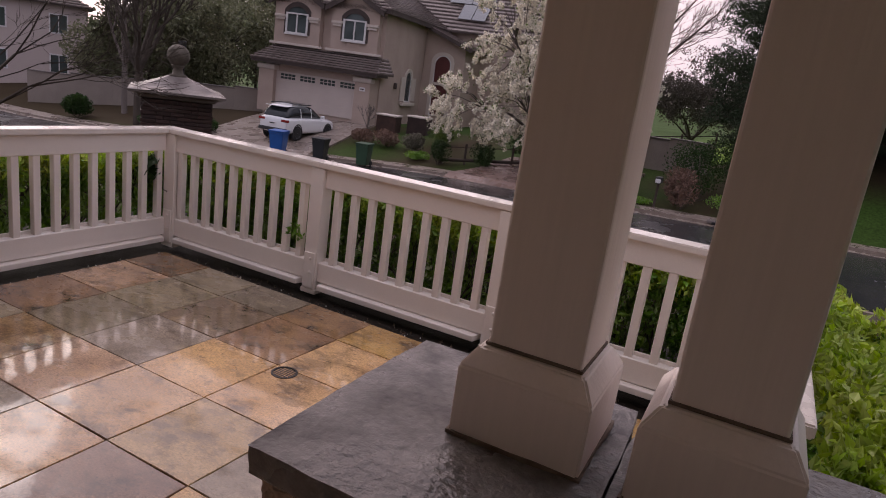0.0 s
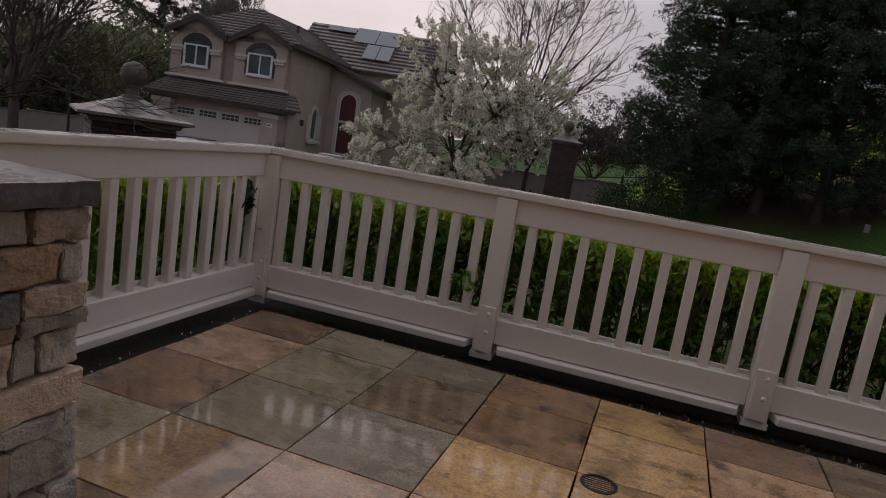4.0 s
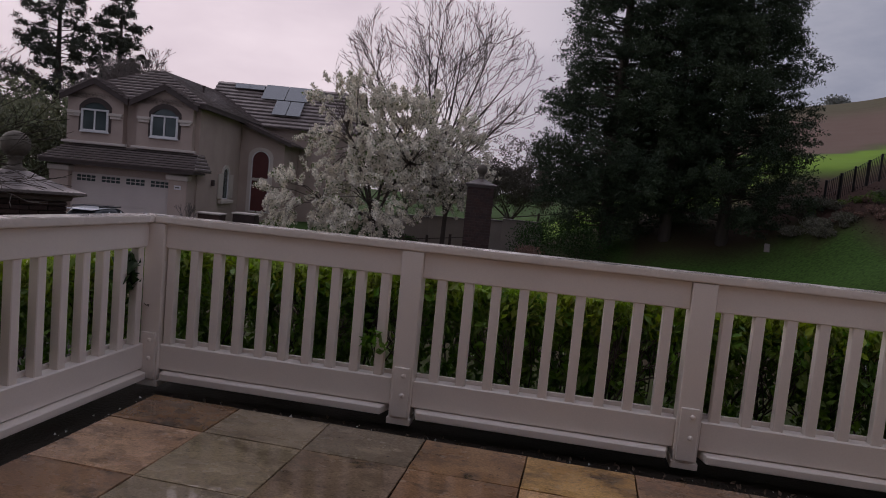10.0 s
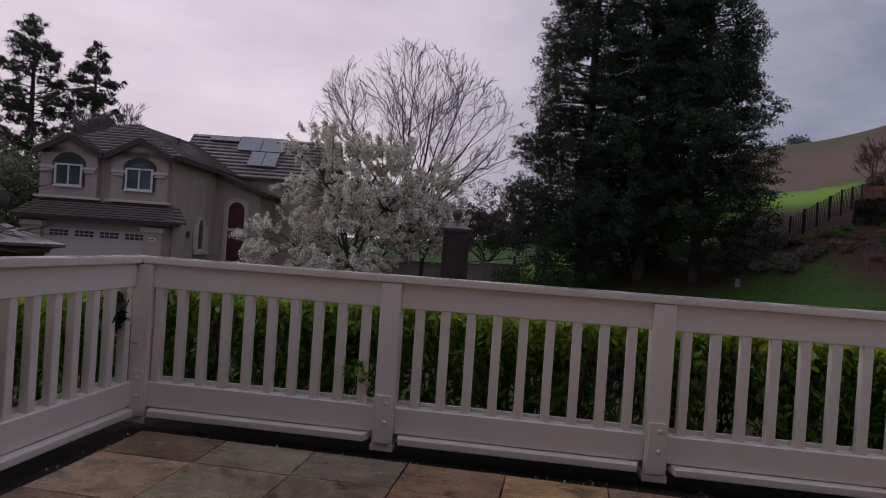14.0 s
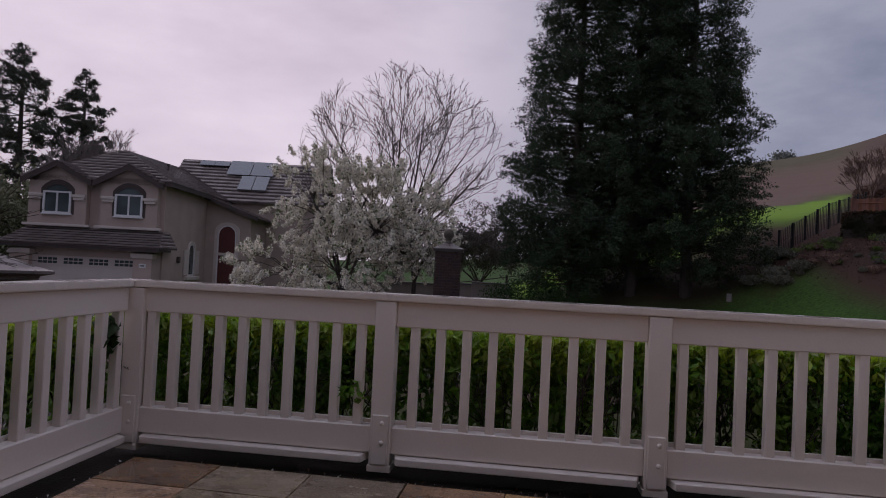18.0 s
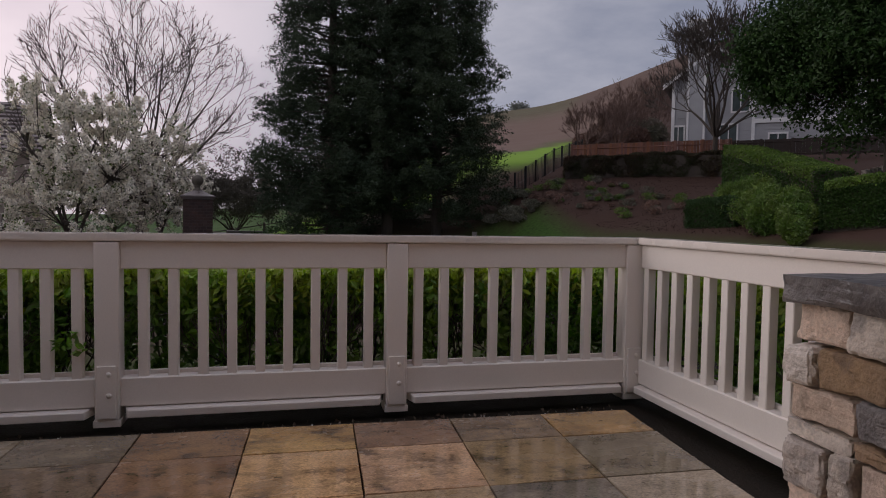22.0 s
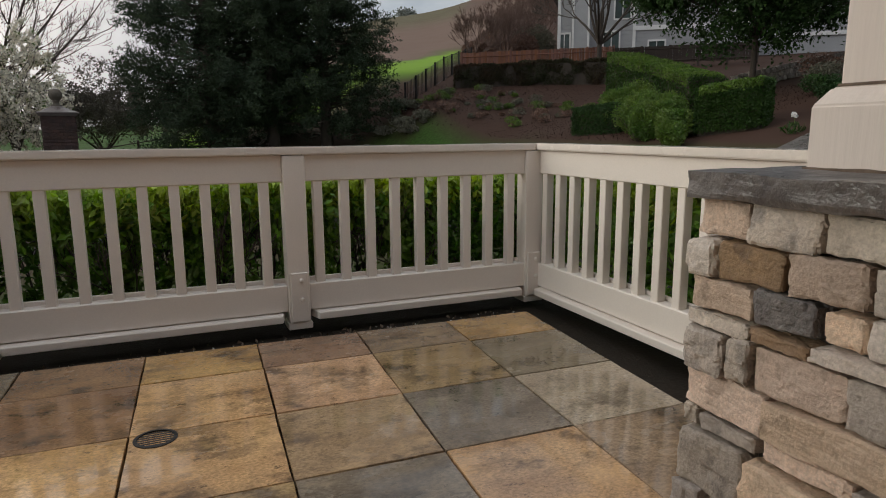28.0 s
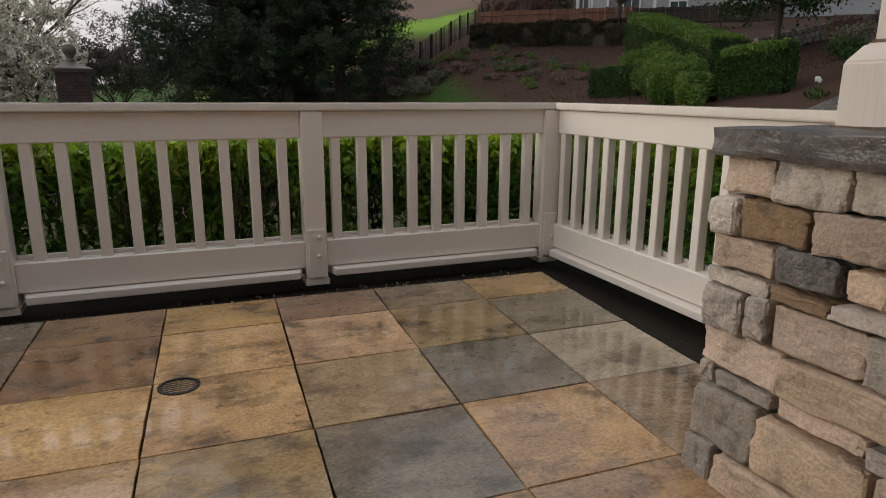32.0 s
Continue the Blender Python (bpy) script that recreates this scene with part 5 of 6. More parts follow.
def fan_tree(at, height, crown, seed, label, material, fork=0.25, limbs=9, r=0.3, fat=0.012, depth=4, name="bare_tree"):
    """A leafless tree whose limbs rise from one fork as a fan; straight shoots with alternate side twigs, kept in a round crown (radius, half height)."""
    ob = thing(name, at, label, "tree", "bare trees")
    rng = random.Random(seed)
    top = Vector((0, 0, height * fork))
    ctr, rad = Vector((0, 0, height - crown[1])), Vector((crown[0], crown[0], crown[1]))
    segs = [(Vector((0, 0, -0.4)), top, r, r * 0.75)]

    def shoot(p, d, ln, r0, level):
        n = 7 if level == depth else 5
        turn = rng.uniform(0, 6.28)
        for k in range(n):
            d = (d + Vector((rng.gauss(0, 0.06), rng.gauss(0, 0.06), rng.gauss(0, 0.05) + 0.05))).normalized()
            q = p + d * ln / n
            e = q - ctr
            if k and Vector((e.x / rad.x, e.y / rad.y, e.z / rad.z)).length > 1.0 + 0.08 * rng.random() and q.z > ctr.z - rad.z * 0.5:
                return
            ra, rb = r0 * (1 - 0.13 * k), r0 * (1 - 0.13 * (k + 1))
            segs.append((p, q, ra, rb))
            p = q
            if level > 0 and k > 0:
                turn += 2.4 + rng.uniform(-0.5, 0.5)
                x = d.orthogonal().normalized()
                s = (x * math.cos(turn) + d.cross(x) * math.sin(turn))
                ang = rng.uniform(0.42, 0.75)
                shoot(p, (d * math.cos(ang) + s * math.sin(ang)).normalized(), ln * (0.34 if level == depth else 0.52) * rng.uniform(0.85, 1.2), rb * 0.6, level - 1)

    for k in range(limbs):
        a = 2.4 * k + rng.uniform(-0.3, 0.3)
        f = 0.10 + 1.5 * ((k + 0.5) / limbs) ** 0.9
        start = top.lerp(Vector((0, 0, height * fork * 0.7)), rng.random())
        shoot(start, Vector((math.cos(a) * f, math.sin(a) * f, 1)).normalized(), (height - start.z) * (0.98 - 0.1 * f), r * 0.42, depth)
    tubes("trunk", segs[:1], material, ob, fat)
    tubes("crown", segs[1:], material, ob, fat)
    return ob


def conifer(at, height, radius, seed, label, n=26000, material=None, size=0.052, bare=0.06, name="redwood_tree", gaps=0.22, power=0.75, whorl=0.34, tufts=2.6, tuft=0.36, long=4.5):
    """A tapering trunk with limbs that carry layered sprays: each spray is a flat fan of needle tufts, drooping at its edge."""
    ob = thing(name, at, label, "tree", "conifers")
    rng = random.Random(seed)
    g = np.random.default_rng(seed)
    segs = [(Vector((0, 0, -0.5)), Vector((0, 0, height * 0.5)), radius * 0.085, radius * 0.05), (Vector((0, 0, height * 0.5)), Vector((0, 0, height)), radius * 0.05, 0.03)]
    limbs, pts = [], []
    z = height * bare
    while z < height * 0.985:
        k = (z / height - bare) / (1 - bare)
        reach = radius * (1 - k) ** power * (0.8 + 0.2 * S(0, 0.10, k)) + 0.25
        for _ in range(rng.randint(4, 7)):
            if rng.random() < gaps:
                continue
            a = rng.uniform(0, 2 * math.pi)
            lobe = 1.0 + 0.16 * noise.noise(Vector((math.cos(a) * 1.3, math.sin(a) * 1.3, z * 0.55 + seed)))
            ln = reach * rng.uniform(0.62, 1.06) * lobe
            tip = Vector((math.cos(a) * ln, math.sin(a) * ln, z + ln * rng.uniform(-0.14, 0.36)))
            limbs.append((Vector((0, 0, z)), tip, 0.035 + 0.008 * ln, 0.01, ln))
        z += whorl * rng.uniform(0.7, 1.3)
    total = sum(l[4] for l in limbs)
    for b, t, r0, r1, ln in limbs:
        segs.append((b, b.lerp(t, 0.8), r0, r1))
        m = max(8, int(n * ln / total))
        k = max(3, int(ln * tufts * 1.6))
        s = 0.28 + 0.76 * g.random(k) ** 0.6
        side = np.array((-(t - b).y, (t - b).x, 0.0)) / max(0.01, math.hypot((t - b).x, (t - b).y))
        out = np.array(((t - b).x, (t - b).y, 0.0)) / max(0.01, math.hypot((t - b).x, (t - b).y))
        w = g.normal(0, 0.42, k) * (0.30 * ln * (1.15 - s) + 0.28)
        c = np.array(b)[None] + np.outer(s, np.array(t - b)) + np.outer(w, side)
        c[:, 2] += g.normal(0.04, 0.26, k) - 0.25 * np.abs(w)
        rad = g.uniform(0.5, 1.3, k) * tuft
        i = g.integers(0, k, m)
        q = g.normal(size=(m, 3))
        q *= (g.random((m, 1)) ** 0.45) / np.linalg.norm(q, axis=1)[:, None]
        # a tuft is a small fan: wide outwards, thin, hanging at the rim
        along, across = q[:, 0] * rad[i] * 1.15, q[:, 1] * rad[i] * 0.9
        fan = np.outer(along, out) + np.outer(across, side)
        fan[:, 2] = q[:, 2] * rad[i] * 0.55 - 0.28 * (along ** 2 + across ** 2) / np.maximum(rad[i], 0.05)
        pts.append(c[i] + fan)
    tubes("trunk", segs[:2], BARK, ob)
    tubes("limb_frame", segs[2:], BARK, ob, 0.010)
    leaf_cloud("crown", np.concatenate(pts), size, material or NEEDLE, ob, seed, 0.12, long, -0.1)
    return ob


def gz(x, y, dz=0.0):
    return (x, y, ground_z(x, y) + dz)


blossom_tree(gz(-6.9, 28.6), ((-1.2, 0, 6.5, 2.6, 2.4), (2.0, 0.3, 6.0, 2.8, 2.5), (-3.6, -0.3, 3.0, 2.2, 1.5), (-0.2, -0.9, 3.2, 2.9, 1.7), (0.4, 1.2, 6.7, 2.3, 2.3), (-2.4, 0.2, 8.0, 1.1, 1.0)), 1.9, 4,
             "white-blossoming ornamental pear tree in the bed across the road", 84000)
blossom_tree(gz(-3.4, 29.4), ((0.3, 0, 5.0, 1.7, 1.6), (-0.6, 0.2, 4.0, 1.4, 1.3), (1.0, -0.2, 3.9, 1.2, 1.1)), 2.2, 9, "smaller white-blossoming tree beside the brick gate pillar", 15000)
fan_tree(gz(-8.0, 48), 18.4, (8.0, 7.2), 12, "tall leafless tree behind the blossom", BARK_W, 0.24, 13, 0.34, 0.019)
for x, y, h, r, k in ((4.7, 30.2, 21.5, 4.1, 31), (7.5, 29.8, 23.0, 3.7, 32), (10.0, 29.2, 21.5, 3.5, 33)):
    conifer(gz(x, y), h, r, k, "dark green redwood on the bank across the road", 225000, size=0.040, gaps=0.04, bare=0.05, tufts=4.0, tuft=0.36, power=0.52, whorl=0.25, long=3.4)
conifer(gz(-46.5, 53), 23.0, 6.2, 41, "tall dark pine behind the stucco house", 46000, PINE, 0.085, name="pine_tree", gaps=0.30, tufts=1.7, tuft=0.5, whorl=0.55, power=0.62)
conifer(gz(-42.5, 56.5), 21.5, 5.4, 42, "tall dark pine behind the stucco house", 40000, PINE, 0.085, name="pine_tree", gaps=0.30, tufts=1.7, tuft=0.5, whorl=0.55, power=0.62)

# ---- planting across the road, the neighbours, and the right-hand bank ----
def shrub(at, rx, rz, seed, label, material, n=1400, size=0.07, name="shrub", squash=1.0, ry=None, long=1.7):
    ob = thing(name, at, label, "shrub", "shrubs")
    g = np.random.default_rng(seed)
    rng = random.Random(seed)
    pts = []
    for _ in range(7):
        a, k = rng.uniform(0, 6.28), rng.uniform(0.1, 0.55)
        pts.append(blob_points(g, n // 7, (math.cos(a) * rx * k, math.sin(a) * (ry or rx) * k, rz * rng.uniform(0.75, 1.15)), (rx * 0.6, (ry or rx) * 0.6, rz * 0.75), 0.6))
    p = np.concatenate(pts)
    p = p[p[:, 2] > 0.02]
    leaf_cloud("foliage", p, size, material, ob, seed, 0.25, long, 0.4)
    segs, tips = [], []
    for _ in range(4):
        grow(rng, Vector((0, 0, -0.1)), Vector((rng.gauss(0, 0.5), rng.gauss(0, 0.5), 1)).normalized(), rz * 0.8, 0.02, 1, segs, tips, 0.5, (2, 2), 0.7)
    tubes("stem", segs, BARK, ob, 0.006)
    return ob


def clipped_hedge(pts, width, height, seed, label, n, material, size=0.05, name="clipped_hedge", loose=0.08):
    """A clipped hedge along points on the ground."""
    ob = thing(name, (0, 0, 0), label, "hedge", "clipped hedges")
    g = np.random.default_rng(seed)
    out, crown_, core_v, core_f = [], [], [], []
    lens = [(Vector(b) - Vector(a)).length for a, b in zip(pts, pts[1:])]
    for (a, b), ln in zip(zip(pts, pts[1:]), lens):
        a, b = Vector(a), Vector(b)
        d = Vector((b.x - a.x, b.y - a.y, 0)).normalized()
        s = Vector((-d.y, d.x, 0))
        m = int(n * ln / sum(lens))
        u, face = g.random(m), g.random(m)
        w = g.uniform(-0.5, 0.5, m) * width
        h = g.random(m) * height
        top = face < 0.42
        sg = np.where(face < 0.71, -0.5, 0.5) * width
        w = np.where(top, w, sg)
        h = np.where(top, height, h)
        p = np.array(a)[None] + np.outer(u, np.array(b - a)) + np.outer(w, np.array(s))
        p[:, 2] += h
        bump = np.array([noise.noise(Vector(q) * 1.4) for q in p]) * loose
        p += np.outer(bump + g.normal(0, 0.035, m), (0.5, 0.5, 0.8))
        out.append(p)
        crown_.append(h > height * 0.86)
        for q, out_ in ((a, -1), (b, 1)):
            m2 = int(m * width * height / (ln * (width + 2 * height))) + 40
            e = np.array(q)[None] + np.outer(g.uniform(-0.5, 0.5, m2) * width, np.array(s)) + np.array(d)[None] * out_ * 0.06
            e[:, 2] += g.random(m2) * height
            out.append(e + g.normal(0, 0.03, (m2, 3)))
            crown_.append(np.zeros(m2, bool))
        k = len(core_v)
        for q in (a, b):
            for ww, hh in ((-0.44, -0.3), (0.44, -0.3), (0.44, 1), (-0.44, 1)):
                v = q + s * width * ww + Vector((0, 0, hh * height - (0.06 if hh > 0 else 0)))
                core_v.append(v)
        for j in range(4):
            core_f.append((k + j, k + (j + 1) % 4, k + 4 + (j + 1) % 4, k + 4 + j))
        core_f += [(k, k + 1, k + 2, k + 3), (k + 7, k + 6, k + 5, k + 4)]
    mesh_ob("core", core_v, core_f, BARK, ob)
    out = np.concatenate(out)
    crest = np.concatenate(crown_)
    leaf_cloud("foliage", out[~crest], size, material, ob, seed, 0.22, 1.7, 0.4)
    # On CLIPPED hedges the light from above is put into a paler top colour.
    leaf_cloud("clipped_top", out[crest], size, CREST_LIT if material is CLIPPED else material, ob, seed + 1, 0.22, 1.7, 1.2, "leaves on the clipped top, coloured as lit on the green hedges")
    return ob


def leafy_tree(at, height, spread, seed, label, n, material, size=0.12, trunk=0.35, name="leafy_tree", crown=0.45, r=0.16, category="tree", bark=None):
    ob = thing(name, at, label, category, "leafy trees")
    rng = random.Random(seed)
    g = np.random.default_rng(seed)
    segs, tips = [], []
    top = Vector((0, 0, height * trunk))
    segs.append((Vector((0, 0, -0.4)), top, r, r * 0.8))
    for k in range(6):
        a = 2 * math.pi * k / 6 + rng.uniform(-0.4, 0.4)
        grow(rng, top, Vector((math.cos(a), math.sin(a), 0.9)).normalized(), height * 0.25, r * 0.5, 3, segs, tips, 0.55, (2, 3), 0.72)
    tubes("trunk", segs, bark or BARK, ob, 0.012)
    c = np.array([tuple(q) for q in tips])
    ctr = (0, 0, height * (1 - crown * 0.95))
    lump = blob_points(g, 320 if n < 60000 else 900, ctr, (spread, spread, height * crown), 0.3)
    wave = np.array([noise.noise(Vector(q) * (1.3 / spread) + Vector((seed, 0, 0))) for q in lump])
    c = np.concatenate([c[np.linalg.norm((c - ctr) / (spread, spread, height * crown), axis=1) < 1.05], lump[wave > -0.2]])
    p = c[g.integers(0, len(c), n)] + g.normal(0, spread * 0.09, (n, 3)) * (g.random((n, 1)) ** 0.5)
    leaf_cloud("crown", p, size, material, ob, seed, 0.25, 1.8, 0.3)
    return ob


# Olive green made lighter: the rain haze is put into the leaf colour.
SCREEN = mat("hazed_evergreen_leaf", (0.165, 0.18, 0.095), 0.6, (0.21, 0.20, 0.12), 0.5, 0.8, 0.0, 10, per="island", thin=0.2)
DUSK = mat("dusky_twig_leaf", (0.105, 0.088, 0.07), 0.8, (0.14, 0.115, 0.095), 0.5, 0.8, 0.0, 10, per="island", thin=0.1)
FARLEAF = mat("far_grey_green_leaf", (0.13, 0.125, 0.085), 0.7, (0.16, 0.14, 0.11), 0.4, 0.8, 0.0, 10, per="island", thin=0.2)
# Pale grey-green: distance haze is put into the far oak's leaf colour.
HAZE = mat("hazy_far_leaf", (0.26, 0.27, 0.25), 0.9, None, 0.5, 0.5, 0.0, 10)
TWIGS = mat("brown_twig", (0.12, 0.075, 0.06), 0.9, (0.16, 0.10, 0.085), 1, 0.6, 0.0, 20)

BRONZE = mat("bronzed_hedge_leaf", (0.04, 0.045, 0.018), 0.6, (0.075, 0.042, 0.026), 0.5, 1.0, 0.0, 20, per="island", thin=0.2, spec=0.25, spread=0.1)
# Lighter copy of CLIPPED, coloured as the lit hedge tops.
CREST_LIT = mat("lit_top_hedge_leaf", (0.085, 0.145, 0.026), 0.45, (0.15, 0.22, 0.04), 1.2, 0.8, 0.0, 20, per="island", thin=0.25, spread=0.1, spec=0.2)

# low dark planting beside the block hedge and the rubble wall
for k, (x, y, r) in enumerate(((19.6, 9.2, 0.5), (20.8, 10.6, 0.6), (22.3, 11.6, 0.75), (23.8, 12.8, 0.9), (25.4, 12.2, 0.8), (21.7, 9.4, 0.5), (24.2, 10.4, 0.7), (26.8, 13.3, 1.0), (18.3, 8.4, 0.35))):
    shrub(gz(x, y, -0.05), r, r * 0.6, 330 + k, "low dark planting on the mulch beside the drive", (LEAF_D, LEAF_D, FARLEAF, BROWN_LEAF)[k % 4], 1500, 0.05)

# beds before the stucco house
shrub(gz(-15.4, 28.4), 0.9, 0.55, 51, "low reddish-brown shrub in the front bed", BROWN_LEAF, 1300, 0.07)
shrub(gz(-13.7, 28.6), 0.8, 0.6, 52, "rounded dull green shrub in the front bed", FARLEAF, 1300, 0.07)
shrub(gz(-13.2, 31.2), 0.95, 0.75, 53, "rounded yellow-green shrub by the house corner", SHRUB, 1500, 0.07)
shrub(gz(-16.9, 28.2), 0.8, 0.5, 54, "low brown shrub beside the drive", BROWN_LEAF, 1000, 0.07)
shrub(gz(-11.2, 26.9), 0.6, 0.75, 55, "small dark pointed shrub by the low fence", LEAF_D, 1200, 0.06)
shrub(gz(-9.0, 27.5), 0.7, 0.7, 56, "small dark shrub by the low fence", LEAF_D, 1200, 0.06)
shrub(gz(-7.6, 30.6), 1.1, 0.9, 57, "dark rounded shrub under the blossom", LEAF_D, 1500, 0.07)
shrub(gz(-5.6, 30.2), 1.0, 0.6, 58, "low dark shrub under the blossom", LEAF_D, 1200, 0.07)
shrub(gz(-12.6, 27.1), 0.7, 0.25, 59, "low leafy ground cover by the pavement", LEAF_H, 900, 0.06)
shrub(gz(1.5, 27.4), 1.7, 1.5, 60, "broad dark shrub beside the brick pillar", LEAF_D, 3600, 0.06)
shrub(gz(3.6, 28.2), 1.6, 1.2, 65, "broad dark shrub below the redwoods", LEAF_D, 3600, 0.06)
shrub(gz(1.3, 25.0), 0.85, 1.0, 61, "upright reddish-brown shrub beside the pavement", BROWN_LEAF, 1500, 0.05, long=4.0)
shrub(gz(4.4, 24.2), 0.9, 0.42, 62, "low rounded green shrub at the lawn edge", SHRUB, 1500, 0.05)
shrub(gz(3.4, 25.6), 1.3, 0.35, 63, "low spreading green plants on the verge", LEAF_H, 1600, 0.05)
shrub(gz(-0.4, 24.9), 0.8, 0.16, 64, "low green tuft at the pillar's foot", LEAF_H, 700, 0.05)
bare_tree(gz(-18.3, 30.6), 2.6, 71, "small leafless shrub beside the garage", 3, 0.012, 0.45, "bare_shrub", 0.12, r=0.05, first=0.5)

TIMBER = mat("dark_timber", (0.045, 0.03, 0.024), 0.8, (0.07, 0.05, 0.04), 3, 0.7, 0.6, 25)
STUCWALL = mat("beige_wall", (0.30, 0.25, 0.22), 0.85, (0.24, 0.20, 0.18), 0.8, 0.7, 0.4, 20)


def run_of_posts(name, a, b, n, h, rails, material, label, category, size=0.05, pickets=0, boards=0.0, group=""):
    """A fence from a to b over the ground: posts, rails, pickets."""
    ob = thing(name, (0, 0, 0), label, category, group)
    a, b = Vector(a), Vector(b)
    me = bpy.data.meshes.new("post")
    bm = box((-size, -size, -0.3), (size, size, h + 0.04), 0.006)
    bm.to_mesh(me)
    bm.free()
    me.materials.append(material)
    ang = math.atan2(b.y - a.y, b.x - a.x)
    pts = []
    for k in range(n + 1):
        q = a.lerp(b, k / n)
        pts.append(q)
        o = new("post", me)
        o.parent = ob
        o.location, o.rotation_euler = q, (0, 0, ang)
    for p, q in zip(pts, pts[1:]):
        for z, t in rails:
            tubes("rail", [(p + Vector((0, 0, z)), q + Vector((0, 0, z)), t, t)], material, ob)
    if pickets:
        pm = bpy.data.meshes.new("picket")
        w = boards / 2 if boards else 0.009
        bm = box((-w, -0.011, 0.08), (w, 0.011, h), 0.003)
        bm.to_mesh(pm)
        bm.free()
        pm.materials.append(material)
        for k in range(pickets):
            o = new("picket" if not boards else "board", pm)
            o.parent = ob
            o.location = a.lerp(b, (k + 0.5) / pickets) + Vector((0, 0, R.uniform(-0.02, 0.02) if boards else 0))
            o.rotation_euler = (0, R.uniform(-0.01, 0.01), ang)
    return ob


run_of_posts("low_fence", gz(-11.2, 27.2, 0.1), gz(-2.0, 30.9, 0.1), 8, 0.95, ((0.8, 0.03), (0.12, 0.09)), TIMBER, "low dark timber post-and-rail fence along the bed", "fence", 0.06)
run_of_posts("iron_fence", gz(1.5, 32.6, -0.3), gz(13.5, 33.0, 0.2), 6, 1.25, ((1.15, 0.02), (0.15, 0.02)), IRON, "black iron picket fence behind the redwoods", "fence", 0.035, 100)
run_of_posts("rail_fence", gz(-2.6, 37, 0.3), gz(3.0, 38, 0.3), 3, 1.15, ((1.05, 0.04),), TIMBER, "dark timber rail fence below the meadow", "fence", 0.06)


def garden_wall(name, a, b, h, label, n=5):
    """A stepped rendered wall with a coping, panel by panel."""
    ob = thing(name, (0, 0, 0), label, "garden wall")
    a, b = Vector(a), Vector(b)
    ang = math.atan2(b.y - a.y, b.x - a.x)
    ln = (b - a).length / n
    for k in range(n):
        q = a.lerp(b, k / n)
        p = part("panel", box((0, -0.1, -1.2), (ln, 0.1, h), 0.01), STUCWALL, ob)
        p.location, p.rotation_euler = q, (0, 0, ang)
        c = part("coping", box((0, -0.16, h), (ln, 0.16, h + 0.08), 0.015), CAST, ob)
        c.location, c.rotation_euler = q, (0, 0, ang)
    return ob


garden_wall("garden_wall", gz(-9.0, 33.6, 0.3), gz(1.5, 32.0, 0.3), 1.25, "beige rendered garden wall behind the blossom trees")
garden_wall("boundary_wall", (-41.0, 23.5, -3.4), (-28.5, 33.5, -2.6), 1.75, "beige rendered boundary wall beside the stucco house", 6)

PAPER = mat("wet_paper", (0.7, 0.68, 0.66), 0.6, None, 5, 0.3, 0.1, 40)
ob = thing("utility_cover", road_at(-2.4, -0.8, 0.13), "flat pale concrete utility cover on the pavement", "utility cover", "", 10)
part("lid", box((-0.4, -0.25, 0), (0.4, 0.25, 0.06), 0.01), CAST, ob)
ob = thing("storm_drain", road_at(3.4, 0.05, 0.0), "concrete storm drain inlet in the kerb", "drain", "", -6)
part("hood", box((-0.75, -0.06, 0.03), (0.75, 0.3, 0.17), 0.02), CAST, ob)
part("mouth", box((-0.55, -0.075, 0.015), (0.55, -0.05, 0.12), 0.005), IRON, ob)
part("apron_slab", lathe([(0.5, 0.0), (0.45, 0.022)], 20), CAST, ob)
ob = thing("mailbox", gz(0.35, 24.8), "dark mailbox on a short post beside the pillar", "mailbox")
part("post", box((-0.05, -0.05, -0.2), (0.05, 0.05, 1.0), 0.01), TIMBER, ob)
bm = box((-0.13, -0.25, 1.0), (0.13, 0.25, 1.28), 0.05, 3)
part("box", bm, PLASTIC, ob)
part("door", box((-0.11, -0.265, 1.03), (0.11, -0.24, 1.2), 0.02), VINYL, ob)

# planters at the garage corner
for k, (x, y) in enumerate(((-17.6, 31.9), (-16.0, 33.0))):
    ob = thing("brick_planter", gz(x, y), "low square brick planter by the garage", "planter", "planters", 10)
    part("body", box((-0.65, -0.5, -0.3), (0.65, 0.5, 1.0), 0.02), BRICK, ob)
    part("coping", box((-0.7, -0.55, 1.0), (0.7, 0.55, 1.1), 0.02), TRIM, ob)

for k, (x, y, rx, rz) in enumerate(((-37, 34, 3.4, 3.0), (-33, 40, 3.2, 3.2), (-40, 29, 3.4, 2.8), (-42, 37.5, 4, 4.2), (-36, 46, 4, 4.5))):
    shrub(gz(x, y), rx, rz, 300 + k, "dense evergreen screen beyond the boundary wall, paled for rain haze", SCREEN, 9000, 0.15, "evergreen_screen")

# far trees between the blossom and the redwoods, and behind the house
for k, (x, y, h, s) in enumerate(((-1.2, 46, 7.6, 3.1), (3.5, 58, 7.5, 3.6), (-13, 62, 9, 5), (9.0, 60, 9, 5))):
    leafy_tree(gz(x, y), h, s, 80 + k, "hazy brownish-grey tree at the meadow's edge", 26000, DUSK, 0.09, 0.15)
for k, (x, y, h, s) in enumerate(((-38, 36, 10.5, 4.6), (-38.5, 31, 9, 3.6), (-46, 42, 12, 5.0), (-33.5, 43, 9.5, 4.0), (-41, 45, 11, 5))):
    leafy_tree(gz(x, y), h, s, 90 + k, "loose tree beyond the boundary wall, its green paled for rain haze", 11000, SCREEN, 0.17, 0.2, crown=0.5)
bare_tree(gz(-30.0, 23.4), 12, 101, "leafless street tree across the road", 6, 0.014, 0.5, first=0.7, r=0.3, material=BARK)
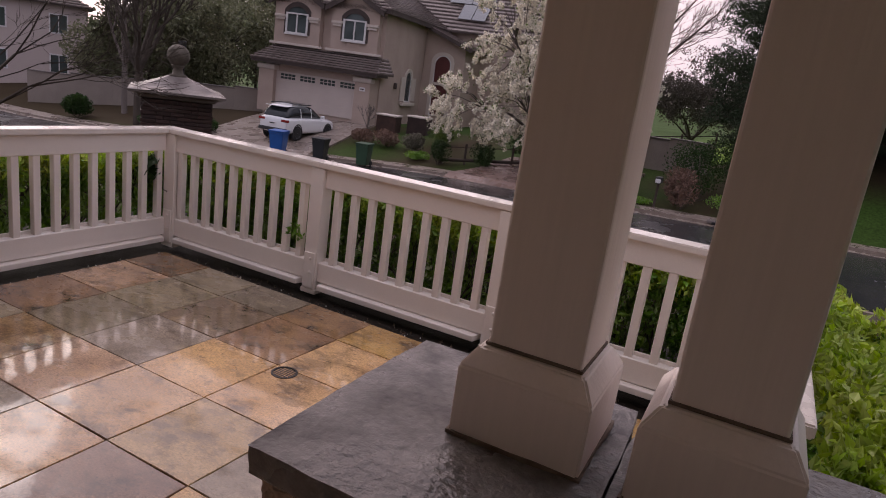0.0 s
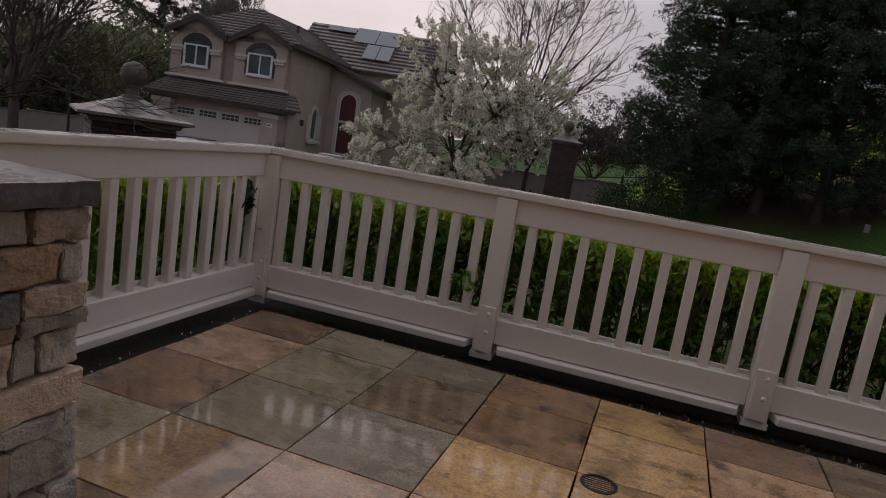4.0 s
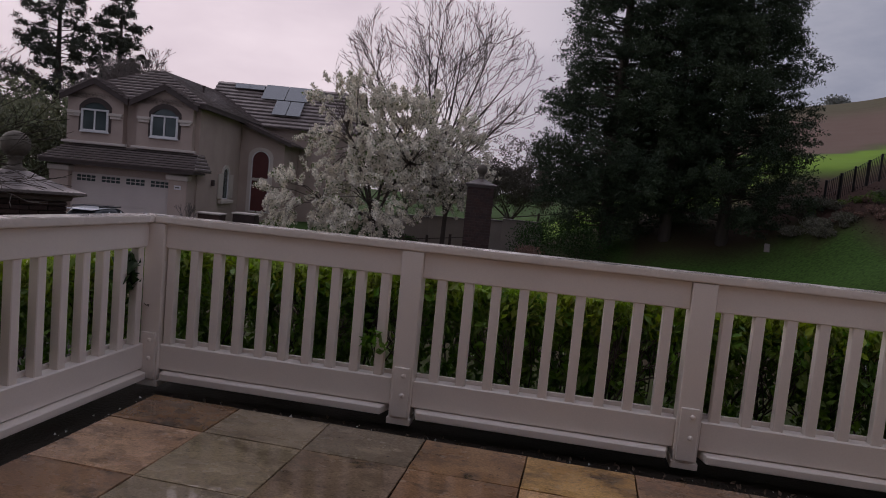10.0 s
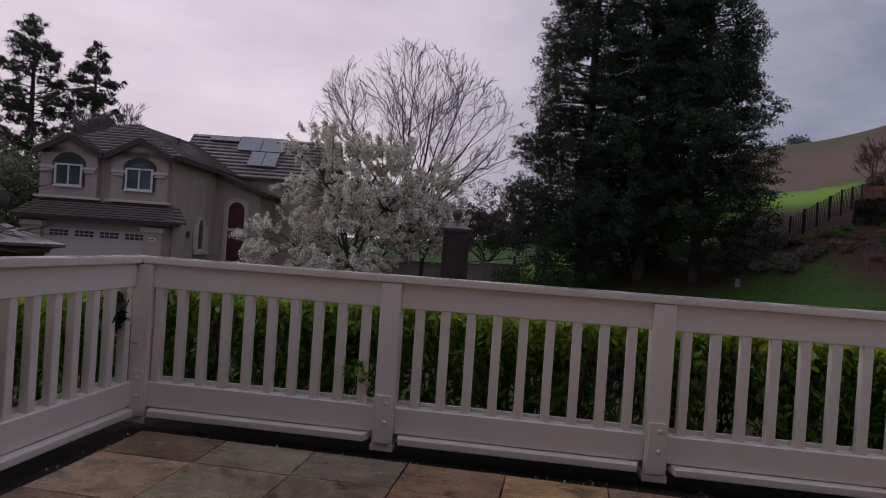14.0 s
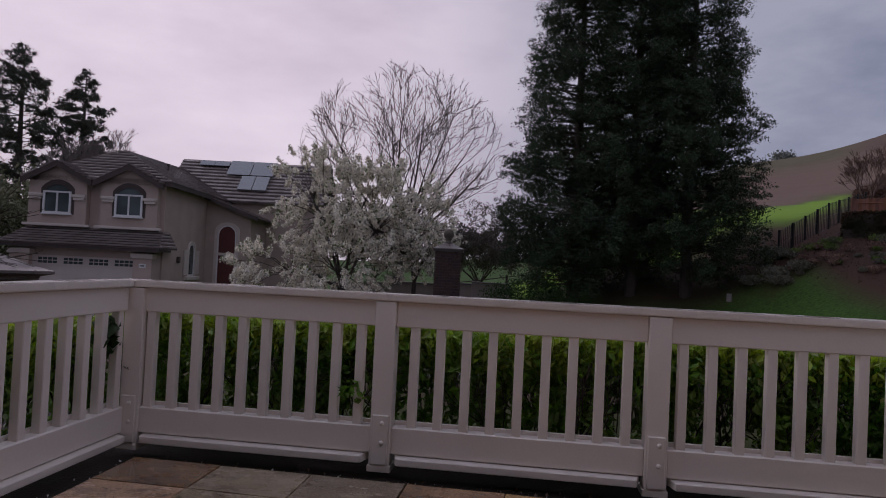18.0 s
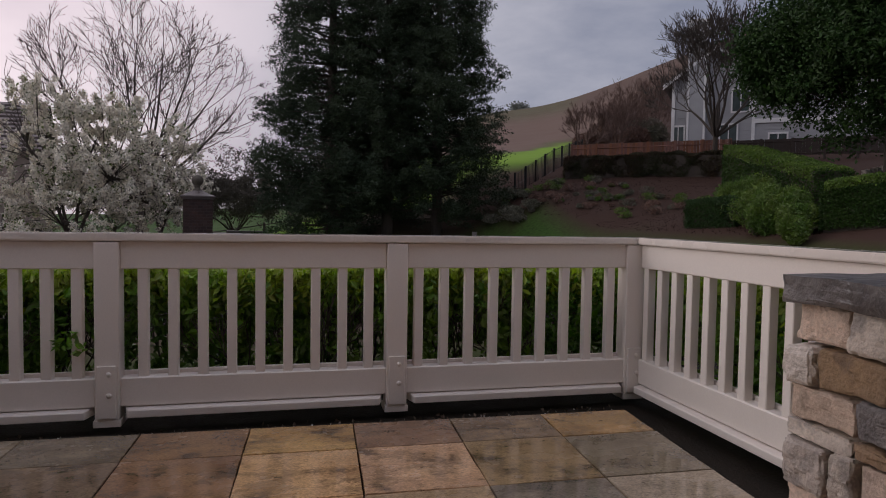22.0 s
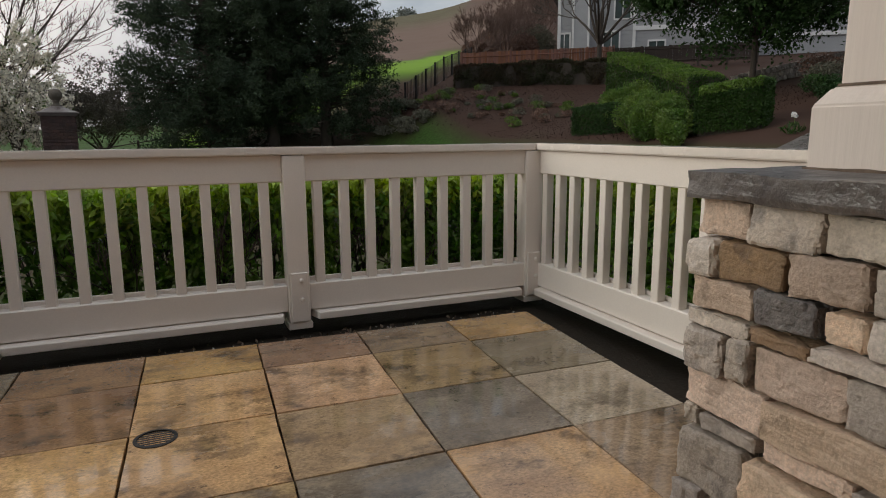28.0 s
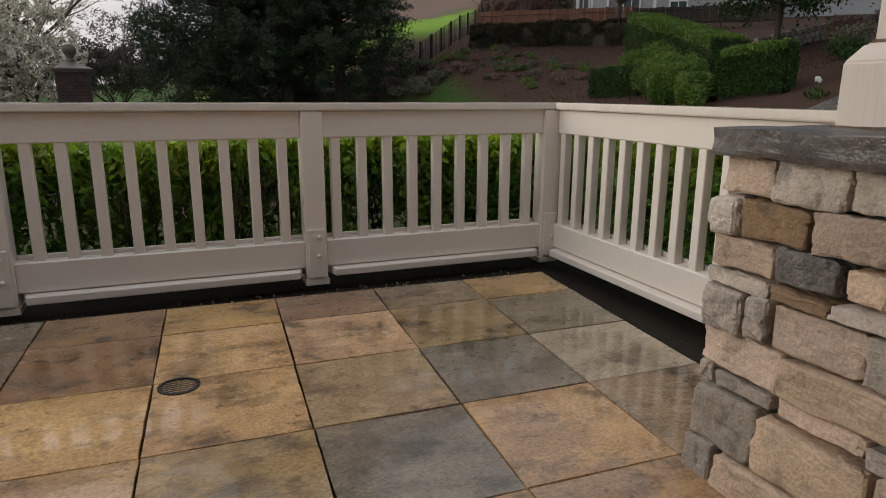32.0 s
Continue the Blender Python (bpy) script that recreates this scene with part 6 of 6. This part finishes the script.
bare_tree(gz(-34, 25.5), 12, 102, "leafless street tree across the road", 6, 0.016, 0.5, first=0.6, r=0.2)
bare_tree(gz(-6.7, 1.4), 6.6, 103, "leafless tree beside the patio with rain on its twigs", 5, 0.004, 0.55, first=1.5, r=0.06, trunk=0.12, limbs=9, reach=0.26, material=BARK, lift=0.03)
bare_tree(gz(-38, 52), 14, 104, "leafless tree behind the stucco house", 6, 0.02, 0.5, first=0.6, r=0.2)
shrub(gz(-34.5, 22.6), 1.1, 0.8, 110, "rounded dark green shrub across the bend", LEAF_D, 2200, 0.1)
shrub(gz(-28.5, 23.6), 1.1, 0.5, 111, "low dark shrub before the boundary wall", LEAF_D, 2200, 0.1)
shrub(gz(-25.2, 24.2), 0.9, 0.55, 112, "low dark shrub before the boundary wall", LEAF_D, 2000, 0.1)
ob = thing("street_lamp", gz(-26.3, 23.4), "dark street lamp post with a box lantern", "street lamp")
part("pole", lathe([(0.09, -0.2), (0.07, 2.0), (0.055, 5.0)], 10), IRON, ob)
part("lantern", box((-0.32, -0.17, 4.6), (0.02, 0.17, 5.1), 0.03), IRON, ob)


def simple_house(at, rz, w, d, h, label, wall, roofz=2.0, rows=((1.0, 3), (4.0, 3))):
    """A plain neighbour: walls, hip roof, framed windows on the front and on the side."""
    ob = thing("house", at, label, "house", "houses", rz)
    part("wall", box((0, 0, -1.5), (w, d, h)), wall, ob)
    e = 0.5
    A, B, C, D = (-e, -e, h), (w + e, -e, h), (w + e, d + e, h), (-e, d + e, h)
    r0, r1 = (w * 0.35, d / 2, h + roofz), (w * 0.65, d / 2, h + roofz)
    roof_plane(ob, A, B, r0, r1, 0.5)
    roof_plane(ob, B, C, r1, r1, 0.5)
    roof_plane(ob, C, D, r1, r0, 0.5)
    roof_plane(ob, D, A, r0, r0, 0.5)
    for z, n in rows:
        for k in range(n):
            x = w * (k + 0.5) / n
            win = new("window")
            win.parent = ob
            win.location = (x, -0.02, z)
            part("frame", ring_prism([(-0.65, 0), (0.65, 0), (0.65, 1.5), (-0.65, 1.5)], [(-0.55, 0.1), (0.55, 0.1), (0.55, 1.4), (-0.55, 1.4)], -0.05, 0.03), VINYL, win)
            part("pane", box((-0.55, -0.01, 0.1), (0.55, 0.015, 1.4)), PANE, win)
            part("mullion", box((-0.03, -0.03, 0.1), (0.03, -0.012, 1.4)), VINYL, win)
    return ob


PINKWALL = mat("pale_pink_stucco", (0.55, 0.46, 0.44), 0.9, (0.48, 0.40, 0.38), 0.6, 0.6, 0.3, 20)
simple_house((-52, 20.9, -3.2), 57, 12, 9, 6.2, "pale pinkish two-storey house beyond the bend", PINKWALL)

# ---- the bank on the right: mulch, hedges, fences, grey house ----
clipped_hedge([gz(17.5, 30.0, -0.1), gz(20.9, 27.9, -0.1), gz(24.0, 24.9, -0.1)], 1.1, 1.12, 120, "dark clipped hedge along the top of the mulch bank", 26000, BRONZE, 0.055, loose=0.34)
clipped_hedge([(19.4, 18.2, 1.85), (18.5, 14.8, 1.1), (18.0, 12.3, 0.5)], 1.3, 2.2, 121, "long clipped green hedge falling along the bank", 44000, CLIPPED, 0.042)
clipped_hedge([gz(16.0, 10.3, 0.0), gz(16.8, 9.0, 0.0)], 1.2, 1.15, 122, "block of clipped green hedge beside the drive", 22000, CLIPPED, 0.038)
clipped_hedge([gz(15.9, 15.8, -0.05), gz(16.3, 14.0, -0.05)], 0.9, 0.9, 123, "low clipped box hedge on the mulch", 12000, LEAF_D, 0.04)
rng_s = random.Random(79)
for k in range(19):
    u = k / 18
    x, y = 17.4 - 2.3 * u + rng_s.uniform(-0.55, 0.4), 15.6 - 5.6 * u + rng_s.uniform(-0.5, 0.5)
    r = (1.05 - 0.55 * u) * rng_s.uniform(0.75, 1.0)
    shrub(gz(x, y, -0.1), r, r * rng_s.uniform(0.8, 1.1), 130 + k, "loose light green shrub between the hedges", SHRUB, 3600, 0.036, long=2.8)
rng_b = random.Random(77)
spots_b = [(rng_b.uniform(13.2, 21.5), rng_b.uniform(15, 29)) for _ in range(400)]
spots_b = [(x, y) for x, y in spots_b if (x - 12.6) + 0.55 * (y - 27) > 0.7 and y < 29.2 - 0.8 * (x - 17.5) and x + 0.2 * y < 24.3][:110]
for k, (x, y) in enumerate(spots_b):
    s = rng_b.uniform(0.16, 0.46)
    shrub(gz(x, y, -0.03), s, s * 0.55, 150 + k, "small sprouting plant on the mulch bank", rng_b.choice((SHRUB, SHRUB, FARLEAF, BROWN_LEAF, BROWN_LEAF)), 220, 0.045, "small_plant")
for k in range(9):
    x, y = 12.6 + rng_b.uniform(-0.8, 1.6), 27.5 + rng_b.uniform(-1.6, 2.0)
    shrub(gz(x, y, -0.03), 0.7, 0.3, 190 + k, "grey-green low plants by the redwood trunks", FARLEAF, 600, 0.06, "ground_cover")

FENCEW = mat("reddish_cedar", (0.24, 0.095, 0.055), 0.7, (0.17, 0.075, 0.05), 2.0, 0.8, 0.4, 25, per="object", stretch=(1, 1, 0.2))
run_of_posts("cedar_fence", gz(19.3, 33.3, 0.15), gz(26.6, 28.3, 0.15), 6, 1.1, ((0.2, 0.04), (0.85, 0.04)), FENCEW, "reddish cedar board fence above the hedge", "fence", 0.06, 60, 0.14)
run_of_posts("cedar_fence", gz(26.6, 28.3, 0.15), gz(33.0, 24.0, 0.15), 5, 1.0, ((0.2, 0.04), (0.85, 0.04)), TIMBER, "dark board fence above the hedge", "fence", 0.06, 50, 0.15)
run_of_posts("mesh_fence", gz(13.9, 28.3), gz(17.6, 32.0), 4, 1.3, ((1.25, 0.012), (0.65, 0.008), (0.08, 0.012)), IRON, "black post and mesh fence climbing the hill", "fence", 0.045, 30)
run_of_posts("mesh_fence", gz(17.6, 32.0), gz(22.2, 38.0), 4, 1.3, ((1.25, 0.012), (0.65, 0.008), (0.08, 0.012)), IRON, "black post and mesh fence climbing the hill", "fence", 0.045, 30)
run_of_posts("stone_edging", (11.2, 26.3, 0.45), (13.6, 25.2, 0.75), 1, 0.01, (), CAST, "pale stone edging at the lawn corner", "edging", 0.1)

for k, (x, y, h, s) in enumerate(((22.6, 38.5, 5.0, 1.3), (25.6, 39.4, 5.2, 1.1), (27.2, 43.0, 6.0, 1.0), (30.5, 46.5, 7.0, 0.9), (33.6, 48.5, 8.5, 0.7), (36.5, 52.0, 8.0, 0.8))):
    bare_tree(gz(x, y), h, 210 + k, "leafless reddish-brown tree on the hillside", 5, 0.011, 0.5, first=s, r=0.1, trunk=0.08, material=TWIGS, limbs=9, reach=0.27)
for k, (x, y, rx, rz) in enumerate(((27.6, 40.5, 1.7, 1.2), (29.6, 42.5, 1.9, 1.6), (27.0, 47, 1.6, 1.1), (30.0, 50, 1.8, 1.5), (33, 54, 2.2, 1.8), (37, 58, 2.4, 2.4))):
    shrub(gz(x, y), rx, rz, 220 + k, "mass of brown leafless scrub on the hillside", (BROWN_LEAF, FARLEAF)[k % 3 == 1], 5200, 0.07, "scrub", long=4.5)
bare_tree(gz(24.6, 26.9), 9.5, 230, "dark leafless tree before the grey house", 6, 0.012, 0.5, first=1.0, r=0.16, trunk=0.17, material=BARK, limbs=9)
leafy_tree(gz(22.2, 14.4), 9.3, 4.5, 231, "large dark glossy-leaved evergreen tree over the hedges", 170000, LEAF_D, 0.088, 0.2, crown=0.44, r=0.12)
leafy_tree(gz(27.0, 14.0), 9.0, 4.0, 232, "dark glossy-leaved evergreen tree beside the grey house", 24000, LEAF_D, 0.1, 0.22, crown=0.38, r=0.15)

for k, (x, y, rx, rz) in enumerate(((34, 14.5, 3.0, 2.2), (34.6, 10.4, 3.2, 2.0), (35.6, 6.0, 3.2, 2.4), (36.3, 1.6, 3.4, 2.2))):
    shrub(gz(x, y), rx, rz, 310 + k, "dense dark evergreen screen beyond the rubble wall", LEAF_D, 6000, 0.14, "evergreen_screen")

GREYWALL = mat("grey_lap_siding", (0.36, 0.355, 0.37), 0.7, (0.31, 0.305, 0.32), 0.8, 0.6, 0.2, 25)


def grey_house(at, rz):
    ob = thing("house", at, "grey lap-sided house with white trim and a chimney", "house", "houses", rz)
    part("wall", box((0, 0, -2.0), (13, 9, 5.6)), GREYWALL, ob)
    part("side_wing", box((13.04, 1.2, -3.5), (20.0, 9, 4.2)), GREYWALL, ob)
    roof_plane(ob, (13.04, 0.7, 4.2), (20.5, 0.7, 4.2), (13.04, 5.0, 6.4), (20.5, 5.0, 6.4), 0.5)
    part("trim_band", box((13.1, 1.08, 1.9), (20.0, 1.17, 2.15), 0.01), VINYL, ob)
    for k in range(24):
        part("siding_board", box((-0.03, -0.035, -0.4 + 0.25 * k), (13.03, -0.012, -0.18 + 0.25 * k)), GREYWALL, ob)
    g = prism([(-0.02, 5.6), (5.5, 5.6), (2.75, 7.6)], 8.9, m=Matrix.Translation((0, 0.0, 0)))
    part("gable", g, GREYWALL, ob)
    for s in (-1, 1):
        a, c = Vector((2.75 + s * 3.4, -0.6, 5.35)), Vector((2.75, -0.6, 7.85))
        bm = bmesh.new()
        slab(bm, a, c, c + Vector((0, 0.15, 0)), a + Vector((0, 0.15, 0)), 0.3)
        bmesh.ops.recalc_face_normals(bm, faces=bm.faces[:])
        part("rake_board", bm, VINYL, ob)
        roof_plane(ob, a, a + Vector((0, 10, 0)), c, c + Vector((0, 10, 0)), 0.5)
    roof_plane(ob, (5.6, -0.5, 5.6), (13.5, -0.5, 5.6), (5.6, 4.5, 8.0), (13.5, 4.5, 8.0), 0.5)
    part("trim_band", box((5.2, -0.12, 2.55), (13.1, -0.03, 2.85), 0.01), VINYL, ob)
    part("corner_board", box((-0.08, -0.09, -1.5), (0.14, 0.02, 5.6)), VINYL, ob)
    part("corner_board", box((5.0, -0.09, -1.5), (5.2, 0.02, 5.6)), VINYL, ob)
    part("chimney", box((1.0, -0.55, -1.5), (2.1, 0.2, 9.4), 0.02), GREYWALL, ob)
    for x in (0.95, 2.0):
        part("chimney_trim", box((x, -0.58, -1.0), (x + 0.14, -0.53, 9.4)), VINYL, ob)
    part("chimney_cap", box((0.85, -0.7, 9.4), (2.25, 0.35, 9.6), 0.02), VINYL, ob)
    for x, z, w, h in ((3.6, 0.2, 1.0, 2.3), (4.3, 3.4, 1.0, 1.4), (6.6, 0.5, 1.0, 1.3), (10.2, -0.6, 1.6, 1.5), (0.4, 0.2, 0.7, 2.3), (12.0, 3.4, 1.1, 1.4)):
        win = new("window")
        win.parent = ob
        win.location = (x, -0.04, z)
        part("frame", ring_prism([(-w / 2 - 0.1, -0.1), (w / 2 + 0.1, -0.1), (w / 2 + 0.1, h + 0.12), (-w / 2 - 0.1, h + 0.12)], [(-w / 2, 0), (w / 2, 0), (w / 2, h), (-w / 2, h)], -0.06, 0.03), VINYL, win)
        part("pane", box((-w / 2, -0.02, 0), (w / 2, 0.01, h)), PANE, win)
        part("mullion", box((-0.03, -0.04, 0), (0.03, -0.015, h)), VINYL, win)
    return ob


grey_house((28.6, 37.2, 5.2), -38)

RUBBLE = mat("pale_rubble", (0.30, 0.26, 0.22), 0.8, (0.20, 0.17, 0.15), 5, 0.8, 0.6, 20, per="object")
ob = thing("rubble_wall", (0, 0, 0), "low wall of pale rounded field stones", "stone wall")
for k in range(46):
    for r in range(3):
        u = k / 45
        x, y = 22.4 + 7.0 * u, 15.4 - 0.6 * u
        q = (x + R.uniform(-0.05, 0.05) + 0.09 * (r % 2), y + R.uniform(-0.03, 0.03), ground_z(x, y) + 0.1 + 0.2 * r)
        bm = rough_block((-0.11, -0.12, -0.105), (0.11, 0.12, 0.105), k * 3 + r, 1, 0.03, 0.04)
        part("field_stone", bm, RUBBLE, ob).location = q

DRIVE = mat("damp_drive", (0.13, 0.115, 0.105), 0.5, (0.09, 0.08, 0.075), 0.8, 0.8, 0.4, 25, gloss=(0.2, 0.6, 0.8))


def east_drive():
    verts, faces = [], []
    n = 24
    for k in range(n + 1):
        v = k / n
        for s in (-1, 1):
            x, y = 9.0 + 22 * v, 3.4 + 3.4 * v + s * (2.2 + 0.3 * math.sin(v * 3))
            verts.append((x, y, ground_z(x, y) + 0.05))
    for k in range(n):
        faces.append((2 * k, 2 * k + 2, 2 * k + 3, 2 * k + 1))
    ob = mesh_ob("drive_east", verts, faces, DRIVE)
    md = ob.modifiers.new("thick", "SOLIDIFY")
    md.thickness, md.offset = 0.25, -1
    tagged(ob, "damp grey drive beside the hedges", "driveway", kind="structure")


east_drive()
PETAL = mat("white_petal", (0.82, 0.80, 0.78), 0.6, None, 5, 0.2, 0.0, 40, thin=0.3)
ob = thing("white_flower", gz(15.9, 7.4), "single white iris bloom beside the drive", "flower")
tubes("stalk", [(Vector((0, 0, -0.05)), Vector((0.02, 0, 0.38)), 0.008, 0.006)], SHRUB, ob)
leaf_cloud("bloom", blob_points(np.random.default_rng(3), 22, (0.02, 0, 0.42), (0.06, 0.06, 0.07), 0.4), 0.065, PETAL, ob, 5, 0.3, 1.3)
leaf_cloud("foliage", blob_points(np.random.default_rng(4), 60, (0, 0, 0.12), (0.28, 0.24, 0.14), 0.3), 0.04, CLIPPED, ob, 6, 0.2, 5.0, 1.5)

# ---- small things on the patio ----
ob = thing("wet_leaf", (0.94, -0.115, -0.052), "pale fallen petal in the wet gutter", "petal")
leaf_cloud("petal", [(0, 0, 0.012), (0.02, 0.01, 0.012)], 0.04, PETAL, ob, 9, 0.1, 1.2, 3.0)
ob = thing("ivy_sprig", (-0.05, -0.06, 0.62), "dark green ivy sprig hanging on the corner post", "ivy")
g_ = np.random.default_rng(21)
leaf_cloud("foliage", blob_points(g_, 42, (-0.03, -0.06, 0.05), (0.07, 0.08, 0.16), 0.2), 0.07, LEAF_D, ob, 22, 0.15, 1.3, 0.1)
tubes("stem", [(Vector((-0.03, 0.03, -0.16)), Vector((-0.02, -0.03, 0.0)), 0.004, 0.004), (Vector((-0.02, -0.03, 0.0)), Vector((-0.04, -0.08, 0.16)), 0.004, 0.003)], BARK, ob)
ob = thing("twig_sprig", (1.40, 0.02, 0.40), "yellow-green sprig poking through the railing", "sprig")
leaf_cloud("foliage", blob_points(g_, 30, (0, 0, 0.03), (0.11, 0.05, 0.09), 0.2), 0.026, LEAF_H, ob, 23, 0.15, 2.0, 0.1)
tubes("stem", [(Vector((0.0, 0.16, -0.25)), Vector((0.0, 0.02, 0.05)), 0.004, 0.003)], BARK, ob)

# ---- loose bark chips over the mulch bank ----
CHIP = mat("bark_chip", (0.05, 0.031, 0.025), 0.9, (0.034, 0.021, 0.018), 3.0, 0.8, 0.0, 20, per="island", spec=0.1)
g_ = np.random.default_rng(61)
cx_, cy_ = g_.uniform(13.2, 23.0, 10000), g_.uniform(10.0, 31.0, 10000)
on_ = ((cx_ - 12.6) + 0.55 * (cy_ - 27) > 0.4) | (cx_ > 15.0)
tagged(leaf_cloud("bark_chips", [(a, b, ground_z(a, b) + 0.015) for a, b in zip(cx_[on_], cy_[on_])], 0.03, CHIP, None, 62, 0.2, 1.8, 0.6), "loose brown bark chips on the bank", "bark mulch", kind="stuff")
leafy_tree(gz(81, 213), 4.5, 5.0, 240, "lone far oak on the ridge", 1800, HAZE, 0.5, 0.2, "far_oak")

# pale flakes painted as drips and water glints, and grit, along the wet gutter round the flags
g_ = np.random.default_rng(91)
along_ = g_.uniform(0.1, 4.45, 46)
litter = [(a, -0.075 + 0.05 * b, -0.046) for a, b in zip(along_, g_.normal(0, 0.7, 46))] + [(0.06 + 0.03 * b, a, -0.046) for a, b in zip(g_.uniform(-1.6, -0.1, 18), g_.normal(0, 0.7, 18))]
tagged(leaf_cloud("fallen_petals", litter, 0.010, PETAL, None, 92, 0.2, 1.3, 1.5, jitter=0.6), "small pale flakes in the wet gutter, for water drops and glints", "petals", kind="stuff")
grit = [(a, -0.07 + 0.06 * b, -0.046) for a, b in zip(g_.uniform(0.05, 4.5, 200), g_.normal(0, 0.7, 200))]
tagged(leaf_cloud("leaf_litter", grit, 0.014, DIRT, None, 93, 0.3, 1.6, 1.5, jitter=0.6), "brown scraps of leaf in the wet gutter", "leaf litter", kind="stuff")
